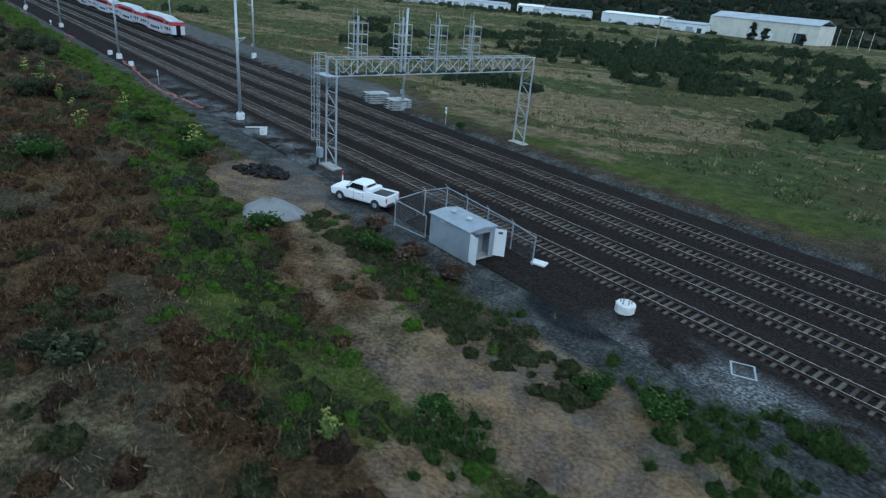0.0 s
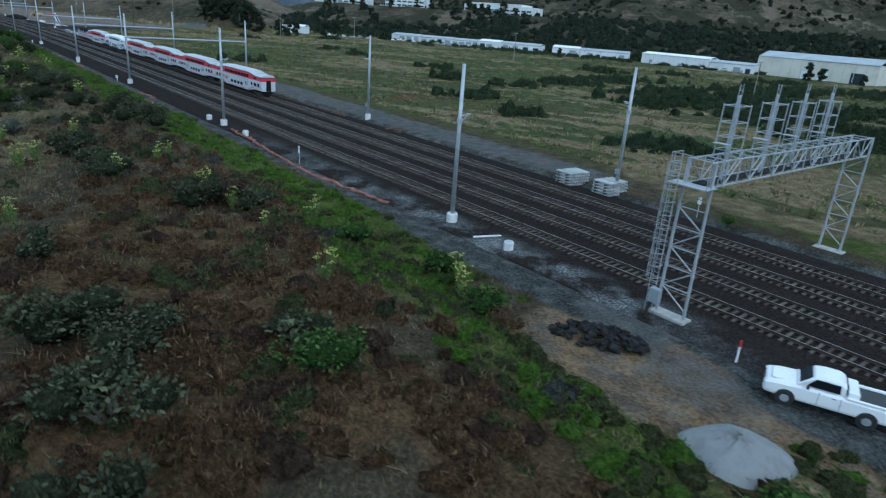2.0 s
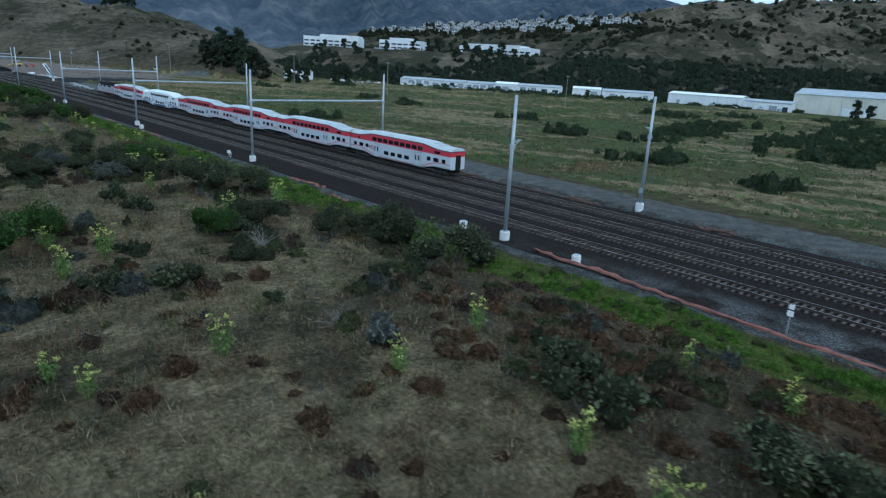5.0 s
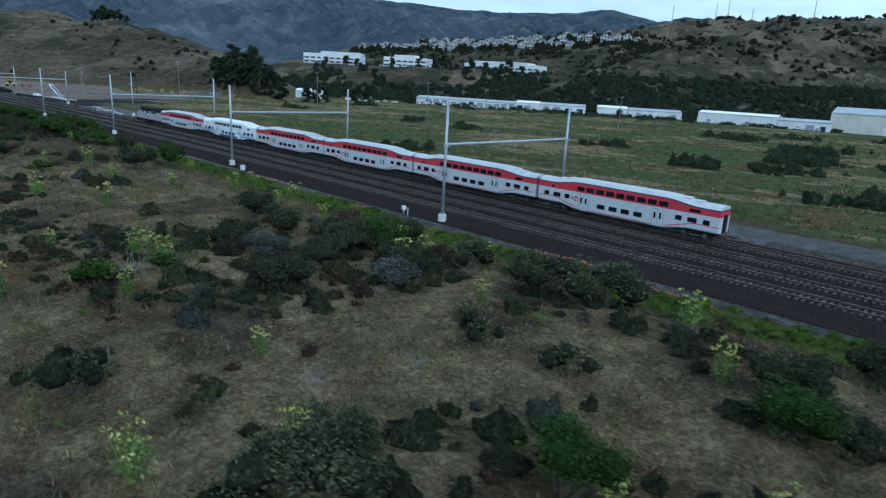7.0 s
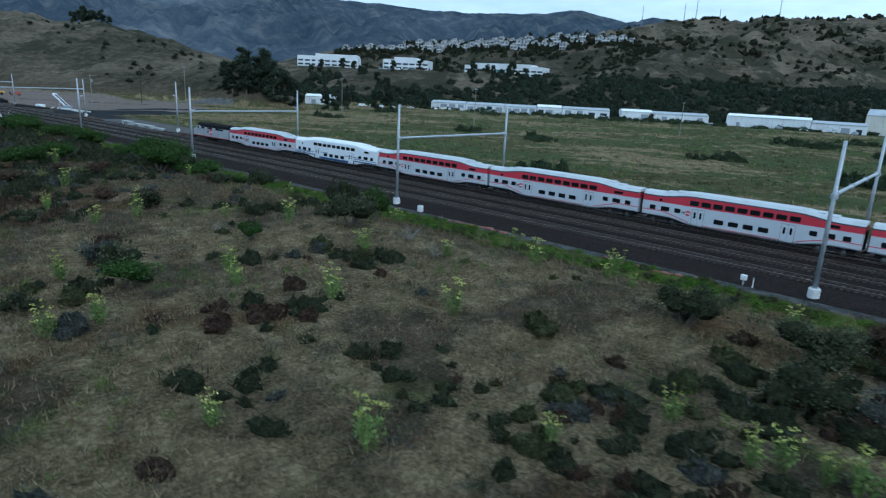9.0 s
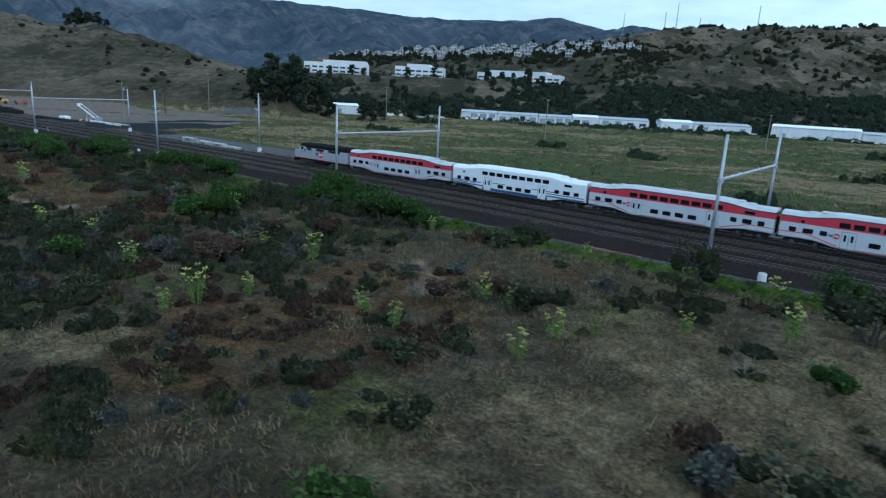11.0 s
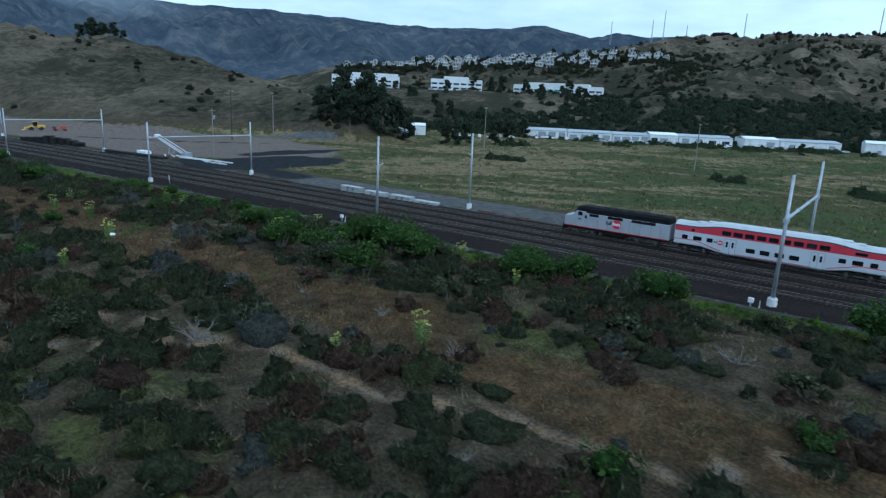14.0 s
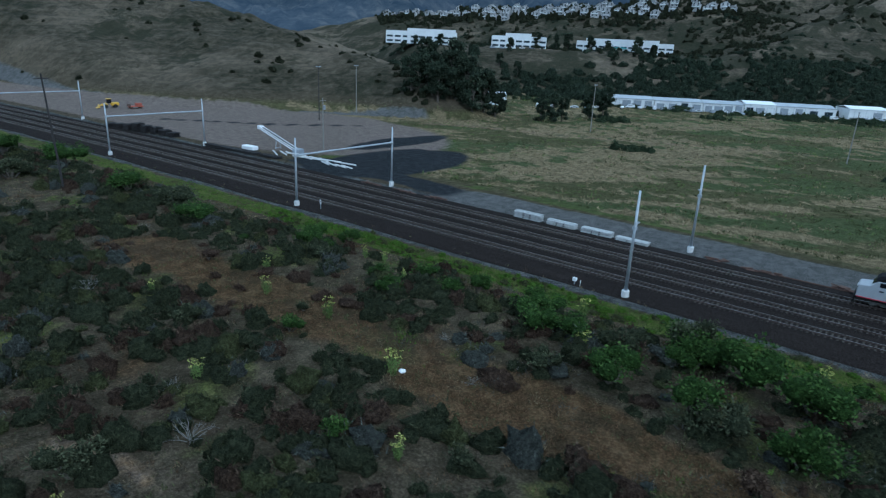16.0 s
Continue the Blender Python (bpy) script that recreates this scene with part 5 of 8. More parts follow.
# ---- signal bridge ----
def build_signal_bridge():
    x0, x1, y, top = 0.9, 27.6, -18.0, 10.45
    t = thing("signal_bridge", "galvanized lattice signal bridge spanning all four tracks", "signal bridge", (0, 0, 0))
    d = 0.75
    zlo = top - 1.55
    # towers
    for x, nm in ((x0, "tower"), (x1, "tower")):
        s = Shape()
        w = 1.0 if x == x0 else 0.9
        for dy in (-w, w):
            s.rod((x, y + dy, -0.3), (x, y + dy * 0.9, top), 0.11, 0.09, n=12)
        n = 6
        for i in range(n):
            z0, z1 = 0.6 + (zlo - 0.8) * i / n, 0.6 + (zlo - 0.8) * (i + 1) / n
            a, b = (w, -w) if i % 2 else (-w, w)
            s.rod((x, y + a, z0), (x, y + b, z1), 0.045, n=6)
            s.rod((x, y - w, z1), (x, y + w, z1), 0.045, n=6)
        part(nm, s, MAT["steel_bright"], t, "tapered two leg lattice tower")
        part("tower_base", Shape().box((x, y, -0.05), (1.1, 2.6, 0.3), ch=0.06), MAT["concrete"], t)
    # truss
    for dy in (-d, d):
        for z in (zlo, top):
            part("chord", Shape().box(((x0 + x1) / 2, y + dy, z), (x1 - x0 + 0.6, 0.09, 0.09)), MAT["steel_bright"], t)
        n = 16
        for i in range(n + 1):
            x = x0 + (x1 - x0) * i / n
            part("truss_post", Shape().rod((x, y + dy, zlo), (x, y + dy, top), 0.04, n=6), MAT["steel_bright"], t)
            if i < n:
                xn = x0 + (x1 - x0) * (i + 1) / n
                za, zc = (zlo, top) if i % 2 else (top, zlo)
                part("truss_brace", Shape().rod((x, y + dy, za), (xn, y + dy, zc), 0.045, n=6), MAT["steel_bright"], t)
    s = Shape()
    n = 16
    for i in range(n + 1):
        x = x0 + (x1 - x0) * i / n
        s.rod((x, y - d, zlo), (x, y + d, zlo), 0.04, n=6)
        s.rod((x, y - d, top), (x, y + d, top), 0.04, n=6)
    part("cross_bracing", s, MAT["steel_bright"], t)
    part("walkway", Shape().box(((x0 + x1) / 2, y, zlo + 0.08), (x1 - x0, 0.9, 0.05)), MAT["underframe"], t, "open grating walkway")
    # signal cages and masts over the tracks
    for c in (3.7, 8.9, 13.5, 18.2):
        cage = Shape()
        for dx in (-0.75, 0.75):
            for dy in (-0.5, 0.5):
                cage.rod((c + dx, y + dy, top - 0.1), (c + dx, y + dy, top + 3.3), 0.035, n=6)
        for z in (0.5, 1.3, 2.2, 3.2):
            for dy in (-0.5, 0.5):
                cage.rod((c - 0.75, y + dy, top + z), (c + 0.75, y + dy, top + z), 0.03, n=6)
            for dx in (-0.75, 0.75):
                cage.rod((c + dx, y - 0.5, top + z), (c + dx, y + 0.5, top + z), 0.03, n=6)
        cage.box((c - 0.95, y, top + 0.9), (0.5, 1.0, 0.05))
        part("signal_cage", cage, MAT["steel_bright"], t, "ladder cage for a signal")
        part("signal_mast", Shape().rod((c, y, zlo), (c, y, top + 3.7), 0.09, 0.09, n=12).rod((c, y, top + 3.7), (c, y, top + 3.82), 0.12, 0.05, n=12), MAT["steel"], t)
        lad = Shape()
        for dx in (-0.2, 0.2):
            lad.rod((c + dx - 0.45, y - 0.2, top), (c + dx - 0.45, y - 0.2, top + 4.5), 0.025, n=6)
        for i in range(12):
            lad.rod((c - 0.65, y - 0.2, top + 0.3 + 0.35 * i), (c - 0.25, y - 0.2, top + 0.3 + 0.35 * i), 0.016, n=5)
        part("ladder", lad, MAT["steel_bright"], t)
    # caged ladder on the near tower
    lad = Shape()
    lx, ly = x0 - 0.75, y + 1.2
    for dy in (-0.25, 0.25):
        lad.rod((lx, ly + dy, 0), (lx, ly + dy, top + 0.2), 0.03, n=6)
    for i in range(32):
        lad.rod((lx, ly - 0.25, 0.3 + 0.32 * i), (lx, ly + 0.25, 0.3 + 0.32 * i), 0.016, n=5)
    for z in np.arange(2.6, 10.2, 0.85):
        pts = [(lx - 0.75 * math.sin(a), ly + 0.42 * math.cos(a), z) for a in np.linspace(0, math.pi, 8)]
        for a, b in zip(pts, pts[1:]):
            lad.rod(a, b, 0.02, n=5, caps=False)
    for a in np.linspace(0.3, math.pi - 0.3, 5):
        q = (lx - 0.75 * math.sin(a), ly + 0.42 * math.cos(a))
        lad.rod((*q, 2.6), (*q, 10.2), 0.018, n=5)
    part("caged_ladder", lad, MAT["steel_bright"], t)
    rail = Shape()
    for dx in (-1.0, 0.2):
        for dy in (-1.1, 1.5):
            rail.rod((x0 + dx, y + dy, zlo), (x0 + dx, y + dy, top + 0.3), 0.03, n=6)
    for z in (top - 0.9, top - 0.3, top + 0.3):
        rail.rod((x0 - 1.0, y - 1.1, z), (x0 - 1.0, y + 1.5, z), 0.025, n=6)
        rail.rod((x0 - 1.0, y + 1.5, z), (x0 + 0.2, y + 1.5, z), 0.025, n=6)
    rail.box((x0 - 0.4, y + 0.2, zlo), (1.3, 2.7, 0.05))
    part("landing", rail, MAT["steel_bright"], t, "railed landing at the ladder head")
    part("control_box", Shape().box((x0 - 0.75, y + 0.9, 1.3), (0.45, 0.75, 1.0), ch=0.03), MAT["cabinet"], t)
    part("conduit", Shape().rod((x0 - 0.75, y + 1.1, 0.85), (x0 - 0.9, y + 1.3, -0.2), 0.12, n=10), MAT["plastic_black"], t)


build_signal_bridge()


# ---- pickup truck ----
def build_pickup():
    """Nose towards +y in its own frame."""
    t = thing("pickup_truck", "white pickup truck parked on dirt with a toolbox in its bed", "pickup truck", (-1.85, -28.6, 0.02), 22)
    w = 1.0

    def ring(y, z0, z1, hw, r=0.12):
        return [(-hw + r * 0.5, y, z0), (-hw, y, z0 + r), (-hw, y, z1 - r), (-hw + r, y, z1), (hw - r, y, z1), (hw, y, z1 - r), (hw, y, z0 + r), (hw - r * 0.5, y, z0)]

    body = Shape().loft([ring(2.92, 0.5, 0.98, 0.82), ring(2.8, 0.45, 1.1, 0.95), ring(2.3, 0.45, 1.2, w), ring(1.35, 0.42, 1.26, w), ring(-2.75, 0.45, 1.24, w), ring(-2.85, 0.5, 1.2, 0.97)][::-1])
    part("body", body, MAT["truck_white"], t)
    cab = Shape().loft([ring(1.45, 1.2, 1.3, 0.9), ring(0.75, 1.2, 1.88, 0.78), ring(0.35, 1.2, 1.95, 0.76), ring(-0.35, 1.2, 1.94, 0.77), ring(-0.62, 1.2, 1.78, 0.8), ring(-0.68, 1.2, 1.3, 0.88)][::-1])
    part("cab", cab, MAT["truck_white"], t)
    part("hood_scoop", Shape().box((0, 2.05, 1.23), (1.3, 1.1, 0.06), ch=0.025), MAT["truck_white"], t)
    part("windshield", Shape().put([(-0.74, 1.32, 1.36), (0.74, 1.32, 1.36), (0.66, 0.86, 1.82), (-0.66, 0.86, 1.82), (-0.74, 1.36, 1.38), (0.74, 1.36, 1.38), (0.66, 0.9, 1.85), (-0.66, 0.9, 1.85)],
                                   [(4, 5, 6, 7), (0, 1, 5, 4), (1, 2, 6, 5), (2, 3, 7, 6), (3, 0, 4, 7)]), MAT["glass"], t)
    part("rear_window", Shape().box((0, -0.67, 1.58), (1.25, 0.05, 0.36), ch=0.02, rx=0.15), MAT["glass"], t)
    for sx in (-1, 1):
        part("side_window", Shape().put([(sx * 0.885, 1.05, 1.36), (sx * 0.885, -0.42, 1.36), (sx * 0.8, -0.38, 1.76), (sx * 0.795, 0.7, 1.77), (sx * 0.86, 1.05, 1.36), (sx * 0.86, -0.42, 1.36), (sx * 0.77, -0.38, 1.76), (sx * 0.77, 0.7, 1.77)],
                                        [(0, 1, 2, 3), (0, 4, 5, 1), (1, 5, 6, 2), (2, 6, 7, 3), (3, 7, 4, 0)]), MAT["glass"], t)
        part("mirror", Shape().box((sx * 1.1, 1.0, 1.38), (0.22, 0.12, 0.2), ch=0.03), MAT["plastic_black"], t)
        part("tail_light", Shape().box((sx * 0.93, -2.84, 1.02), (0.14, 0.08, 0.36), ch=0.02), MAT["red_lamp"], t)
        part("headlight", Shape().box((sx * 0.78, 2.84, 0.92), (0.3, 0.12, 0.2), ch=0.03), MAT["lettering_white"], t)
        part("door_handle", Shape().box((sx * 1.005, -0.2, 1.08), (0.03, 0.16, 0.04), ch=0.01), MAT["plastic_black"], t)
        s = Shape().box((sx * 1.003, 0.45, 0.86), (0.01, 0.02, 0.72)).box((sx * 1.003, -0.52, 0.86), (0.01, 0.02, 0.72))
        part("door_seam", s, MAT["plastic_black"], t)
        for y in (1.85, -1.75):
            s = Shape()
            n = 20
            s.loft([[(x, y + r * math.cos(2 * math.pi * i / n), 0.4 + r * math.sin(2 * math.pi * i / n)) for i in range(n)] for x, r in ((sx * 0.74, 0.36), (sx * 0.78, 0.4), (sx * 1.0, 0.4), (sx * 1.03, 0.36))])
            wh = part("wheel", s, MAT["rubber"], t)
            part("rim", Shape().rod((sx * 0.98, y, 0.4), (sx * 1.045, y, 0.4), 0.24, 0.2, n=16), MAT["steel"], wh)
            part("wheel_arch", Shape().rod((sx * 0.9, y, 0.42), (sx * 1.004, y, 0.42), 0.47, n=24), MAT["plastic_black"], t)
    bed = Shape().box((0, -1.75, 1.245), (1.6, 2.05, 0.02))
    part("bed_floor", bed, MAT["plastic_black"], t, "dark bed liner")
    for x in (-0.92, 0.92):
        part("bed_rail", Shape().box((x, -1.75, 1.29), (0.15, 2.15, 0.12), ch=0.03), MAT["truck_white"], t)
    part("tailgate", Shape().box((0, -2.8, 1.27), (1.8, 0.1, 0.14), ch=0.03), MAT["truck_white"], t)
    part("bumper", Shape().box((0, -2.98, 0.6), (1.9, 0.2, 0.22), ch=0.04), MAT["plastic_black"], t)
    part("grille", Shape().box((0, 2.9, 0.85), (1.1, 0.08, 0.36), ch=0.02), MAT["plastic_black"], t)
    part("plate", Shape().box((0, -3.085, 0.72), (0.3, 0.02, 0.15)), MAT["lettering_white"], t)
    part("toolbox", Shape().box((0, -0.98, 1.42), (1.7, 0.5, 0.36), ch=0.04), MAT["truck_white"], t, "white toolbox across the bed")


build_pickup()


# ---- signal shed and fence ----
def build_shed():
    x0, x1, y0, y1, h = -2.2, 0.35, -42.4, -38.1, 2.3
    t = thing("signal_shed", "grey steel equipment shed with its doors standing open", "equipment shed")
    th = 0.06
    part("side_wall", Shape().box((x0 + th / 2, (y0 + y1) / 2, h / 2), (th, y1 - y0, h), ch=0.01), MAT["cabinet"], t)
    part("side_wall", Shape().box((x1 - th / 2, (y0 + y1) / 2, h / 2), (th, y1 - y0, h), ch=0.01), MAT["cabinet"], t)
    part("end_wall", Shape().box(((x0 + x1) / 2, y1 - th / 2, h / 2), (x1 - x0 - 2 * th - 0.004, th, h)), MAT["cabinet"], t)
    part("door_frame", Shape().box((x0 + 0.3, y0 + th / 2, h / 2), (0.45, th, h)).box((x1 - 0.3, y0 + th / 2, h / 2), (0.45, th, h)).box(((x0 + x1) / 2, y0 + th / 2, h - 0.15), (1.78, th, 0.3)), MAT["cabinet"], t)
    part("floor_slab", Shape().box(((x0 + x1) / 2, (y0 + y1) / 2, 0.03), (x1 - x0 - 0.14, y1 - y0 - 0.14, 0.1)), MAT["concrete"], t)
    s = Shape().loft([[(x0 - 0.12, y, h), (x0 - 0.12, y, h + 0.06), ((x0 + x1) / 2, y, h + 0.2), (x1 + 0.12, y, h + 0.06), (x1 + 0.12, y, h)] for y in (y0 - 0.12, y1 + 0.12)][::-1])
    roof = part("roof", s, MAT["cabinet"], t, "low pitched grey metal roof")
    for y in (-39.2, -40.9):
        part("roof_vent", Shape().rod(((x0 + x1) / 2, y, h + 0.15), ((x0 + x1) / 2, y, h + 0.32), 0.16, n=14).rod(((x0 + x1) / 2, y, h + 0.32), ((x0 + x1) / 2, y, h + 0.4), 0.26, 0.2, n=14), MAT["steel"], roof)
    part("air_vent", Shape().box((x0 - 0.03, -39.6, 2.1), (0.08, 0.6, 0.2), ch=0.02), MAT["steel"], t)
    for i in range(3):
        part("equipment_rack", Shape().box((x0 + 0.5 + 0.75 * i, -41.2, 1.05), (0.55, 0.6, 1.9), ch=0.03), MAT["shed_door"], t)
    d = part("door", Shape().box((0.42, 0, 0), (0.84, 0.05, 2.05), ch=0.01), MAT["cabinet_white"], t, "white door swung open", at=(x1 - 0.1, y0 - 0.03, 1.15), rz=-55)
    part("door_vent", Shape().box((0.42, -0.035, 0.75), (0.3, 0.02, 0.16)), MAT["ink"], d)
    part("door", Shape().box((0.42, 0, 0), (0.84, 0.05, 2.05), ch=0.01), MAT["cabinet_white"], t, "white door swung open", at=(x0 + 0.1, y0 - 0.03, 1.15), rz=-95)


build_shed()


def chain_link():
    m, nt, bsdf = nodes_of("chain_link")
    geo = nt.nodes.new("ShaderNodeNewGeometry")
    sep = nt.nodes.new("ShaderNodeSeparateXYZ")
    nt.links.new(geo.outputs["Position"], sep.inputs[0])
    h = math_node(nt, "ADD", sep.outputs[0], sep.outputs[1])
    a = math_node(nt, "PINGPONG", math_node(nt, "MULTIPLY", math_node(nt, "ADD", h, sep.outputs[2]), 12.0), 0.5)
    b = math_node(nt, "PINGPONG", math_node(nt, "MULTIPLY", math_node(nt, "SUBTRACT", h, sep.outputs[2]), 12.0), 0.5)
    k = math_node(nt, "LESS_THAN", math_node(nt, "MINIMUM", a, b), 0.022)
    bsdf.inputs["Base Color"].default_value = (0.4, 0.42, 0.44, 1)
    bsdf.inputs["Metallic"].default_value = 0.5
    bsdf.inputs["Roughness"].default_value = 0.5
    nt.links.new(k, bsdf.inputs["Alpha"])
    return m


def build_fence():
    t = thing("chain_link_fence", "galvanized chain link fence with leaning gate round the shed", "fence")
    pts = [(-2.6, -34.2), (0.9, -33.4), (3.1, -33.6), (2.9, -36.4), (2.6, -39.2), (2.3, -42.2), (1.7, -45.0)]
    link = chain_link()
    post = Shape().rod((0, 0, -0.3), (0, 0, 2.2), 0.045, n=8).rod((0, 0, 2.2), (-0.25, 0, 2.5), 0.02, n=6).mesh("post", MAT["steel"])
    for x, y in pts:
        part("post", post, None, t, at=(x, y, 0))
    for (xa, ya), (xb, yb) in zip(pts, pts[1:]):
        part("top_rail", Shape().rod((xa, ya, 2.15), (xb, yb, 2.15), 0.03, n=6), MAT["steel"], t)
        part("wire_mesh", Shape().put([(xa, ya, 0.05), (xb, yb, 0.05), (xb, yb, 2.12), (xa, ya, 2.12)], [(0, 1, 2, 3)]), link, t)
    g = part("gate_frame", Shape().rod((-2.6, -34.2, 0.15), (-2.6, -34.2, 2.1), 0.03).rod((-2.2, -37.6, 0.15), (-2.2, -37.6, 1.9), 0.03).rod((-2.6, -34.2, 2.1), (-2.2, -37.6, 1.9), 0.03).rod((-2.6, -34.2, 0.15), (-2.2, -37.6, 0.15), 0.03), MAT["steel"], t)
    part("gate_mesh", Shape().put([(-2.6, -34.2, 0.15), (-2.2, -37.6, 0.15), (-2.2, -37.6, 1.9), (-2.6, -34.2, 2.1)], [(0, 1, 2, 3)]), link, g)


build_fence()


# ---- buildings ----
def gable_roof(x0, x1, y0, y1, z, rise, over=0.5, th=0.25):
    ym = (y0 + y1) / 2
    ring = [(y0 - over, z - 0.05), (y0 - over, z + th - 0.05), (ym, z + rise + th), (y1 + over, z + th - 0.05), (y1 + over, z - 0.05), (ym, z + rise)]
    return Shape().loft([[(x, y, zz) for y, zz in ring] for x in (x0 - over, x1 + over)][::-1])


def frame_of(p0, p1):
    dx, dy = p1[0] - p0[0], p1[1] - p0[1]
    return math.hypot(dx, dy), math.degrees(math.atan2(dy, dx))


def build_unit(label, p0, p1, depth, h, wall, roof, doors, rise=1.2, base=None, door_mat="shed_door", sills=0):
    """A long low building whose front runs from p0 to p1. doors: rows of (where along the front, width, height)."""
    ln, rz = frame_of(p0, p1)
    z = float(height(*p0)) if base is None else base
    t = thing("industrial_building", label, "warehouse", (*p0, z - 0.1), rz, group="row of industrial buildings")
    part("wall", Shape().box((ln / 2, depth / 2, h / 2), (ln - 0.02, depth, h), ch=0.05), MAT[wall], t)
    part("roof", gable_roof(0.45, ln - 0.45, 0, depth, h + 0.004, rise, 0.4), MAT[roof], t, "low pitched sheet metal roof")
    for d, w, hh, m in doors:
        dd = part("door", Shape().box((0, -0.04, hh / 2), (w, 0.12, hh), ch=0.02), MAT[m], t, at=(d * ln, 0, 0.05))
        part("door_frame", Shape().box((-w / 2 - 0.08, -0.04, hh / 2), (0.14, 0.18, hh)).box((w / 2 + 0.08, -0.04, hh / 2), (0.14, 0.18, hh)).box((0, -0.04, hh + 0.07), (w + 0.3, 0.18, 0.14)), MAT["shed_roof"], dd)
    n = int(ln / 6)
    for i in range(n):
        part("downpipe", Shape().rod(((i + 0.5) * 6, -0.08, 0.1), ((i + 0.5) * 6, -0.08, h), 0.07, n=6), MAT["shed_roof"], t)
    return t


def build_industry():
    def lerp(a, b, f):
        return (a[0] + (b[0] - a[0]) * f, a[1] + (b[1] - a[1]) * f)

    a, b = (271, 407), (337, 302)
    rnd = random.Random(5)
    cuts = (0, 0.2, 0.42, 0.6, 0.74, 1.0)
    for i in range(5):
        doors = []
        n = 4 if i != 3 else 3
        for k in range(n):
            m = rnd.choice(("shed_door", "shed_door", "cabinet_white", "office_glass"))
            doors.append(((k + 0.5) / n, rnd.uniform(3.2, 4.6), rnd.uniform(3.2, 4.2), m))
        build_unit("long white metal industrial building with grey roof and roller doors", lerp(a, b, cuts[i] + 0.002), lerp(a, b, cuts[i + 1] - 0.002), 17, 5.0 + (0.5 if i == 3 else rnd.uniform(-0.15, 0.15)),
                   "shed_wall", "white_roof" if i == 3 else "shed_roof", doors)
    a, b = (344, 297), (375, 249)
    build_unit("white metal industrial building with a white roof", a, lerp(a, b, 0.36), 16, 5.6, "shed_wall", "white_roof", [(0.75, 4.5, 4, "shed_door")])
    build_unit("white metal industrial building with a grey roof", lerp(a, b, 0.37), b, 16, 5.0, "shed_wall", "shed_roof", [(0.2, 3, 3.2, "shed_door"), (0.6, 3, 3.2, "cabinet_white"), (0.85, 3.4, 3.4, "shed_door")])
    a, b = (373, 237), (386, 160)
    build_unit("plain white industrial building with a grey roof", a, lerp(a, b, 0.62), 18, 6.4, "shed_wall", "white_roof", [(0.15, 2, 2.4, "shed_door")])
    build_unit("low white industrial building with grey roof and open bays", lerp(a, b, 0.625), b, 18, 5.4, "shed_wall", "shed_roof", [(0.3, 5, 3, "cabinet_white"), (0.62, 4.4, 3.4, "shed_door"), (0.86, 3, 3, "office_glass")])
    t = build_unit("tall cream metal warehouse with a grey ribbed roof", (394, 163), (399, 94), 30, 11.5, "shed_cream", "shed_roof", [(0.45, 7, 5, "cabinet_white"), (0.58, 6, 5, "cabinet_white"), (0.85, 7, 6.2, "office_glass")], rise=3.4)
    ln = frame_of((394, 163), (401, 62))[0]
    for i in range(17):
        part("wall_rib", Shape().box(((i + 0.5) * ln / 17, -0.06, 6.2), (0.22, 0.14, 10.2)), MAT["shed_cream"], t)
    build_unit("small white metal building half hidden by trees", (196, 452), (208, 437), 10, 5.2, "shed_wall", "white_roof", [(0.3, 2.8, 3, "shed_door"), (0.7, 2.8, 3, "cabinet_white")])


build_industry()


def build_office(label, p0, p1, depth, h, tall, base, canopy=False):
    ln, rz = frame_of(p0, p1)
    t = thing("office_building", label, "office building", (*p0, base - 0.5), rz, group="offices on the terrace")
    f0, f1 = tall
    part("wall", Shape().box((ln / 2, depth / 2, h / 2), (ln, depth, h), ch=0.05), MAT["shed_wall"], t)
    part("parapet_block", Shape().box((ln * (f0 + f1) / 2, depth / 2 - 0.6, (h + 2.2) / 2), (ln * (f1 - f0), depth, h + 2.2), ch=0.05), MAT["shed_wall"], t, "taller white entrance block")
    n = int(ln / 6)
    for r in range(2):
        for i in range(n):
            f = (i + 0.5) / n
            y = -0.03 if not (f0 < f < f1) else -0.63
            w = part("window", Shape().box((0, 0, 0), (4.9, 0.1, 1.5), ch=0.02), MAT["office_glass"], t, at=(f * ln, y, 2.0 + 3.6 * r))
            part("sill", Shape().box((0, -0.05, -0.82), (5.1, 0.16, 0.1)), MAT["shed_wall"], w)
    if canopy:
        part("entrance_canopy", Shape().box((ln * 0.42, -1.2, 5.2), (18, 1.1, 1.0), ch=0.05), MAT["teal"], t, "teal entrance canopy")
    return t


def build_offices():
    build_office("white two storey office with dark window bands", (322, 634), (362, 590), 30, 10.0, (0.3, 0.98), 28.5)
    build_office("white two storey office with a taller entrance block", (364, 556), (388, 519), 26, 9.5, (0.25, 0.72), 28.5)
    build_office("long white two storey office with a teal entrance", (446, 522), (474, 446), 30, 10.0, (0.1, 0.85), 27.6, True)


build_offices()


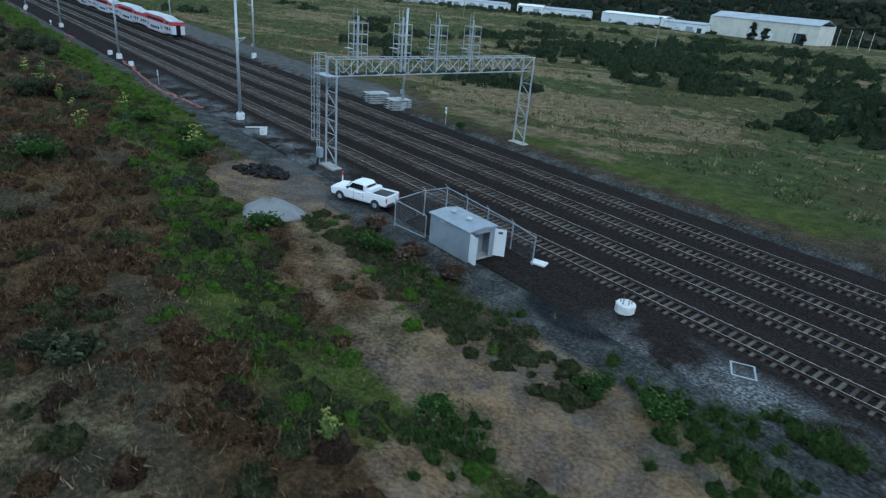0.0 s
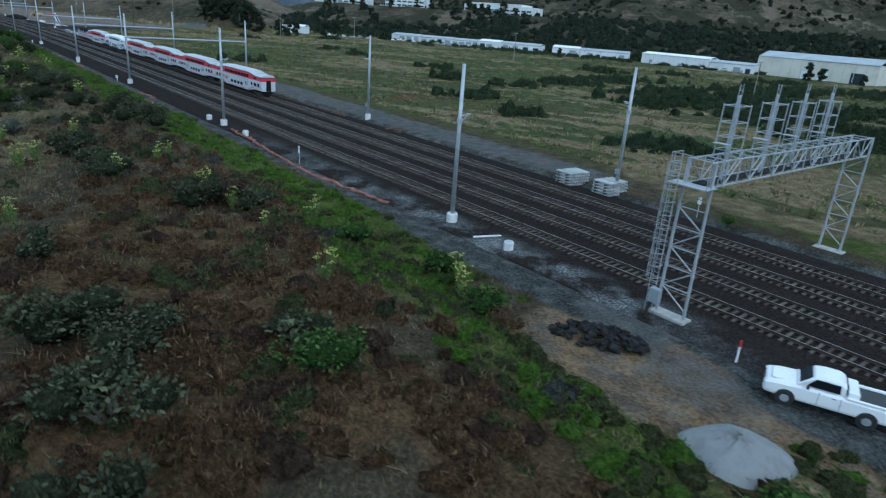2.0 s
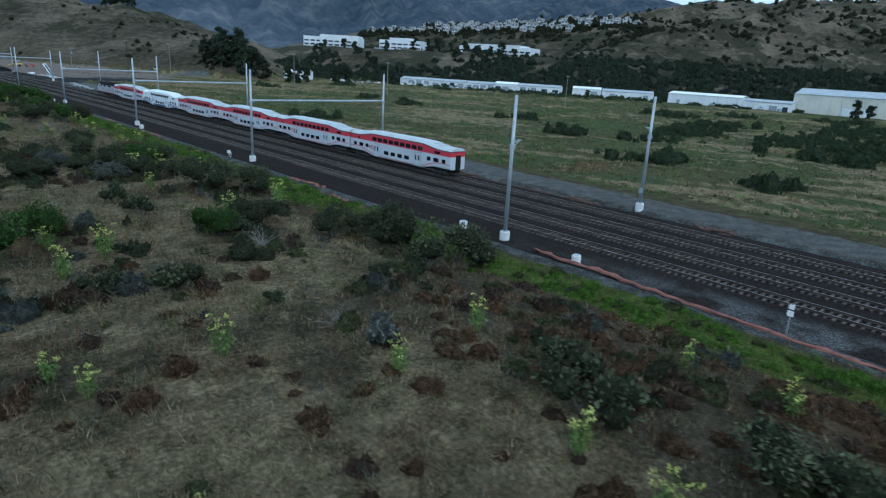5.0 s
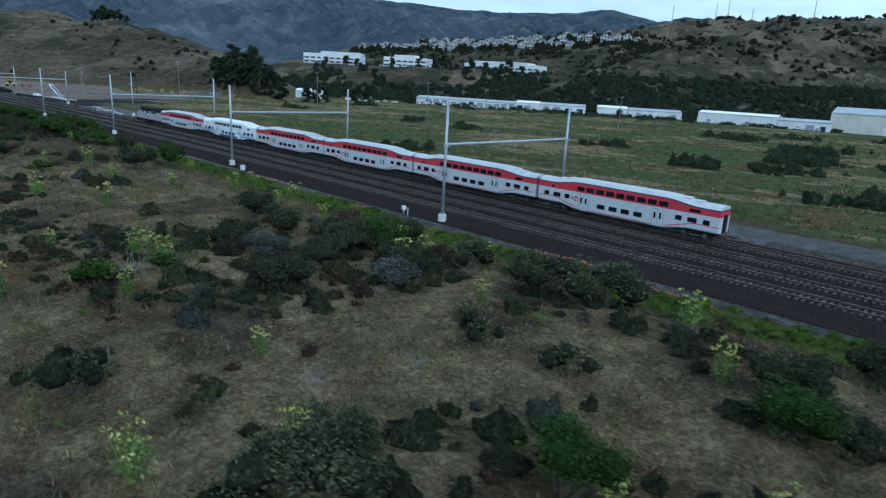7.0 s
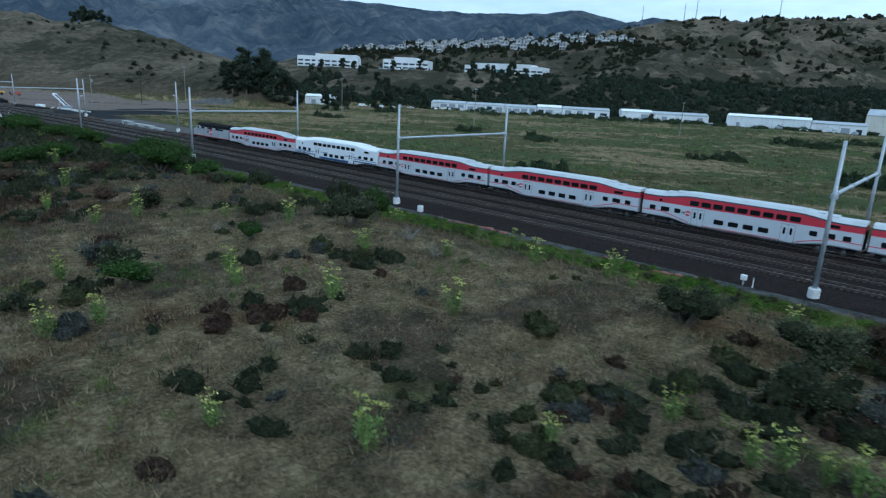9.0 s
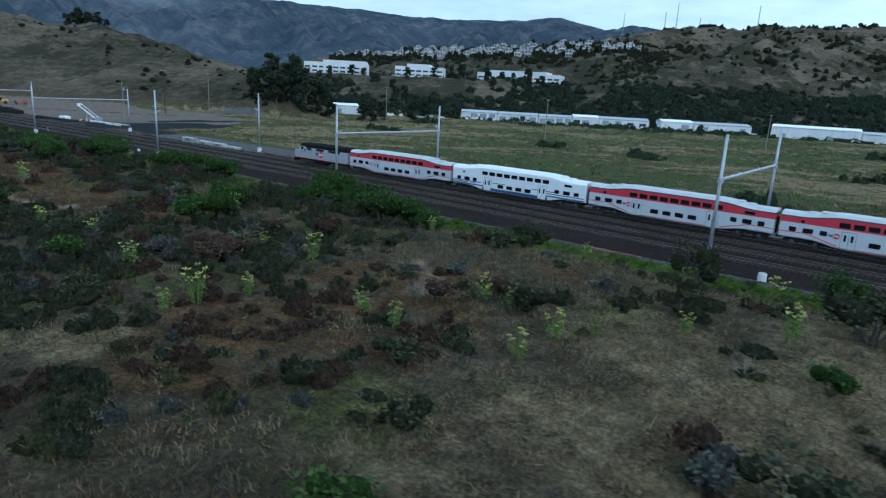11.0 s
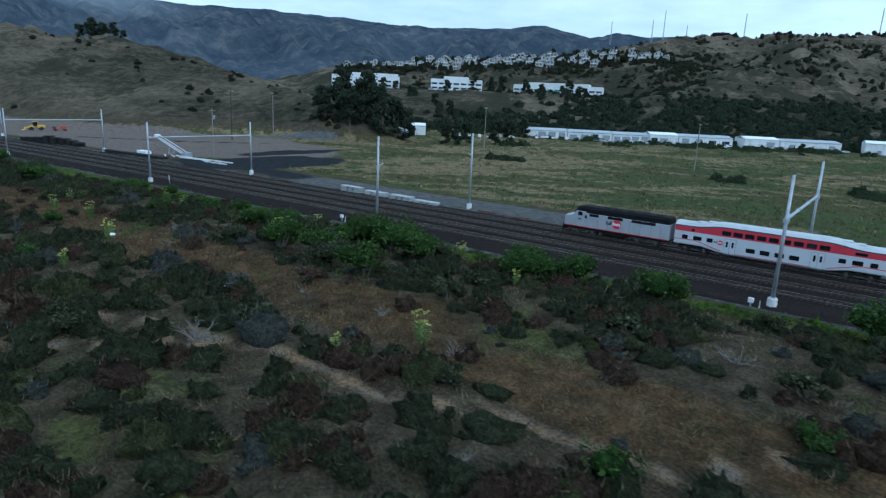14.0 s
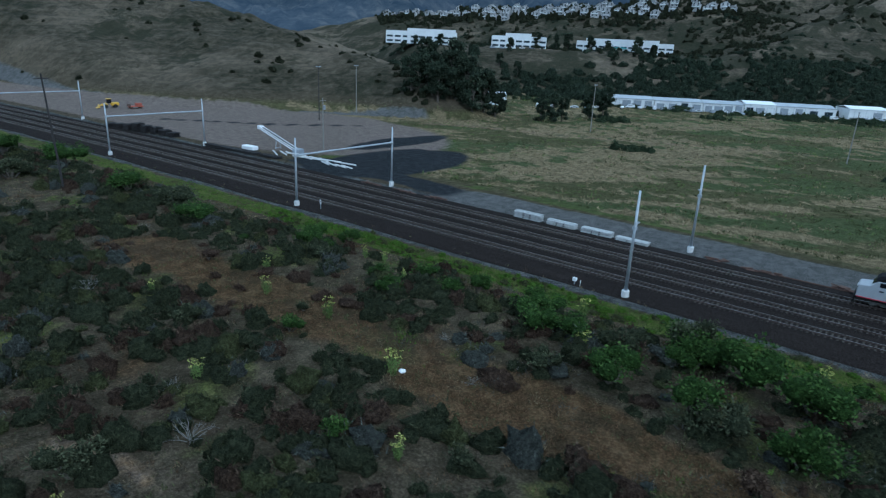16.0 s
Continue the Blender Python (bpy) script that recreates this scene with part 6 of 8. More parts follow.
def build_houses():
    rnd = random.Random(12)
    w, d, h = 9.6, 8.5, 4.6
    protos = []
    for v in range(3):
        t = thing("townhouse", "pale stucco townhouse with brown shingle roof on the hillside", "house", (520, 900, 60), group="hillside houses")
        hh = h + v * 0.9
        part("wall", Shape().box((0, 0, hh / 2 - 1), (w, d, hh + 2), ch=0.05).put([(-w / 2, -d / 2, hh), (w / 2, -d / 2, hh), (0, -d / 2, hh + 2.6), (-w / 2, d / 2, hh), (w / 2, d / 2, hh), (0, d / 2, hh + 2.6)], [(0, 1, 2), (4, 3, 5)]), MAT["house_wall"], t)
        th = 0.25
        s = Shape()
        for sx in (-1, 1):
            s.loft([[(sx * (w / 2 + 0.5), y, hh - 0.2), (0, y, hh + 2.68), (0, y, hh + 2.68 + th), (sx * (w / 2 + 0.5), y, hh - 0.2 + th)][::sx] for y in (-d / 2 - 0.4, d / 2 + 0.4)])
        r = part("roof", s, MAT["house_roof"], t)
        part("chimney", Shape().box((1.6, 1.5, hh + 2.6), (0.9, 0.9, 2.2), ch=0.04), MAT["house_wall"], r)
        for zz in (1.5, 4.2, 6.2)[: 2 + (v > 0)]:
            for x in (-2.4, 2.2):
                part("window", Shape().box((x, -d / 2 - 0.02, zz), (1.7, 0.12, 1.5), ch=0.02), MAT["office_glass"], t)
        part("balcony", Shape().box((0, -d / 2 - 0.8, 3.1), (w * 0.8, 1.6, 0.2)).box((0, -d / 2 - 1.55, 3.6), (w * 0.8, 0.08, 0.9)), MAT["shed_wall"], t)
        protos.append(t)
    spots = []
    a, c, b = (634, 930), (682, 690), (722, 470)
    while len(spots) < 74:
        u = rnd.random()
        f = 2 * u if u < 0.5 else 2 * u - 1
        p, q = (a, c) if u < 0.5 else (c, b)
        off = -rnd.choice((4, 18, 32, 46)) if u > 0.35 else -rnd.choice((6, 20))
        if 0.3 < u < 0.34 or 0.46 < u < 0.5 or 0.86 < u < 0.9:
            continue
        x, y = p[0] + (q[0] - p[0]) * f + off * 0.95, p[1] + (q[1] - p[1]) * f + off * 0.2
        if all(math.hypot(x - i, y - j) > 10.0 for i, j, _ in spots):
            spots.append((x, y, rnd.uniform(-14, 14)))
    for i, (x, y, r) in enumerate(spots):
        m = pose(x, y, float(height(x, y)) - 0.3, 0, 0, -78 + r)
        if i < 3:
            protos[i].matrix_basis = m
        else:
            copy_thing(protos[i % 3], m)


build_houses()


# ---- parked vehicles far off ----
def build_parked():
    rnd = random.Random(6)
    cols = [MAT["truck_white"], MAT["silver"], MAT["shed_door"], MAT["navy"]]

    def car(m, van):
        t = thing("parked_van" if van else "parked_car", ("white van" if van else "pale car") + " parked in front of the industrial buildings", "van" if van else "car", group="parked vehicles")
        hh, ln = (2.0, 5.2) if van else (1.35, 4.4)
        prof = [(-ln / 2, 0.4), (-ln / 2, 0.95), (-ln * 0.44, hh if van else 1.0), (-ln * 0.25, hh), (ln * 0.16, hh), (ln * 0.3, 0.98), (ln / 2, 0.85), (ln / 2, 0.4)]
        part("body", Shape().loft([[(x, y, z) for x, z in prof] for y in (0.88, -0.88)]), m, t)
        part("side_window", Shape().box((0, -0.89, hh - 0.3), (ln * 0.42, 0.04, 0.34)).box((0, 0.89, hh - 0.3), (ln * 0.42, 0.04, 0.34)), MAT["glass"], t)
        for x in (-ln * 0.3, ln * 0.3):
            for y in (-0.86, 0.86):
                part("wheel", Shape().rod((x, y - 0.1, 0.34), (x, y + 0.1, 0.34), 0.34, n=12), MAT["rubber"], t)
        return t

    protos = [car(m, v) for m in cols[:3] for v in (False, True)]
    spots = []
    for p0, p1, n in (((268, 402), (333, 299), 22), ((341, 293), (372, 246), 9), ((369, 233), (382, 160), 6)):
        for i in range(n):
            f = (i + rnd.uniform(0.1, 0.9)) / n
            spots.append((p0[0] + (p1[0] - p0[0]) * f - rnd.uniform(2, 5), p0[1] + (p1[1] - p0[1]) * f - rnd.uniform(1, 2)))
    spots += [(355 + 4 * i, 548 - 6.5 * i) for i in range(5)] + [(437 + 3 * i, 500 - 9 * i) for i in range(4)] + [(222 + 5 * i, 424 - 4 * i) for i in range(6)]
    for i, (x, y) in enumerate(spots):
        m = pose(x, y, float(height(x, y)) + 0.02, 0, 0, rnd.choice((-58, 32, 120)))
        if i < 6:
            protos[i].matrix_basis = m
        else:
            copy_thing(rnd.choice(protos), m)


build_parked()


# ---- poles and masts ----
def build_lamp_pole(at, h, mat, label, lamp=True, lean=0.0):
    t = thing("lamp_pole" if lamp else "utility_pole", label, "pole", (*at, float(height(*at)) - 0.2))
    part("shaft", Shape().rod((0, 0, 0), (lean, 0, h), 0.2, 0.13, n=10), MAT[mat], t)
    if lamp:
        for s in (-1, 1):
            part("lamp_head", Shape().box((lean + s * 0.7, 0, h), (0.9, 0.45, 0.25), ch=0.05), MAT["cabinet"], t)
        part("crossarm", Shape().rod((lean - 1.1, 0, h - 0.2), (lean + 1.1, 0, h - 0.2), 0.05, n=6), MAT[mat], t)
    else:
        part("crossarm", Shape().box((lean, 0, h - 0.8), (2.2, 0.12, 0.14)), MAT[mat], t)
    return t


build_lamp_pole((84, 441), 20, "wood_pole", "tall dark wooden pole with floodlights beyond the yard")
t_pole = build_lamp_pole((41, 389), 14.5, "grey_pole", "grey wooden utility pole with a transformer in the yard", False)
part("transformer", Shape().rod((0.5, 0, 11.2), (0.5, 0, 12.4), 0.35, n=14), MAT["cabinet"], t_pole)
build_lamp_pole((113, 451), 19, "grey_pole", "pale floodlight pole at the foot of the hill")
build_lamp_pole((152, 361), 18, "grey_pole", "pale floodlight pole standing in the field")
build_lamp_pole((155, 275), 16, "grey_pole", "pale floodlight pole standing in the field")
build_lamp_pole((210, 205), 15, "grey_pole", "thin pole standing in the marsh")
build_lamp_pole((175, 60), 13, "grey_pole", "thin pole standing in the marsh")
build_lamp_pole((-33, 372), 20, "wood_pole", "dark tarred utility pole standing in the scrub", False, -0.9)


def build_masts():
    for az, r, z, h in ((67, 2780, 300, 62), (70.3, 2780, 300, 70), (71.2, 2780, 300, 105), (73.0, 2780, 300, 50), (77.3, 2760, 310, 80), (86.3, 2700, 290, 100), (87.0, 2700, 290, 90)):
        a = radians(az)
        x, y = r * math.sin(a) - 72, 194 + r * math.cos(a)
        t = thing("radio_mast", "tall thin radio mast on the far ridge", "radio mast", (x, y, z - 30), group="radio masts")
        s = Shape()
        for i in range(3):
            q = 2.094 * i
            s.rod((3.0 * math.cos(q), 3.0 * math.sin(q), 0), (0.7 * math.cos(q), 0.7 * math.sin(q), h + 30), 0.55, 0.4, n=5)
        for k in range(8):
            z0 = 30 + k * h / 8
            s.rod((2.0, 0, z0), (-1.0, 1.7, z0 + h / 8), 0.3, n=4)
            s.rod((-1.0, 1.7, z0), (-1.0, -1.7, z0 + h / 8), 0.3, n=4)
        part("mast_lattice", s, MAT["shed_door"], t)


build_masts()


# ---- trackside and yard objects ----
def tie_stack(at, rz, layers, per, mat, label, ln=2.5):
    t = thing("tie_stack", label, "railway ties", (*at, float(height(*at)) - 0.05 if at[0] > 27 else -0.32), rz, group="stacked ties")
    me = Shape().box((0, 0, 0), (ln, 0.24, 0.2), ch=0.03).mesh("tie", MAT[mat])
    rnd = random.Random(int(at[1] * 7))
    for k in range(layers):
        for i in range(per):
            part("tie", me, None, t, at=(rnd.uniform(-0.06, 0.06), (i - per / 2) * 0.42, 0.15 + 0.34 * k), rz=rnd.uniform(-1.5, 1.5))
        if k < layers - 1:
            for sx in (-0.7, 0.7):
                part("spacer", Shape().box((sx, 0, 0), (0.1, per * 0.42, 0.14)), MAT["wood_pole"], t, at=(0, 0, 0.32 + 0.34 * k))
    return t


def build_stacks():
    pale, dark = "neat stack of pale new concrete ties beside the line", "stack of old black timber ties in the yard"
    tie_stack((24.8, 10.5), 84, 5, 8, "pale_tie", pale)
    tie_stack((25.2, 5.2), 86, 5, 8, "pale_tie", pale)
    for y in (112.0, 115.5, 121.0, 126.5, 132.0, 140.5):
        tie_stack((24.6, y), 90, 2, 7, "tie", "low stack of weathered grey ties beside the line")
    for y, n in ((310.5, 4), (303.6, 3), (296.8, 3), (290.4, 2)):
        tie_stack((22.4 + 0.02 * (310 - y), y), 91, n, 4, "pale_tie", pale, 5.6)
    for x, y, n in ((18.6, 432, 5), (18.3, 436, 6), (18.0, 440.5, 7), (17.2, 445, 7), (16.6, 449, 8), (15.8, 453, 6), (15.2, 458, 5), (14.8, 463, 4)):
        tie_stack((x + 1.5, y), 93, n, 7, "old_tie", dark, 3.0)
    for i, (x, y) in enumerate(((20.4, 388), (19.6, 396), (18.9, 403), (18.2, 410))):
        tie_stack((x + 1.8, y), 95, 3, 5, "old_tie", dark, 7.0)
    rnd = random.Random(4)
    for i in range(16):
        y = 366 + i * 1.75
        x = 29.6 - i * 0.12 + rnd.uniform(-2.2, 2.2)
        s = Shape().box((0, 0, 0.18), (rnd.uniform(4.5, 7.5), 0.32, 0.3), ch=0.04)
        solo("concrete_beam", s, MAT["white_concrete"], "pale concrete beam lying in the yard", "concrete beam", (x, y, float(height(x, y))), rnd.uniform(60, 110), group="concrete beams")
    solo("water_tank", Shape().box((0, 0, 0.6), (2.0, 4.6, 1.1), ch=0.15), MAT["truck_white"], "white trough standing beside the line", "trough", (25.2, 401, -0.1), 5)
    # rusty rails lying along the far edge
    for i, (x, y0, y1) in enumerate(((23.4, 62, 104), (23.9, 70, 112), (23.2, 150, 196), (23.6, 186, 230), (24.0, 232, 268), (22.4, 268, 288))):
        s = Shape()
        ys = np.linspace(y0, y1, 10)
        s.loft([[(x + float(curve(y)) + 0.25 * math.sin(y * 0.11 + i) + o, y, z) for o, z in ((-0.07, -0.24), (-0.03, -0.1), (0.03, -0.1), (0.07, -0.24))][::-1] for y in ys])
        solo("loose_rail", s, MAT["rust"], "rusty loose rail lying beside the tracks", "rail", group="loose rails")
    for x, y in ((25.2, 277), (24.6, 258), (24.4, 270), (23.9, 88), (24.2, 48), (23.8, 210), (24.4, 332), (24.0, 340), (24.2, 350), (23.6, 222), (24.0, 240), (24.3, 104), (23.9, 66), (24.1, 150), (24.0, 172)):
        s = Shape()
        rnd = random.Random(int(y))
        for i in range(14):
            s.box((rnd.uniform(-0.8, 0.8), rnd.uniform(-2.6, 2.6), rnd.uniform(-0.15, 0.3)), (rnd.uniform(0.2, 0.5), rnd.uniform(0.6, 2.2), 0.2), rnd.uniform(-0.6, 0.6), 0.02)
        solo("scrap_pile", s, MAT["rust"], "low pile of rusty track scrap", "scrap pile", (x + float(curve(y)), y, -0.25), group="scrap piles", kind="stuff")


build_stacks()


def build_conveyor():
    t = thing("conveyor", "white inclined conveyor standing in the gravel yard", "conveyor", (31.5, 389, 0.0), -3)
    a, b = Vector((0, 0, 0.5)), Vector((0, 16.5, 4.6))
    for x in (-0.55, 0.55):
        part("side_frame", Shape().rod(a + Vector((x, 0, 0)), b + Vector((x, 0, 0)), 0.12, n=8).rod(a + Vector((x, 0, 0.6)), b + Vector((x, 0, 0.6)), 0.1, n=8), MAT["truck_white"], t, "white lattice side frame")
    s = Shape()
    for i in range(15):
        f = i / 14
        p = a.lerp(b, f)
        s.rod(p + Vector((-0.55, 0, 0)), p + Vector((-0.55, 0.5, 0.7)), 0.05, n=5).rod(p + Vector((0.55, 0, 0)), p + Vector((0.55, 0.5, 0.7)), 0.05, n=5)
    part("bracing", s, MAT["truck_white"], t)
    d = (b - a).normalized()
    ang = math.asin(d.z)
    part("belt", Shape().box((a + b) / 2 + Vector((0, 0, 0.45)), (0.9, (b - a).length, 0.08), rx=ang), MAT["rubber"], t, "black conveyor belt")
    part("head_drum", Shape().box(b + Vector((0, 0.3, 0.3)), (1.5, 1.6, 1.0), ch=0.15), MAT["truck_white"], t)
    part("legs", Shape().rod((-0.9, 8.5, -0.2), (-0.5, 8.5, 2.6), 0.1).rod((0.9, 8.5, -0.2), (0.5, 8.5, 2.6), 0.1).rod((-0.9, 8.5, 0.3), (0.9, 8.5, 0.3), 0.08), MAT["steel"], t)
    part("hopper", Shape().box((0, -0.8, 0.7), (2.2, 2.4, 1.2), ch=0.1), MAT["cabinet"], t)


build_conveyor()


def build_loader():
    t = thing("wheel_loader", "yellow wheel loader parked in the yard", "loader", (38, 511, float(height(38, 511))), 80)
    part("body", Shape().box((0, -1.6, 1.5), (2.2, 3.0, 1.2), ch=0.2), MAT["yellow"], t)
    part("cab", Shape().box((0, 0.4, 2.6), (1.6, 1.5, 1.6), ch=0.12), MAT["glass"], t)
    part("cab_roof", Shape().box((0, 0.4, 3.5), (1.8, 1.8, 0.18), ch=0.05), MAT["yellow"], t)
    part("front_frame", Shape().box((0, 1.9, 1.2), (1.4, 2.0, 0.9), ch=0.1), MAT["yellow"], t)
    part("lift_arm", Shape().rod((-0.5, 1.4, 1.9), (-0.5, 4.0, 0.8), 0.16).rod((0.5, 1.4, 1.9), (0.5, 4.0, 0.8), 0.16), MAT["yellow"], t)
    part("bucket", Shape().loft([[(x, 4.0, 0.2), (x, 5.2, 0.1), (x, 4.3, 0.45), (x, 4.1, 1.3), (x, 3.9, 1.3)] for x in (1.35, -1.35)]), MAT["yellow"], t)
    for x in (-1.0, 1.0):
        for y in (-1.7, 1.9):
            part("wheel", Shape().rod((x - 0.28, y, 0.75), (x + 0.28, y, 0.75), 0.75, n=18), MAT["rubber"], t)
    g = thing("ballast_plough", "faded red rail machine parked in the yard", "machine", (44, 503, float(height(44, 503))), 84)
    part("frame", Shape().box((0, 0, 0.9), (2.2, 5.5, 0.4), ch=0.05), MAT["machine_red"], g)
    part("engine_box", Shape().box((0, -1.2, 1.6), (1.8, 2.2, 1.0), ch=0.08), MAT["machine_red"], g)
    part("plough", Shape().box((0, 2.4, 1.3), (2.6, 0.6, 1.0), ch=0.05, rx=0.4), MAT["rust"], g)
    for x in (-0.9, 0.9):
        for y in (-1.8, 1.8):
            part("wheel", Shape().rod((x - 0.1, y, 0.4), (x + 0.1, y, 0.4), 0.42, n=14), MAT["rust"], g)


build_loader()


def build_small_things():
    foot = footing_shape(0.62, 0.55)
    t = thing("pole_footing", "white concrete pole footing with anchor bolts, no pole", "footing", (2.0, -52.7, 0))
    part("concrete_drum", foot, MAT["white_concrete"], t)
    for i in range(6):
        a = 1.047 * i
        part("anchor_bolt", Shape().rod((0.34 * math.cos(a), 0.34 * math.sin(a), 0.5), (0.34 * math.cos(a), 0.34 * math.sin(a), 0.85), 0.03, n=6), MAT["rust"], t)
    for x, y in ((0.4, -3.3), (-0.25, 49.4), (-0.26, 63.8), (-1.0, 160.0)):
        t = thing("concrete_drum", "pale round concrete footing beside the ballast", "footing", (x, y, -0.15), group="spare footings")
        part("drum", footing_shape(0.42, 0.75), MAT["white_concrete"], t)
        part("cap_plate", Shape().rod((0, 0, 0.75), (0, 0, 0.8), 0.3, n=14), MAT["steel"], t)
    for x, y, h in ((-1.0, 31.3, 1.5), (-1.8, 340.4, 1.3), (25.7, -5.8, 1.7)):
        t = thing("line_sign", "small white sign on a post beside the tracks", "sign", (x, y, -0.3), group="line signs")
        part("post", Shape().rod((0, 0, 0), (0, 0, h + 0.3), 0.045, n=8), MAT["steel"], t)
        part("sign_plate", Shape().box((-0.06, 0, h + 0.1), (0.03, 0.42, 0.4), ch=0.01), MAT["lettering_white"], t)
        part("sign_plate", Shape().box((-0.06, 0, h + 0.58), (0.03, 0.36, 0.34), ch=0.01), MAT["lettering_white"], t)
    for x, y in ((-1.3, 117.5), (-2.25, 288.2), (-2.6, 226.5)):
        t = thing("trackside_cabinet", "small grey trackside cabinet on a post", "cabinet", (x, y, float(height(x, y)) - 0.1), group="trackside cabinets")
        part("box", Shape().box((0, 0, 0.75), (0.36, 0.52, 0.5), ch=0.03), MAT["cabinet_white"], t)
        part("post", Shape().rod((0, 0, 0), (0, 0, 0.52), 0.07, n=8), MAT["steel"], t)
        part("marker_post", Shape().rod((-0.1, -0.9, -0.1), (-0.1, -0.9, 0.9), 0.04, n=8), MAT["lettering_white"], t)
    t = thing("marker_post", "white marker post with a red top beside the dirt", "marker post", (-1.05, -23.6, -0.1))
    part("post", Shape().rod((0, 0, 0), (0, 0, 1.0), 0.06, n=10), MAT["lettering_white"], t)
    part("post_top", Shape().rod((0, 0, 1.003), (0, 0, 1.4), 0.065, n=10), MAT["red"], t)
    solo("white_plank", Shape().box((0, 0, 0.06), (0.22, 2.6, 0.1), ch=0.02), MAT["white_concrete"], "pale plank lying on the ballast", "plank", (0.9, -0.2, -0.06), 70)
    solo("cover_slab", Shape().box((0, 0, 0.06), (0.8, 1.1, 0.14), ch=0.03), MAT["white_concrete"], "pale concrete cover slab on the ballast", "slab", (2.35, -45.1, 0.03), 20)
    s = Shape()
    for c, sz in (((-0.7, 0, 0.05), (0.08, 1.2, 0.08)), ((0.7, 0, 0.05), (0.08, 1.2, 0.08)), ((0, 0.6, 0.05), (1.48, 0.08, 0.08)), ((0, -0.6, 0.05), (1.48, 0.08, 0.08))):
        s.box(c, sz)
    solo("steel_frame", s, MAT["steel"], "square steel frame lying on the gravel", "frame", (2.0, -60.4, -0.02), 30)
    # gravel heap
    rnd = random.Random(2)
    s = Shape()
    n, rings = 40, []
    for k in range(9):
        f = 1 - k / 8.5
        rings.append([(2.7 * f * math.cos(2 * math.pi * i / n) * (1 + 0.12 * math.sin(3 * i * 0.157 + 1)), 2.5 * f * math.sin(2 * math.pi * i / n) * (1 + 0.1 * math.sin(2 * i * 0.157)), 1.25 * (1 - f * f) ** 1.1 * (1 + rnd.uniform(-0.1, 0.1)) - 0.2) for i in range(n)])
    s.loft(rings)
    x, y = -10.2, -28.0
    solo("gravel_mound", s, MAT["gravel_heap"], "rounded heap of pale grey gravel", "gravel heap", (x, y, float(height(x, y))), -40, smooth=True)
    # broken asphalt
    s = Shape()
    for i in range(170):
        a, r = rnd.uniform(0, 6.28), rnd.random() ** 0.6
        px, py = 2.9 * r * math.cos(a), 1.6 * r * math.sin(a)
        q = rnd.uniform(0.18, 0.5)
        s.box((px, py, 0.1 + 0.5 * (1 - r) + rnd.uniform(0, 0.2)), (q, q * rnd.uniform(0.6, 1.3), q * rnd.uniform(0.3, 0.7)), rnd.uniform(0, 3), q * 0.12, rx=rnd.uniform(-0.6, 0.6), ry=rnd.uniform(-0.6, 0.6))
    x, y = -6.2, -17.6
    tagged(solo("broken_asphalt", s, MAT["rock"], "heap of dark broken asphalt chunks", "rubble", (x, y, float(height(x, y))), -55), kind="stuff")
    # orange silt fence, slumped
    for pts in ([(-1.2, 12), (-1.9, 18), (-2.6, 25), (-2.3, 32), (-1.7, 39), (-0.9, 47), (-0.6, 54)], [(-2.0, 88), (-1.8, 91), (-2.2, 96)], [(-3.6, 121), (-3.9, 126), (-3.4, 131)], [(-2.9, 144), (-2.7, 149), (-3.2, 154)], [(-4.5, 76), (-4.0, 80), (-3.6, 84)], [(-2.6, 172), (-2.9, 178)]):
        P = [Vector((x, y, float(height(x, y)))) for x, y in pts]
        fine = []
        for p, q in zip(P, P[1:]):
            fine += [p.lerp(q, i / 8) for i in range(8)]
        fine.append(P[-1])
        rings = []
        for p in fine:
            o, hh, ln = rnd.uniform(-0.25, 0.25), rnd.uniform(0.03, 0.22), rnd.uniform(-0.3, 0.4)
            rings.append([(p.x + o - 0.16, p.y, p.z - 0.05), (p.x + o - 0.14 + ln * 0.4, p.y, p.z + hh * 0.7), (p.x + o + ln, p.y, p.z + hh), (p.x + o + ln + 0.05, p.y, p.z + hh - 0.03), (p.x + o + 0.12, p.y, p.z + 0.1), (p.x + o + 0.16, p.y, p.z - 0.05)][::-1])
        solo("silt_fence", Shape().loft(rings), MAT["orange_mesh"], "slumped orange silt fence along the verge", "silt fence", group="silt fences")
    x, y = -40.5, 285
    s = Shape()
    s.loft([[(r * math.cos(0.63 * i) * (1 + 0.3 * math.sin(3 * i)), r * math.sin(0.63 * i), z) for i in range(10)] for r, z in ((0.45, 0), (0.55, 0.2), (0.35, 0.42), (0.1, 0.5))])
    bag = solo("plastic_bag", s, MAT["truck_white"], "crumpled white plastic bag caught in the scrub", "bag", (x, y, float(height(x, y)) + 0.9), 20)
    bag.scale = (0.5, 0.6, 0.55)


build_small_things()


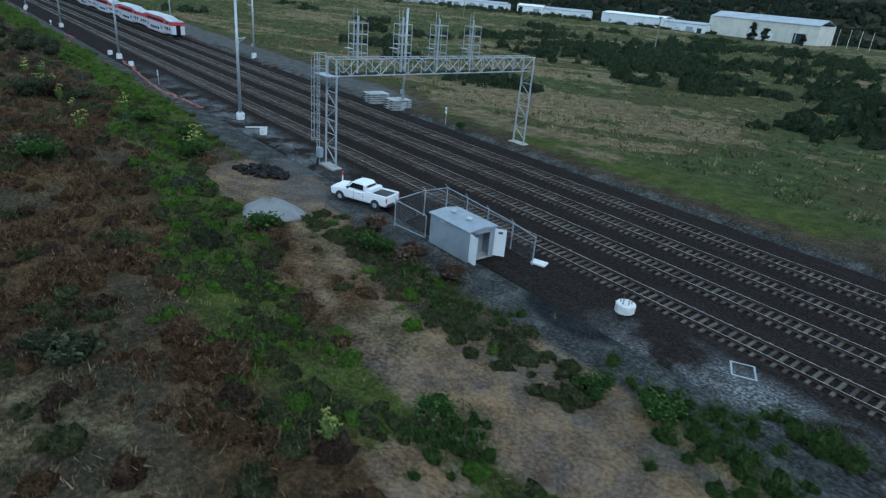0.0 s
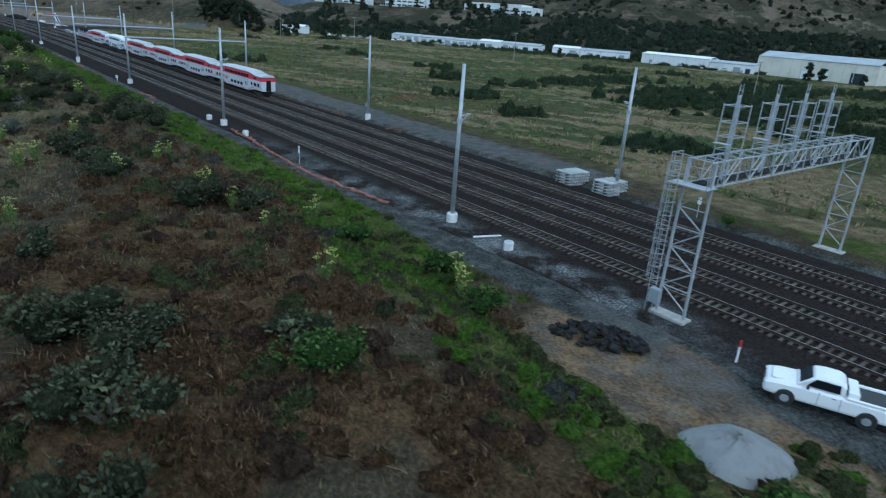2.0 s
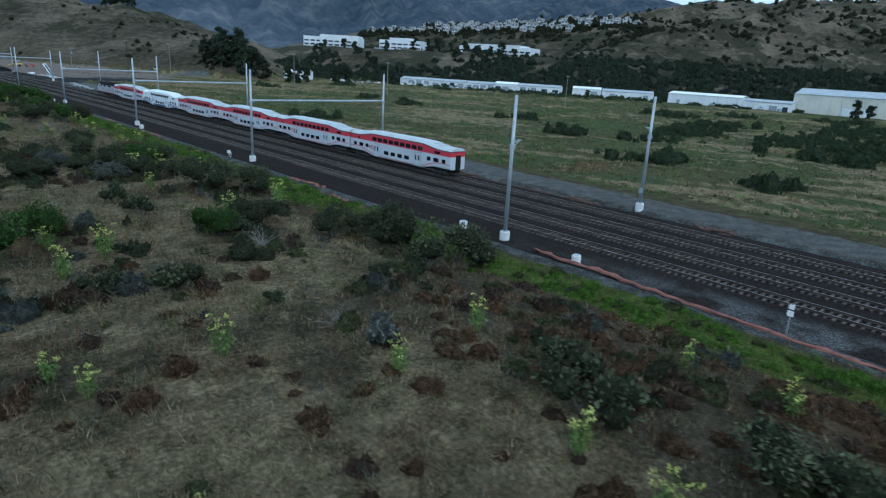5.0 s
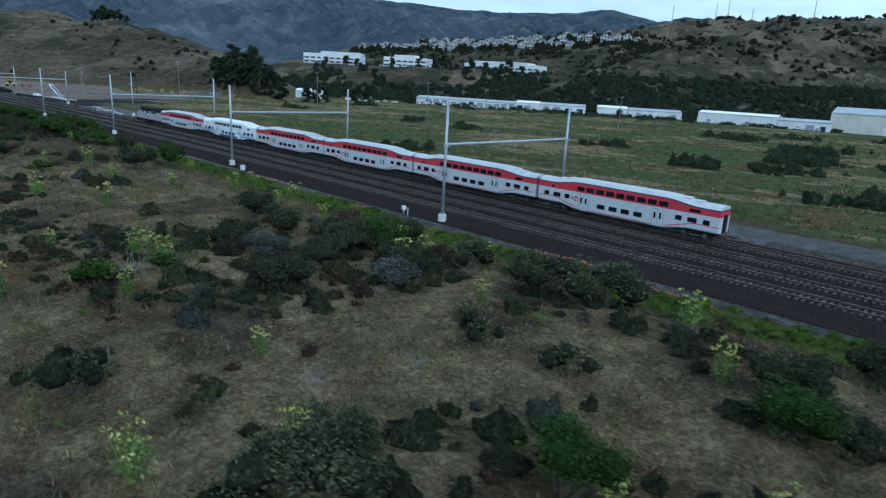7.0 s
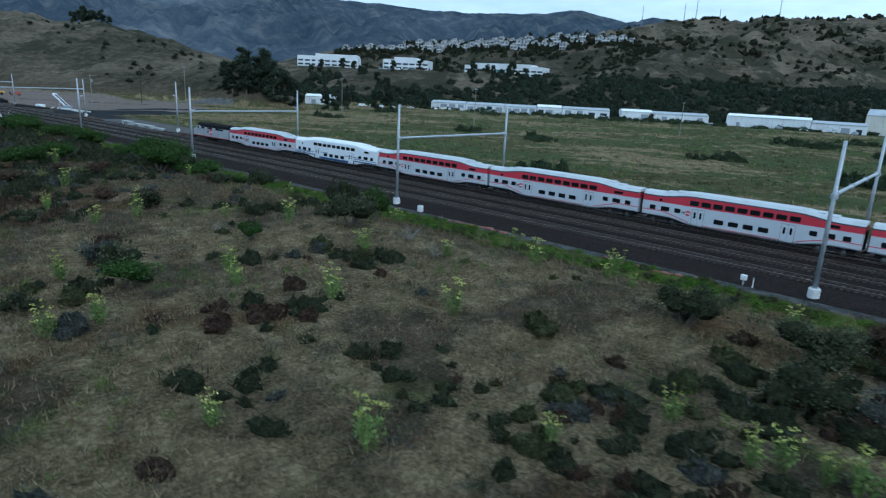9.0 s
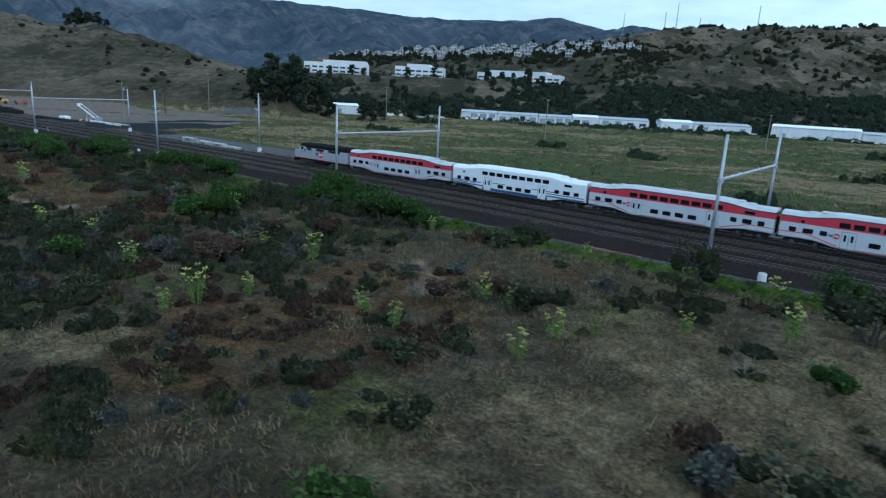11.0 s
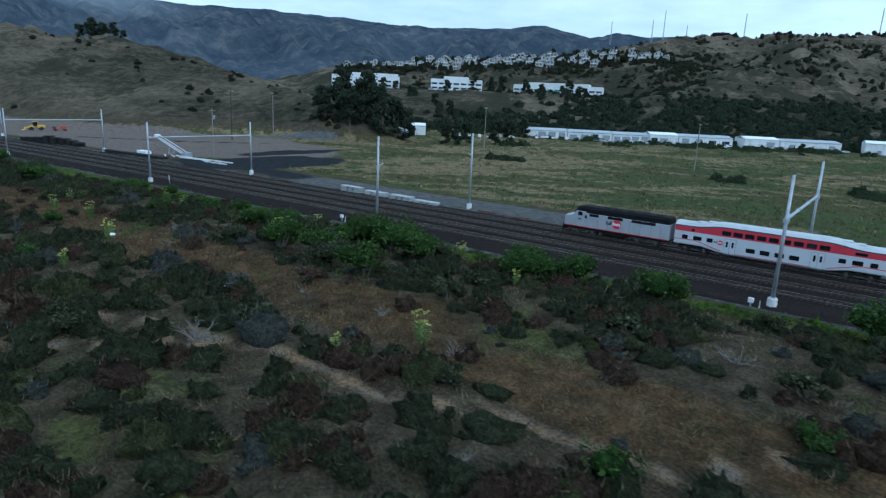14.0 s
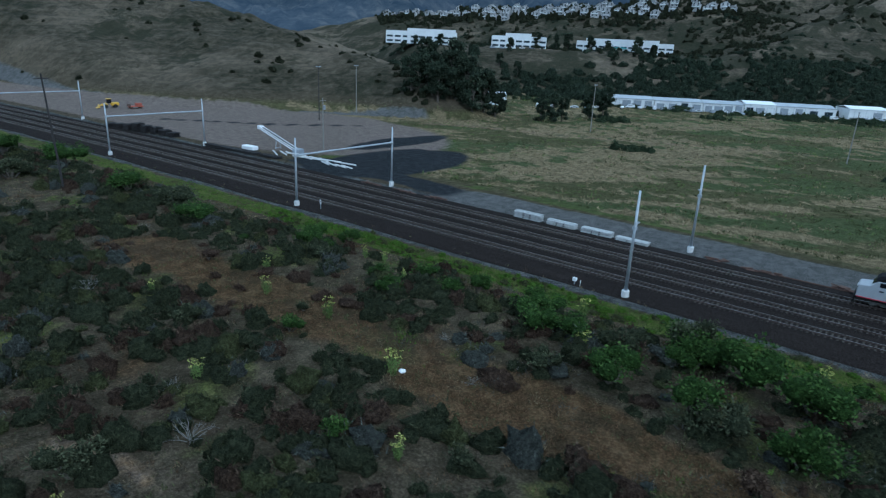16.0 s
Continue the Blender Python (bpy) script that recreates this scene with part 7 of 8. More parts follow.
# ---- plants ----
def fast_mesh(name, verts, size, mat):
    """A mesh of separate faces, each of size corners, from an array of corners; a second and third array are the crumpled inner mass and its triangles."""
    core, tris = np.zeros((0, 3)), np.zeros((0, 3), int)
    if isinstance(verts, tuple):
        verts, core, tris = verts
    n = len(verts)
    me = bpy.data.meshes.new(name)
    me.vertices.add(n + len(core))
    me.vertices.foreach_set("co", np.ascontiguousarray(np.concatenate([verts, core]), np.float32).ravel())
    me.loops.add(n + tris.size)
    me.loops.foreach_set("vertex_index", np.concatenate([np.arange(n), n + tris.ravel()]).astype(np.int32))
    k = n // size
    total = np.concatenate([np.full(k, size), np.full(len(tris), 3)]).astype(np.int32)
    me.polygons.add(k + len(tris))
    me.polygons.foreach_set("loop_start", (np.cumsum(total) - total).astype(np.int32))
    me.polygons.foreach_set("loop_total", total)
    me.materials.append(mat)
    if len(tris):
        inner = np.arange(k + len(tris)) >= k
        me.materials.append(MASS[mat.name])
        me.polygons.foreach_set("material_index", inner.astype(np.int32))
    me.update(calc_edges=True)
    return me


def unit(v):
    return v / np.maximum(np.linalg.norm(v, axis=-1, keepdims=True), 1e-6)


def leaf_quads(r, centre, radius, n, size, low=-0.35):
    """n leaf clusters spread over the outer shell of an ellipsoid."""
    d = unit(r.normal(size=(n * 2, 3)))
    d = d[d[:, 2] > low][:n]
    n = len(d)
    c = np.asarray(centre) + d * np.asarray(radius) * r.uniform(0.62, 1.04, (n, 1))
    nor = unit(d + 0.9 * r.normal(size=(n, 3)))
    u = unit(d + 0.8 * r.normal(size=(n, 3)) + np.array((0, 0, 0.25)))
    w = unit(np.cross(nor, u))
    s = size * r.uniform(0.6, 1.4, (n, 1))
    k = r.uniform(0.35, 0.7, (n, 1))
    q = np.stack([c - u * s, c - w * s * k * 0.9, c + u * s, c + w * s * k], 1)
    return q.reshape(-1, 3)


def mounds(r, x, y, z, rad, tall, n, size, thin=0.7, core=0.78, up=0.0, k=6):
    """Dense shrubs: a faceted inner dome under many leaf clusters."""
    m = len(x)
    c = np.stack([x, y, z], -1)
    rr = np.stack([rad, rad * r.uniform(0.6, 1.55, m), tall], -1)
    d = unit(r.normal(size=(m, n, 3)))
    d[..., 2] = np.abs(d[..., 2])
    ph = r.uniform(0, 6.28, (m, 1, 2))
    lump = 1 + 0.38 * np.sin(d[..., :1] * 6 + ph[..., :1]) * np.cos(d[..., 1:2] * 6 + ph[..., 1:])
    p = c[:, None] + d * rr[:, None] * lump * r.uniform(0.7, 1.12, (m, n, 1))
    u = unit(d + 0.7 * r.normal(size=(m, n, 3)) + np.array((0, 0, up)))
    w = unit(np.cross(u, r.normal(size=(m, n, 3))))
    s = size * r.uniform(0.5, 1.4, (m, n, 1)) * (rad[:, None, None] ** 0.5)
    q = np.stack([p - u * s * 0.5 - w * s * thin, p - u * s * 0.5 + w * s * thin, p + u * s * 1.1 + w * s * r.uniform(-0.3, 0.3, (m, n, 1))], 2).reshape(-1, 3)
    if not core:
        return q
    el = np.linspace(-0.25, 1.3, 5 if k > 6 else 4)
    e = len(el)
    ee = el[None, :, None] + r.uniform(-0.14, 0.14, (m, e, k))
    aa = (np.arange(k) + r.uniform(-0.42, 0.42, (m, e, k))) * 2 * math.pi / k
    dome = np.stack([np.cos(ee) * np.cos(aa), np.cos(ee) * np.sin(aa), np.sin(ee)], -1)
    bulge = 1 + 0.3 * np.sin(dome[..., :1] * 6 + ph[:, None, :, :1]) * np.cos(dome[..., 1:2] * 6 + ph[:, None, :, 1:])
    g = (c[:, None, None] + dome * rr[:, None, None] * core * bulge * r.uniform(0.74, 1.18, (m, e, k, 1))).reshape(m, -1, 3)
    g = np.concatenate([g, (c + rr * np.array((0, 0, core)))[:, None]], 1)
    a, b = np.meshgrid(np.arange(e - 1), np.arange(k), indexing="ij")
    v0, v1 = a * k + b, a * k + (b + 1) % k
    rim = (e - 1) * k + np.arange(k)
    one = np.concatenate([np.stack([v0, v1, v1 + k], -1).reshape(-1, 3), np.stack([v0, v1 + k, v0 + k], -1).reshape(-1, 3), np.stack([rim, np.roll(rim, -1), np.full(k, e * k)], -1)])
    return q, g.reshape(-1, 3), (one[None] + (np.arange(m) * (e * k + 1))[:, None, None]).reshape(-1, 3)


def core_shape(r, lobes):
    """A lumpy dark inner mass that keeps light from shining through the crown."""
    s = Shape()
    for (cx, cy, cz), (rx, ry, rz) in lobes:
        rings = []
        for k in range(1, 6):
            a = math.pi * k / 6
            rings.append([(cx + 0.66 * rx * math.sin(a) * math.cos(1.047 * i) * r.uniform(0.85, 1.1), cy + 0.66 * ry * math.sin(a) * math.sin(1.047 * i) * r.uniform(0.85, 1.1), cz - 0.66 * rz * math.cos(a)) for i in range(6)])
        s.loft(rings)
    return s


def bush_parts(seed, n_leaf, leaf, spread=1.0, tall=1.0):
    """Crown, inner mass and stems of a bush about 1 m in radius."""
    r = np.random.RandomState(seed)
    lobes = []
    for i in range(9):
        a, q = r.uniform(0, 6.28), r.uniform(0.1, 0.62) * spread
        lobes.append(((q * math.cos(a), q * math.sin(a), r.uniform(0.4, 0.85) * tall), (r.uniform(0.34, 0.52), r.uniform(0.34, 0.52), r.uniform(0.32, 0.46) * tall)))
    quads = np.concatenate([leaf_quads(r, c, rad, n_leaf // 9, leaf) for c, rad in lobes])
    stems = Shape()
    for c, _ in lobes[:6]:
        stems.rod((0.05 * c[0], 0.05 * c[1], -0.15), (c[0] * 0.9, c[1] * 0.9, c[2]), 0.05, 0.015, n=5)
    return quads, core_shape(r, lobes[:5]), stems


def build_bushes():
    kinds = {}
    for name, mat in (("dark", "bush_dark"), ("green", "bush_green"), ("brown", "bush_brown"), ("grey", "bush_grey")):
        for size, leaf, n in (("close", 0.031, 2700), ("large", 0.046, 1000), ("small", 0.07, 380)):
            kinds[name, size] = []
            for v in range(3):
                q, core, stems = bush_parts(100 + 10 * v + len(name), n, leaf, 1.0, 1.0)
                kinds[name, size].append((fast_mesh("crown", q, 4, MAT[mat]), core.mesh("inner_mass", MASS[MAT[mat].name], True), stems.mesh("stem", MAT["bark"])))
    words = {"dark": "dark green coyote brush growing in dry scrub", "green": "bright green rounded bush beside the railway", "brown": "dead brown bush in the dry scrub", "grey": "grey sage bush in the dry scrub"}
    rnd = random.Random(77)

    def put(x, y, rad, h, kind):
        crown, core, stems = rnd.choice(kinds[kind, "close" if rad > 2.2 and 40 < y < 130 else "large" if rad > 2.3 else "small"])
        t = thing("bush", words[kind], "bush", (x, y, float(height(x, y)) - 0.1), rnd.uniform(0, 360), group=kind + " bushes")
        t.scale = (rad, rad * rnd.uniform(0.85, 1.15), h)
        part("crown", crown, None, t)
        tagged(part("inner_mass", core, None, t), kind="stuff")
        part("stem", stems, None, t)

    # bushes: x, y, radius, height, kind, from y = -60 to 10
    stretch_a = [(-5.2, -60, 1.6, 0.8, 'green'), (-6.5, -57, 1.5, 0.8, 'green'), (-14, -54, 1.6, 0.8, 'green'), (-5.0, -43.8, 2.0, 1.0, 'brown'), (-5.6, -40.5, 2.2, 1.2, 'brown'), (-7.0, -37.5, 2.0, 1.3, 'green'),
                 (-4.6, -34.5, 1.8, 1.2, 'brown'), (-12.4, -31.5, 2.0, 1.3, 'green'), (-29.5, -30, 2.2, 1.5, 'brown'), (-33, -27, 2.8, 2.0, 'dark'), (-33.8, -20.5, 3.2, 2.4, 'dark'), (-23.6, -15.8, 2.5, 1.7, 'green'),
                 (-31.5, -14.5, 3.0, 2.3, 'dark'), (-23.3, -13.7, 2.3, 1.7, 'dark'), (-10.4, -12, 2.2, 1.6, 'green'), (-29.5, -10, 2.6, 1.9, 'dark'), (25.5, -9.3, 1.4, 0.9, 'green'), (-32.1, -7.2, 3.0, 2.3, 'dark'),
                 (-9.0, -6, 2.0, 1.8, 'green'), (-11.2, 1.9, 1.6, 1.4, 'green'), (-31.8, 3.5, 2.0, 1.5, 'dark'), (-16.2, 10, 2.2, 1.7, 'dark')]
    # bushes: x, y, radius, height, kind, from y = 10 to 75
    stretch_b = [(-20.4, 10.2, 2.6, 2.0, 'dark'), (-18.2, 11.4, 2.4, 1.7, 'brown'), (-19, 13, 2.4, 1.8, 'dark'), (-24.4, 20.2, 3.0, 1.8, 'dark'), (-23.5, 23.8, 2.6, 1.9, 'dark'), (-35.6, 24, 2.4, 1.8, 'dark'),
                 (-34.8, 25.3, 2.3, 1.8, 'dark'), (-24.2, 33.4, 2.4, 1.8, 'dark'), (-13.1, 51.9, 4.2, 3.2, 'dark'), (-33.3, 54.4, 2.0, 1.6, 'dark'), (-15, 57.8, 4.0, 3.2, 'dark'), (-43.9, 57.9, 3.4, 1.6, 'grey'),
                 (-18.5, 60.5, 2.6, 2.4, 'dark'), (-11.2, 63, 2.8, 2.6, 'dark'), (-41.9, 63.1, 3.4, 3.4, 'green'), (-26.1, 64.5, 2.4, 1.8, 'dark'), (-26.4, 64.7, 2.4, 2.2, 'green'), (-37.4, 69.0, 2.7, 2.5, 'green'),
                 (-22.8, 66, 2.6, 2.2, 'dark'), (-28.9, 74.4, 1.8, 1.6, 'dark'), (-43.8, 74.8, 3.4, 2.0, 'dark'), (-42.6, 75.5, 2.4, 2.0, 'dark')]
    # bushes: x, y, radius, height, kind, from y = 79 to 145
    stretch_c = [(-17.7, 79, 3.6, 2.8, 'dark'), (-29.6, 79.5, 1.3, 1.5, 'dark'), (-28.6, 81.4, 1.4, 1.6, 'dark'), (-19.5, 82.8, 3.4, 2.6, 'dark'), (-47.9, 87, 2.0, 1.8, 'dark'), (-26.8, 90, 2.5, 2.0, 'grey'),
                 (-19, 90, 2.4, 2.2, 'dark'), (-23.4, 93, 2.7, 2.4, 'dark'), (-33.2, 94.3, 2.8, 2.2, 'dark'), (-31.5, 95, 2.2, 1.6, 'grey'), (-21.1, 97.5, 2.6, 2.5, 'green'), (-19.9, 98, 3.4, 2.6, 'dark'),
                 (-27.5, 98, 2.4, 2.0, 'dark'), (-24, 100, 2.8, 2.2, 'dark'), (-42.8, 100.5, 1.7, 1.6, 'green'), (-23.2, 102, 2.8, 2.4, 'dark'), (-30, 102.5, 2.4, 1.9, 'grey'), (-20.2, 104, 2.4, 2.0, 'brown'),
                 (-29.9, 106.9, 3.0, 2.2, 'dark'), (-25.7, 107, 2.8, 2.4, 'dark'), (-24.2, 114.8, 2.8, 2.4, 'dark'), (-46.2, 145, 2.6, 1.8, 'green')]
    # bushes: x, y, radius, height, kind, from y = 149 to 208
    stretch_d = [(-22.7, 149.3, 3.4, 3.0, 'dark'), (-45.2, 149.8, 2.3, 2.0, 'dark'), (-33.5, 150.1, 1.4, 1.4, 'green'), (-17, 152, 2.6, 3.4, 'green'), (-45.6, 152.8, 1.9, 1.6, 'grey'), (-44.3, 153.4, 1.8, 1.9, 'brown'),
                 (-56.7, 161.4, 2.0, 1.6, 'green'), (-50.6, 163.3, 1.5, 1.7, 'dark'), (-12, 163.5, 2.4, 3.6, 'dark'), (-33, 171, 1.8, 1.3, 'brown'), (-37.1, 173.1, 2.0, 1.5, 'brown'), (-42.8, 191.1, 2.2, 1.4, 'brown'),
                 (-21.8, 192.9, 4.6, 3.4, 'green'), (-40.5, 193.2, 3.0, 1.4, 'brown'), (-33.8, 196.2, 2.2, 1.4, 'brown'), (-18.6, 199, 3.2, 3.4, 'green'), (-13.8, 202, 2.6, 2.6, 'dark'), (-57.9, 202.5, 1.6, 1.8, 'grey'),
                 (-34.8, 203.2, 2.6, 3.2, 'green'), (-35.8, 205.7, 3.4, 2.6, 'green'), (-18.4, 207, 3.0, 3.0, 'green'), (-14.6, 208.5, 4.2, 4.4, 'green')]
    # bushes: x, y, radius, height, kind, from y = 209 to 292
    stretch_e = [(-29, 209.8, 3.0, 2.8, 'green'), (-9.5, 214, 4.0, 4.2, 'green'), (-7.9, 215, 3.0, 3.0, 'green'), (-16.5, 232, 3.4, 3.2, 'green'), (-15.8, 232.4, 3.2, 2.8, 'green'), (-16.1, 240.5, 3.2, 3.2, 'green'),
                 (-19.4, 243.9, 3, 3, 'green'), (-18.8, 245.5, 3.4, 3.0, 'green'), (-16, 246.8, 3.4, 3.2, 'green'), (-30.8, 255.8, 3.6, 3.2, 'green'), (-21.6, 256.9, 3.6, 3.2, 'green'), (-30.2, 262, 3, 2.6, 'dark'),
                 (-19.3, 262.2, 4.0, 3.6, 'green'), (-28.7, 264.6, 3.2, 3.2, 'green'), (-19.5, 267.3, 3.4, 3.0, 'green'), (-16.9, 269, 3.6, 3.6, 'dark'), (-14.8, 270, 3.0, 2.8, 'green'), (-28.1, 271.7, 3.0, 3.0, 'green'),
                 (-22.4, 273.4, 3.0, 2.4, 'dark'), (-23.2, 277.9, 2.8, 2.4, 'green'), (-23.7, 281.6, 3.0, 2.4, 'green'), (-63.6, 292.5, 2.6, 2.0, 'dark')]
    # bushes: x, y, radius, height, kind, from y = 294 to 410
    stretch_f = [(-21.7, 294.3, 2.2, 1.8, 'green'), (-26.8, 299.4, 2.0, 1.8, 'green'), (-24.1, 303.3, 2.4, 1.8, 'green'), (-21.1, 320.1, 2.6, 2.0, 'green'), (-19.2, 322, 3.0, 2.2, 'green'), (-26.2, 340.6, 4, 2.6, 'green'),
                 (-22.3, 352, 4.4, 3.0, 'dark'), (-25.2, 364.4, 5, 3.2, 'green'), (-36, 388, 5, 3.4, 'dark'), (-22.9, 396, 6, 4.0, 'green'), (-30, 410, 6, 4, 'green')]
    for b in stretch_a + stretch_b + stretch_c + stretch_d + stretch_e + stretch_f:
        put(*b)
    for i in range(34):
        y = rnd.uniform(176, 330)
        k = rnd.uniform(1.3, 2.9)
        put(-11.5 - rnd.uniform(0, 9) + float(curve(y)), y, k, k * rnd.uniform(0.75, 1.0), "green" if rnd.random() < 0.8 else "dark")
    r = np.random.RandomState(9)
    n = 0
    while n < 130:
        x, y = r.uniform(-74, -9), r.uniform(-62, 400)
        if y < -25 and x > -17:
            continue
        kind = r.choice(["dark", "dark", "dark", "green", "brown", "grey"])
        dens = 0.35 + 0.5 * float(fbm(x, y, 34, 41)) + (0.25 if y > 190 else 0.0)
        z = zones(np.array([x]), np.array([y]))
        if r.random() > dens or z[0][0] > 0.3 or (z[2][0] > 0.6 and x > -11):
            continue
        rad = r.uniform(0.8, 2.3)
        put(x, y, rad, rad * r.uniform(0.6, 0.95), str(kind))
        n += 1


build_bushes()


def build_fennel():
    protos = []
    for v in range(4):
        r = np.random.RandomState(300 + v)
        stems, heads, leafs = Shape(), [], []
        for i in range(12):
            a, q, h = r.uniform(0, 6.28), r.uniform(0.1, 0.55), r.uniform(0.9, 1.7)
            p = (q * math.cos(a), q * math.sin(a), h)
            stems.rod((p[0] * 0.3, p[1] * 0.3, -0.1), p, 0.018, 0.008, n=4)
            heads.append(leaf_quads(r, p, (0.13, 0.13, 0.05), 11, 0.05, -1.1))
            leafs.append(leaf_quads(r, (p[0] * 0.6, p[1] * 0.6, h * 0.5), (0.25, 0.25, 0.4), 18, 0.07, -1.1))
        protos.append((stems.mesh("stem", MAT["fennel"]), fast_mesh("leaves", np.concatenate(leafs), 4, MAT["fennel"]), fast_mesh("umbel", np.concatenate(heads), 4, MAT["fennel_flower"])))
    r = np.random.RandomState(15)
    spots = [(-9.2, -8.5), (-10.2, -9.6), (-8.6, -7.2), (-23.5, 20), (-17, 17), (-28, 30), (-46, 71), (-46.8, 65.3), (-45.5, 67.5), (-45, 66), (-44, 62), (-47.5, 68), (-35, 62.8), (-38, 60.5), (-37.3, 103.3), (-36.4, 110.8), (-37, 104.5), (-47.7, 101.6), (-20.4, 93.8), (-38, 107), (-37.4, 106)]
    while len(spots) < 150:
        x, y = r.uniform(-66, -9), r.uniform(-60, 330)
        if r.random() < (0.9 if 20 < y < 190 else 0.35) and not (y < -22 and x > -17):
            spots.append((x, y))
    for i, (x, y) in enumerate(spots):
        st, lv, fl = protos[i % 4]
        t = thing("fennel_plant", "wild fennel with small yellow flower heads", "wild fennel", (x, y, float(height(x, y))), r.uniform(0, 360), group="wild fennel")
        k = r.uniform(0.85, 1.6)
        t.scale = (k, k, k)
        part("stem", st, None, t)
        tagged(part("leaves", lv, None, t), kind="stuff")
        tagged(part("umbel", fl, None, t), "yellow flower heads", kind="stuff")


build_fennel()


def build_dead_shrubs():
    protos = []
    for v in range(4):
        r = np.random.RandomState(400 + v)
        s = Shape()
        for i in range(15):
            a, e = r.uniform(0, 6.28), r.uniform(0.3, 1.3)
            p = Vector((0, 0, -0.1))
            d = Vector((math.cos(a) * math.cos(e), math.sin(a) * math.cos(e), math.sin(e)))
            rad = 0.03
            for k in range(4):
                q = p + d * r.uniform(0.22, 0.4)
                s.rod(p, q, rad, rad * 0.7, n=4, caps=False)
                if k:
                    dd = (d + Vector(r.normal(size=3) * 0.6)).normalized()
                    s.rod(q, q + dd * 0.35, rad * 0.55, 0.006, n=3, caps=False)
                d = (d + Vector(r.normal(size=3) * 0.28)).normalized()
                p, rad = q, rad * 0.7
        protos.append(s.mesh("dead_shrub", MAT["twig"]))
    r = np.random.RandomState(16)
    for i in range(48):
        x, y = r.uniform(-72, -20), r.uniform(30, 345)
        k = r.uniform(0.6, 1.5)
        ob = solo("dead_shrub", protos[i % 4], None, "bleached leafless shrub of bare twigs", "dead shrub", (x, y, float(height(x, y))), r.uniform(0, 360), group="dead shrubs")
        ob.scale = (k, k, k)


build_dead_shrubs()


def blades(r, x, y, z, per, h, w, lean):
    """Tufts of upright blades at the given places."""
    n = len(x)
    bx = np.repeat(x, per) + r.normal(0, 0.16, n * per)
    by = np.repeat(y, per) + r.normal(0, 0.16, n * per)
    bz = np.repeat(z, per) - 0.05
    a = r.uniform(0, 2 * math.pi, n * per)
    hh = np.repeat(r.uniform(0.55, 1.3, n), per) * h * r.uniform(0.6, 1.2, n * per)
    ww = w * r.uniform(0.6, 1.4, n * per)
    ux, uy = np.cos(a) * ww, np.sin(a) * ww
    la, ll = r.uniform(0, 2 * math.pi, n * per), np.abs(r.normal(0, lean, n * per)) * hh
    tip = np.stack([bx + np.cos(la) * ll, by + np.sin(la) * ll, bz + hh], -1)
    p0 = np.stack([bx - ux, by - uy, bz], -1)
    p1 = np.stack([bx + ux, by + uy, bz], -1)
    return np.stack([p0, p1, tip], 1).reshape(-1, 3)


def build_grass():
    r = np.random.RandomState(21)
    n = 160000
    x, y = r.uniform(-82, -2.2, n), r.uniform(-76, 425, n)
    far = np.clip((y - 330) / 95, 0, 1)
    keep = r.random(n) > far * 0.7
    d, g, gr, ro, ya, bl, br = zones(x, y)
    keep &= r.random(n) > np.maximum(1.1 * d, 0.93 * g)
    keep &= r.random(n) > 0.9 * thicket(x, y)
    keep &= fbm(x, y, 2.6, 52, 2) + r.uniform(-0.9, 0.9, n) > -0.1
    x, y, d, g, gr, br = (q[keep] for q in (x, y, d, g, gr, br))
    z = height(x, y)
    u = r.random(len(x))
    patch = 0.5 + 0.5 * fbm(x, y, 18, 51)
    dry = straw(x, y)
    strip = (x - curve(y) > -12.5) & (gr > 0.4)
    green = strip | ((gr > 0.5) & (u < 0.35))
    brown = ~green & (u < 0.1 + 0.75 * br - 0.2 * dry + 0.45 * sm(1.6 * fbm(x, y, 7, 97) - 0.1))
    olive = ~green & ~brown & (u < 0.06 + 0.8 * br + (0.25 + 0.3 * sm((y - 190) / 20)) * (0.3 + 1.1 * patch) * (1 - 0.6 * dry))
    tan = ~green & ~brown & ~olive
    for name, sel, mat, per, h, w, lean, label in (
        ("green_grass", green, "grass_green", 7, 0.36, 0.035, 0.6, "bright green grass along the railway verge"),
        ("brown_weeds", brown, "grass_brown", 6, 0.42, 0.03, 0.6, "rusty brown dry weeds covering the rise"),
        ("olive_weeds", olive, "weed_olive", 6, 0.36, 0.04, 0.7, "olive green low weeds in the scrub"),
        ("dry_grass", tan, "grass_tan", 5, 0.34, 0.028, 0.9, "pale dry grass between the bushes"),
    ):
        me = fast_mesh(name, blades(r, x[sel], y[sel], z[sel], per, h, w, lean), 3, MAT[mat])
        tagged(new(name, me), label, "grass", kind="stuff")


build_grass()


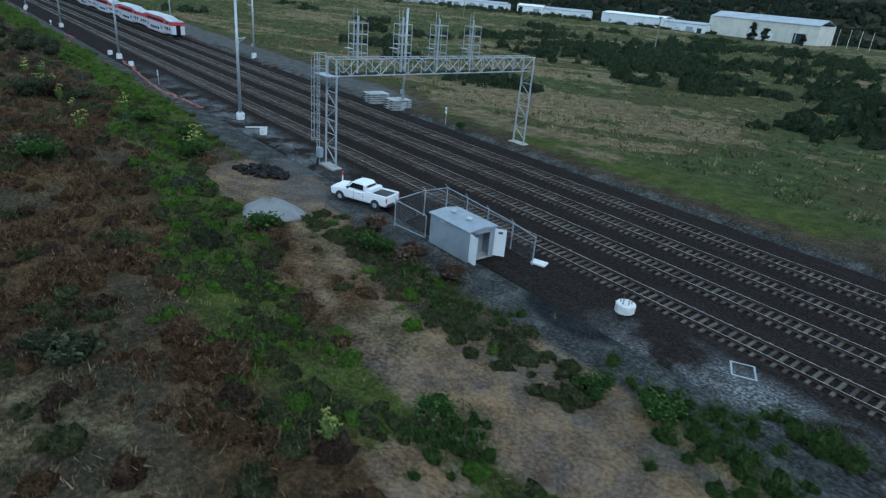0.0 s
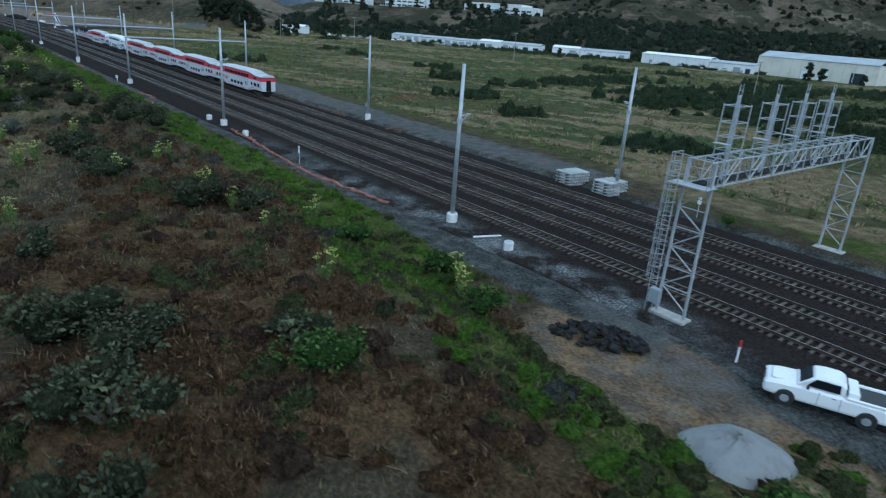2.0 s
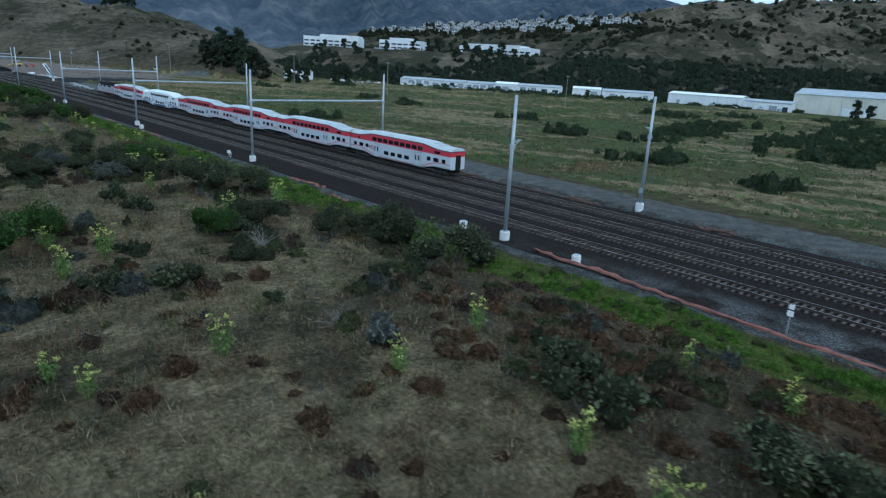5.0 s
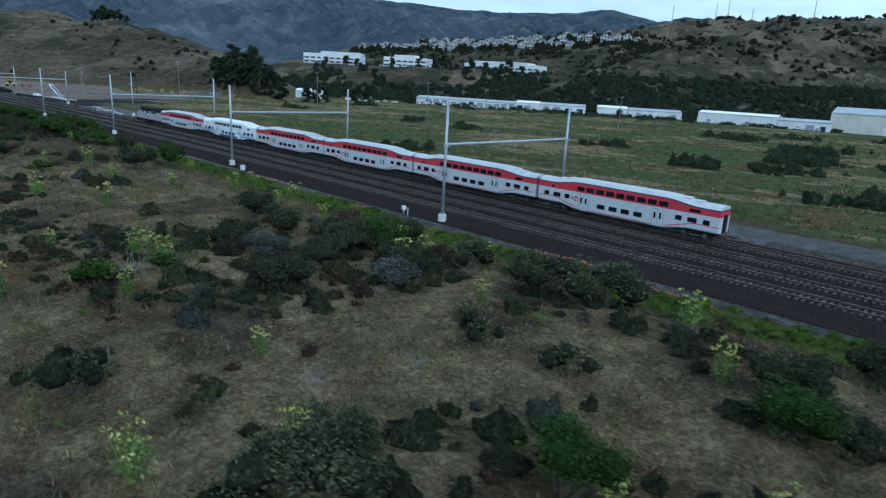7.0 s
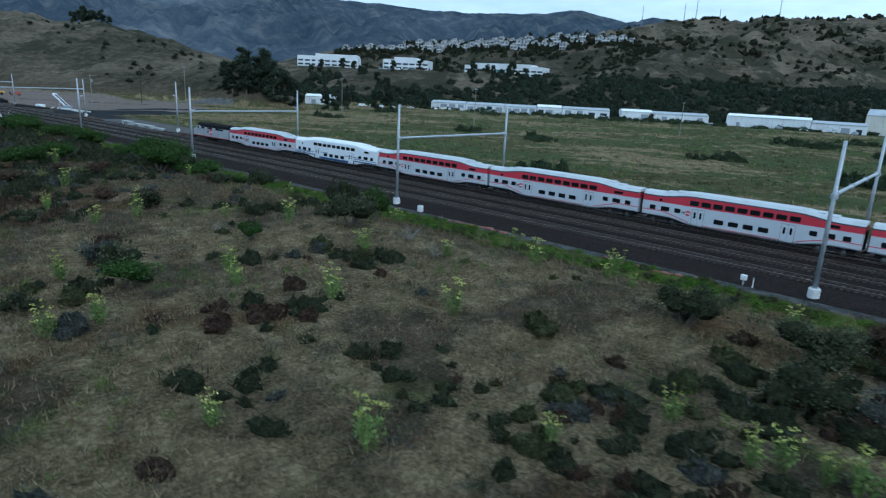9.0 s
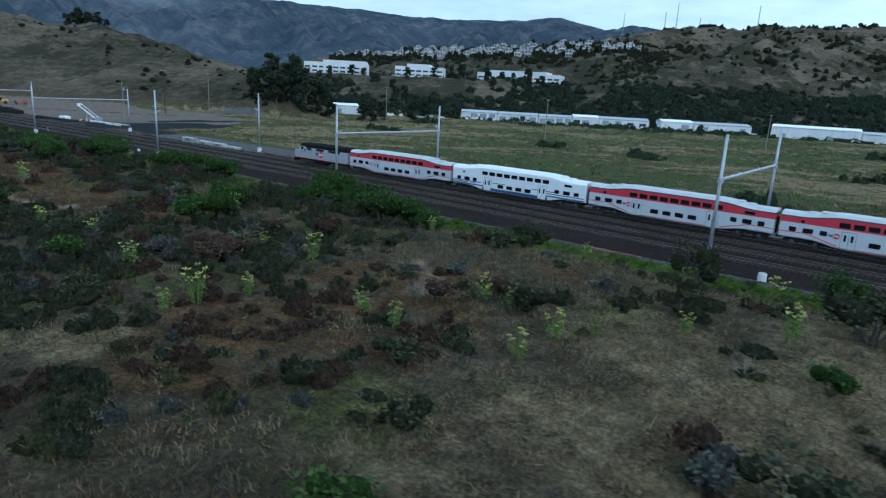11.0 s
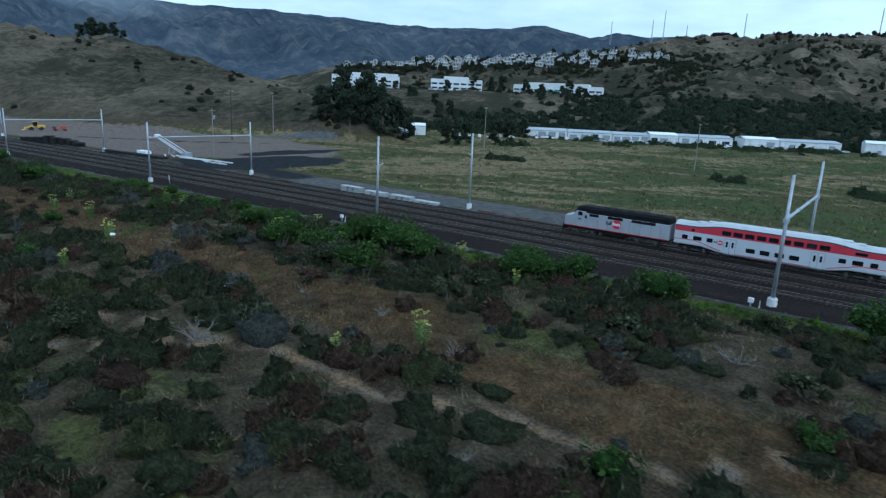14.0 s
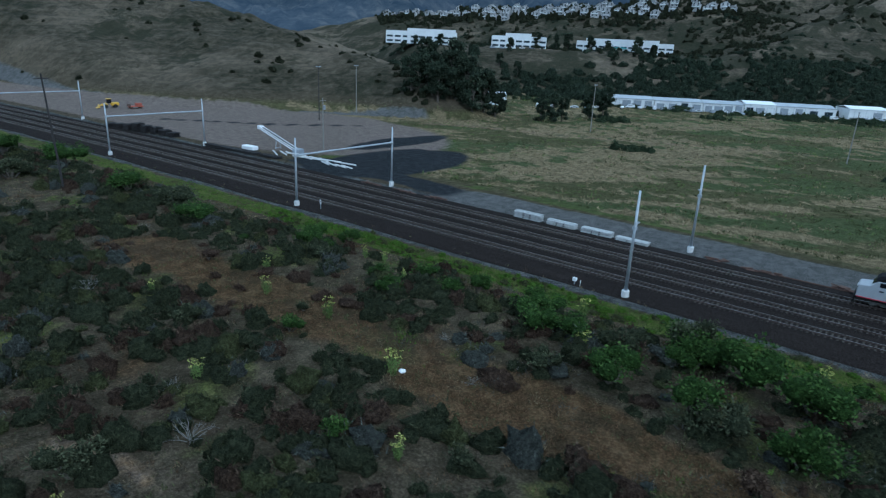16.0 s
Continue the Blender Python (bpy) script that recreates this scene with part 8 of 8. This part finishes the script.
def build_scrub():
    """Low scrub too dense to count."""
    r = np.random.RandomState(22)
    n = 17500
    x, y = r.uniform(-84, -11, n), r.uniform(-66, 420, n)
    d, g, gr, ro, ya, bl, br = zones(x, y)
    dens = 0.02 + (0.98 - 0.36 * sm((y - 185) / 30)) * thicket(x, y)
    keep = (r.random(n) < dens) & (d < 0.35) & ~((gr > 0.6) & (x > -12))
    x, y, br = x[keep], y[keep], br[keep]
    z = height(x, y)
    u = r.random(len(x)) + 0.25 * fbm(x, y, 12, 85)
    k = np.where(u < 0.68, 0, np.where(u < 0.8, 1, np.where(u < 0.86, 2, 3)))
    sparse = (thicket(x, y) < 0.25) & (r.random(len(x)) < 0.75)
    k = np.where(sparse, np.where(u < 0.45, 1, np.where(u < 0.8, 2, 3)), k)
    k = np.where((br > 0.5) & (r.random(len(x)) < np.where(y < 120, 0.6, 0.75)), 3, k)
    rad = (0.4 + 0.85 * r.random(len(x)) ** 1.6) * (1 + 0.55 * sm((y - 185) / 30))
    for i, (name, mat, label) in enumerate((("dark_scrub", "bush_dark", "dense dark green scrub on the rise"), ("olive_scrub", "weed_olive", "low olive scrub on the rise"), ("grey_scrub", "bush_grey", "low grey scrub on the rise"), ("brown_scrub", "bush_brown", "low dead brown scrub on the rise"))):
        s = k == i
        me = fast_mesh(name, mounds(r, x[s], y[s], z[s] - 0.05, rad[s], rad[s] * r.uniform(0.45, 1.25, s.sum()), 74, 0.2, 0.16, 0.8, 0.6, 9), 3, MAT[mat])
        tagged(new(name, me), label, "scrub", kind="stuff")
    # brushwood on the southern rise
    n = 7800
    x, y = r.uniform(-62, -9, n), r.uniform(-76, 60, n)
    d, g, gr, ro, ya, bl, br = zones(x, y)
    keep = (r.random(n) < 0.06 + 0.8 * br) & (d < 0.3) & (g < 0.3) & (gr < 0.55)
    x, y = x[keep], y[keep]
    z = height(x, y)
    u = fbm(x, y, 9, 86) + r.uniform(-0.5, 0.5, len(x))
    rad = r.uniform(0.4, 1.15, len(x))
    for name, s, mat, label in (("brown_brush", u < 0.15, "grass_brown", "tangled rusty brown brush on the rise"), ("dead_brush", (u >= 0.15) & (u < 0.5), "bush_brown", "dark dead brush on the rise"), ("dry_brush", u >= 0.5, "weed_olive", "olive weeds among the brown brush")):
        me = fast_mesh(name, mounds(r, x[s], y[s], z[s] - 0.08, rad[s], rad[s] * r.uniform(0.4, 0.95, s.sum()), 62, 0.2, 0.12, 0.76, 0.9, 8), 3, MAT[mat])
        tagged(new(name, me), label, "scrub", kind="stuff")
    # leafy weeds along the verge and by the path
    n = 5200
    y = r.uniform(-66, 345, n)
    x = r.uniform(-13.5, -3.2, n) + curve(y)
    y = np.append(y, r.uniform(-64, 16, 2600))
    x = np.append(x, r.uniform(-25, -9.5, 2600))
    n = len(x)
    d, g, gr, ro, ya, bl, br = zones(x, y)
    bank = near(line_dist(x, y, [(-6.5, -31), (-6.5, -40), (-8, -48), (-7, -56)]), 2.0, 1.2)
    keep = (r.random(n) < np.maximum(0.95 * gr * (0.55 + 0.6 * fbm(x, y, 9, 87)), 0.9 * bank)) & (g < 0.6) & ((d < 0.5) | (bank > 0.5))
    x, y, bank = x[keep], y[keep], bank[keep]
    z = height(x, y)
    rad = r.uniform(0.35, 0.95, len(x))
    u = r.random(len(x))
    dull = (u < 0.3 + 0.3 * (y < 4)) | ((bank > 0.4) & (u < 0.93))
    for name, s, mat, label in (("verge_weeds", ~dull, "grass_green", "bright green leafy weeds on the verge"), ("bank_weeds", dull, "weed_olive", "olive weeds on the bank beside the path")):
        me = fast_mesh(name, mounds(r, x[s], y[s], z[s] - 0.05, rad[s], rad[s] * r.uniform(0.5, 0.9, s.sum()), 44, 0.17, 0.16, 0.78, 0.8, 7), 3, MAT[mat])
        tagged(new(name, me), label, "weeds", kind="stuff")


build_scrub()


def build_tall_weeds():
    """Upright green weeds at the south end of the path and by the footing."""
    r = np.random.RandomState(29)
    x, y = [], []
    for cx, cy, sx, sy, n in ((-4.8, -60, 0.7, 1.5, 26), (-5.6, -64.5, 0.9, 1.6, 34), (-0.6, -65.5, 0.7, 1.8, 24), (-2.9, -62.5, 0.8, 1.2, 14), (-14.6, -56, 1.2, 1.0, 26), (-6.2, -37, 0.9, 2.6, 26), (-7.0, -47, 0.9, 2.4, 20)):
        x += list(r.normal(cx, sx, n))
        y += list(r.normal(cy, sy, n))
    x, y = np.array(x), np.array(y)
    rad = r.uniform(0.3, 0.7, len(x))
    me = fast_mesh("tall_weeds", mounds(r, x, y, height(x, y) - 0.05, rad, rad * r.uniform(0.9, 1.6, len(x)), 90, 0.2, 0.12, 0.6, 1.6, 7), 3, MAT["verge_weed"])
    tagged(new("tall_weeds", me), "upright green weeds beside the dirt path", "weeds", kind="stuff")


build_tall_weeds()


def build_tussocks():
    """Flat tussocks of dry grass and grey weeds on the open rise."""
    r = np.random.RandomState(27)
    n = 8400
    x, y = r.uniform(-80, -11, n), r.uniform(-12, 300, n)
    d, g, gr, ro, ya, bl, br = zones(x, y)
    keep = ((y > 28) | (straw(x, y) > 0.4)) & (r.random(n) < 0.5 * sm((205 - y) / 30) + 0.5) & (r.random(n) > 0.8 * thicket(x, y)) & (d < 0.5) & (g < 0.3)
    x, y = x[keep], y[keep]
    z = height(x, y)
    rad = r.uniform(0.4, 1.2, len(x))
    u = 0.5 + 0.5 * fbm(x, y, 11, 89) + r.uniform(-0.3, 0.3, len(x))
    for name, s, mat, label in (("dry_tussock", u < 0.4, "grass_tan", "pale dry grass tussocks on the rise"), ("olive_tussock", (u >= 0.4) & (u < 0.62), "weed_olive", "olive grass tussocks on the rise"), ("grey_tussock", (u >= 0.62) & (u < 0.82), "bush_grey", "grey weeds on the rise"), ("rusty_tussock", u >= 0.82, "grass_brown", "rusty dry tussocks on the rise")):
        me = fast_mesh(name, mounds(r, x[s], y[s], z[s] - 0.06, rad[s], rad[s] * r.uniform(0.4, 0.95, s.sum()), 56, 0.22, 0.09, 0, 1.0), 3, MAT[mat])
        tagged(new(name, me), label, "grass", kind="stuff")


build_tussocks()


def build_marsh():
    """Grass clumps and thickets of the flat field east of the line."""
    r = np.random.RandomState(23)
    n = 15000
    x, y = 38 + 300 * r.random(n) ** 1.6, r.uniform(-70, 470, n)
    d, g, gr, ro, ya, bl, br = zones(x, y)
    e = 0.89 * x + 0.456 * y - 438
    keep = (e < 12) & (ya < 0.3) & (bl < 0.3) & (ro < 0.3) & (height(x, y) < 5)
    x, y, gr, br = x[keep], y[keep], gr[keep], br[keep]
    z = height(x, y)
    u = r.random(len(x))
    dry = straw(x, y)
    tan = u < 0.06 + 0.35 * br + 0.8 * dry
    olive = ~tan & (r.random(len(x)) < 0.68)
    for name, s, mat, label in (("marsh_dry_grass", tan, "grass_tan", "dry tan grass in the marsh field"), ("marsh_weeds", olive, "weed_olive", "olive weeds in the marsh field"), ("marsh_green", ~tan & ~olive, "fennel", "fresh green clumps in the marsh field")):
        q = r.uniform(0.4, 1.4, s.sum()) * (0.7 + 0.003 * x[s])
        me = fast_mesh(name, mounds(r, x[s], y[s], z[s], q, q * 0.45, 12, 0.32, 0.28, 0, 0.8), 3, MAT[mat])
        tagged(new(name, me), label, "grass", kind="stuff")
    # thickets: x, y, reach; each a close stand of shrubs drawn out along the old furrows
    stands = [(144, 108, 9), (162, 83, 11), (117, 65, 9), (140, 59, 12), (70, 81, 5), (56, 23, 4), (57, 16, 5), (62, 54, 4), (125, 36, 12), (180, 63, 13), (112, 103, 6), (196, 121, 9), (129, 12, 10), (155, 41, 13), (109, 3, 8), (138, 111, 6), (252, 71, 16), (279, 50, 16), (87, -35, 10), (150, -20, 14), (191, 15, 15), (220, 80, 14), (99, 16, 5), (165, 60, 10)]
    for i in range(90):
        gx, gy = 46 + 300 * r.random() ** 0.8, r.uniform(-60, 420)
        if r.random() < 0.25 + 0.75 * float(sm((190 - gy) / 110) * sm((gx - 60) / 60)):
            stands.append((gx, gy, r.uniform(2.0, 4.5) + 0.016 * gx))
    for gx in np.arange(120, 400, 7.0):
        stands.append((gx, (438 - 12 - 0.89 * gx) / 0.456 + r.normal(0, 8), r.uniform(3, 7)))
    x, y, q = [], [], []
    for gx, gy, gw in stands:
        m = int(5 + 2.8 * gw)
        a, b = r.normal(0, gw * 0.72, m), r.normal(0, gw * 0.5, m)
        x += list(gx + 0.64 * a + 0.77 * b)
        y += list(gy - 0.77 * a + 0.64 * b)
        q += list((0.8 + 2.2 * r.random(m) ** 1.5) * (0.85 + 0.02 * gw))
    x, y, q = np.array(x), np.array(y), np.array(q)
    e = 0.89 * x + 0.456 * y - 438
    keep = (e < 6) & (height(x, y) < 5) & ~((x < 115) & (y > 330)) & (x > 42)
    x, y, q = x[keep], y[keep], q[keep]
    me = fast_mesh("marsh_thicket", mounds(r, x, y, height(x, y) - 0.1, q, q * r.uniform(0.8, 1.35, len(x)), 70, 0.22, 0.19, 0.8, 0.5, 8), 3, MAT["marsh_scrub"])
    tagged(new("marsh_thicket", me), "green willow thickets in the marsh field", "shrubs", kind="stuff")


build_marsh()


def build_woods():
    """Woods and shrubs on the far slopes."""
    r = np.random.RandomState(24)
    n = 17000
    x, y = r.uniform(150, 700, n), r.uniform(-60, 760, n)
    e = 0.89 * x + 0.456 * y - 438
    reach = 165 + 40 * fbm(x, y, 120, 71) - 55 * sm((y - 390) / 60)
    belt = 0.95 * sm((e - 12) / 10) * sm((reach - e) / 70)
    slope = 0.22 * sm((e - 90) / 60) * sm((0.2 + fbm(x, y, 90, 72)) * 1.6)
    keep = r.random(n) < np.maximum(belt * 0.95, slope)
    keep &= x > 0.88 * (y - 190) - 70
    for (px, py), rad in (((342, 612), 34), ((376, 538), 32), ((462, 484), 42)):
        keep &= np.hypot(x - px, y - py) > rad
    x, y, e = x[keep], y[keep], e[keep]
    z = height(x, y)
    q = np.where(e < 125, r.uniform(2.6, 5.0, len(x)), r.uniform(1.2, 3.0, len(x)))
    q = np.where(r.random(len(x)) < 0.12, q * 1.4, q)
    me = fast_mesh("hillside_woods", mounds(r, x, y, z, q, q * r.uniform(0.75, 1.2, len(x)), 24, 0.34, 0.4, 0.86, 0.2), 3, MAT["tree_far"])
    tagged(new("hillside_woods", me), "dark woods on the slope behind the buildings", "trees", kind="stuff")
    n = 24000
    x, y = r.uniform(380, 1150, n), r.uniform(-100, 950, n)
    e = 0.89 * x + 0.456 * y - 438
    valley = near(line_dist(x, y, [(560, 430), (650, 405), (760, 400)]), 30, 20)
    rows = near(line_dist(x, y, [(600, 930), (650, 690), (690, 480)]), 45, 25)
    keep = (r.random(n) < 0.025 + 0.45 * sm(2.2 * fbm(x, y, 110, 73) + 1.2 * fbm(x, y, 40, 74) - 0.2) + 0.5 * valley + 0.5 * rows) & (e > 120) & (x > 0.88 * (y - 190) - 40)
    x, y, rows = x[keep], y[keep], rows[keep]
    q = r.uniform(0.9, 2.8, len(x)) * (1 + 0.0006 * x) * (1 + 0.9 * rows * r.random(len(x)))
    me = fast_mesh("hillside_shrubs", mounds(r, x, y, height(x, y) - 0.2, q, q * r.uniform(0.7, 1.5, len(x)), 9, 0.34, 0.5, 0.95, 0.2, 5), 3, MAT["hill_scrub"])
    tagged(new("hillside_shrubs", me), "scattered dark shrubs on the dry hills", "shrubs", kind="stuff")
    # shrubs on the grassy hill beyond the yard
    n = 4200
    x, y = r.uniform(30, 330, n), r.uniform(425, 900, n)
    hh = height(x, y)
    low = sm((fbm(x, y, 60, 75) - 0.05) * 1.5) * sm((x - 95) / 30) * sm((640 - y) / 90) * 0.75 + 0.02
    keep = (r.random(n) < low) & (hh > 2.5) & (x < 0.13 * (y - 430) + 220)
    x, y, hh = x[keep], y[keep], hh[keep]
    q = r.uniform(0.9, 2.6, len(x))
    me = fast_mesh("hill_shrubs", mounds(r, x, y, hh - 0.2, q, q * r.uniform(0.7, 1.2, len(x)), 40, 0.22, 0.3, 0.85, 0.2), 3, MAT["hill_scrub"])
    tagged(new("hill_shrubs", me), "dark shrubs dotted over the grassy hill", "shrubs", kind="stuff")


build_woods()


def build_trees():
    """Single big trees that stand out: the grove by the yard and trees at the buildings."""
    protos = []
    for v in range(4):
        r = np.random.RandomState(500 + v)
        trunk = Shape()
        trunk.rod((0, 0, -0.5), (0.2, 0.1, 4.0), 0.42, 0.3, n=9)
        trunk.rod((0.2, 0.1, 4.0), (0.1, 0.3, 9.0), 0.3, 0.12, n=8)
        lobes = []
        for i in range(26):
            a, zz = r.uniform(0, 6.28), r.uniform(1.4, 13.0)
            q = r.uniform(0.6, 3.6) * (1 - 0.045 * abs(zz - 6.5))
            c = (q * math.cos(a), q * math.sin(a), zz)
            rad = r.uniform(1.3, 2.3)
            lobes.append((c, (rad, rad, rad * 0.85)))
            trunk.rod((0.15, 0.1, max(1.5, zz - 3.2)), (c[0] * 0.8, c[1] * 0.8, zz), 0.13, 0.04, n=5)
        q = np.concatenate([leaf_quads(r, c, rad, 52, 0.36, -0.8) for c, rad in lobes])
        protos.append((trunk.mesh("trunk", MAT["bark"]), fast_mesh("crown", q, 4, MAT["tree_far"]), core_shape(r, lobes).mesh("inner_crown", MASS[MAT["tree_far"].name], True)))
    rnd = random.Random(31)
    # x, y, size: the grove by the yard, then trees at the offices, the warehouse, the hilltop and the houses
    grove = [(132, 437, 1.35), (138, 430, 1.5), (143, 424, 1.6), (148, 419, 1.55), (153, 413, 1.5), (158, 410, 1.25), (141, 436, 1.5), (150, 427, 1.6), (136, 425, 1.2), (146, 414, 1.3), (165, 391, 0.8), (170, 388, 0.95), (175, 386, 0.8), (198, 384, 1.0), (203, 380, 0.9), (262, 404, 1.0)]
    planted = [(348, 596, 0.8), (355, 588, 0.7), (385, 525, 0.9), (392, 512, 0.9), (400, 506, 1.0), (438, 505, 1.2), (445, 492, 0.9), (456, 470, 1.2), (462, 458, 0.8), (328, 620, 0.8), (335, 612, 0.7), (374, 122, 0.85), (378, 116, 0.7), (381, 95, 0.55), (312, 262, 0.5)]
    crest = [(158, 715, 0.95), (152, 720, 0.85), (164, 710, 1.0), (169, 704, 0.9), (161, 719, 1.0), (155, 712, 0.8), (173, 699, 0.7), (166, 714, 0.95), (608, 900, 0.7), (640, 790, 0.8), (650, 700, 0.8), (664, 640, 0.7), (700, 545, 0.7), (690, 500, 0.7), (622, 850, 0.8), (690, 610, 0.8), (735, 560, 0.8), (745, 520, 0.7)]
    spots = grove + planted + crest
    while len(spots) < 62:
        x, y = rnd.uniform(190, 470), rnd.uniform(400, 640)
        e = 0.89 * x + 0.456 * y - 438
        if 10 < e < 128 and x > 0.88 * (y - 190) - 60:
            spots.append((x, y, rnd.uniform(0.45, 0.85)))
    for i, (x, y, k) in enumerate(spots):
        tr, cr, ic = protos[i % 4]
        t = thing("tree", "dark dense evergreen tree with a ragged crown", "tree", (x, y, float(height(x, y)) - 0.2), rnd.uniform(0, 360), group="evergreen trees")
        t.scale = (k * rnd.uniform(0.9, 1.1), k, k * rnd.uniform(0.85, 1.05))
        part("trunk", tr, None, t)
        part("crown", cr, None, t)
        part("inner_crown", ic, None, t)


build_trees()
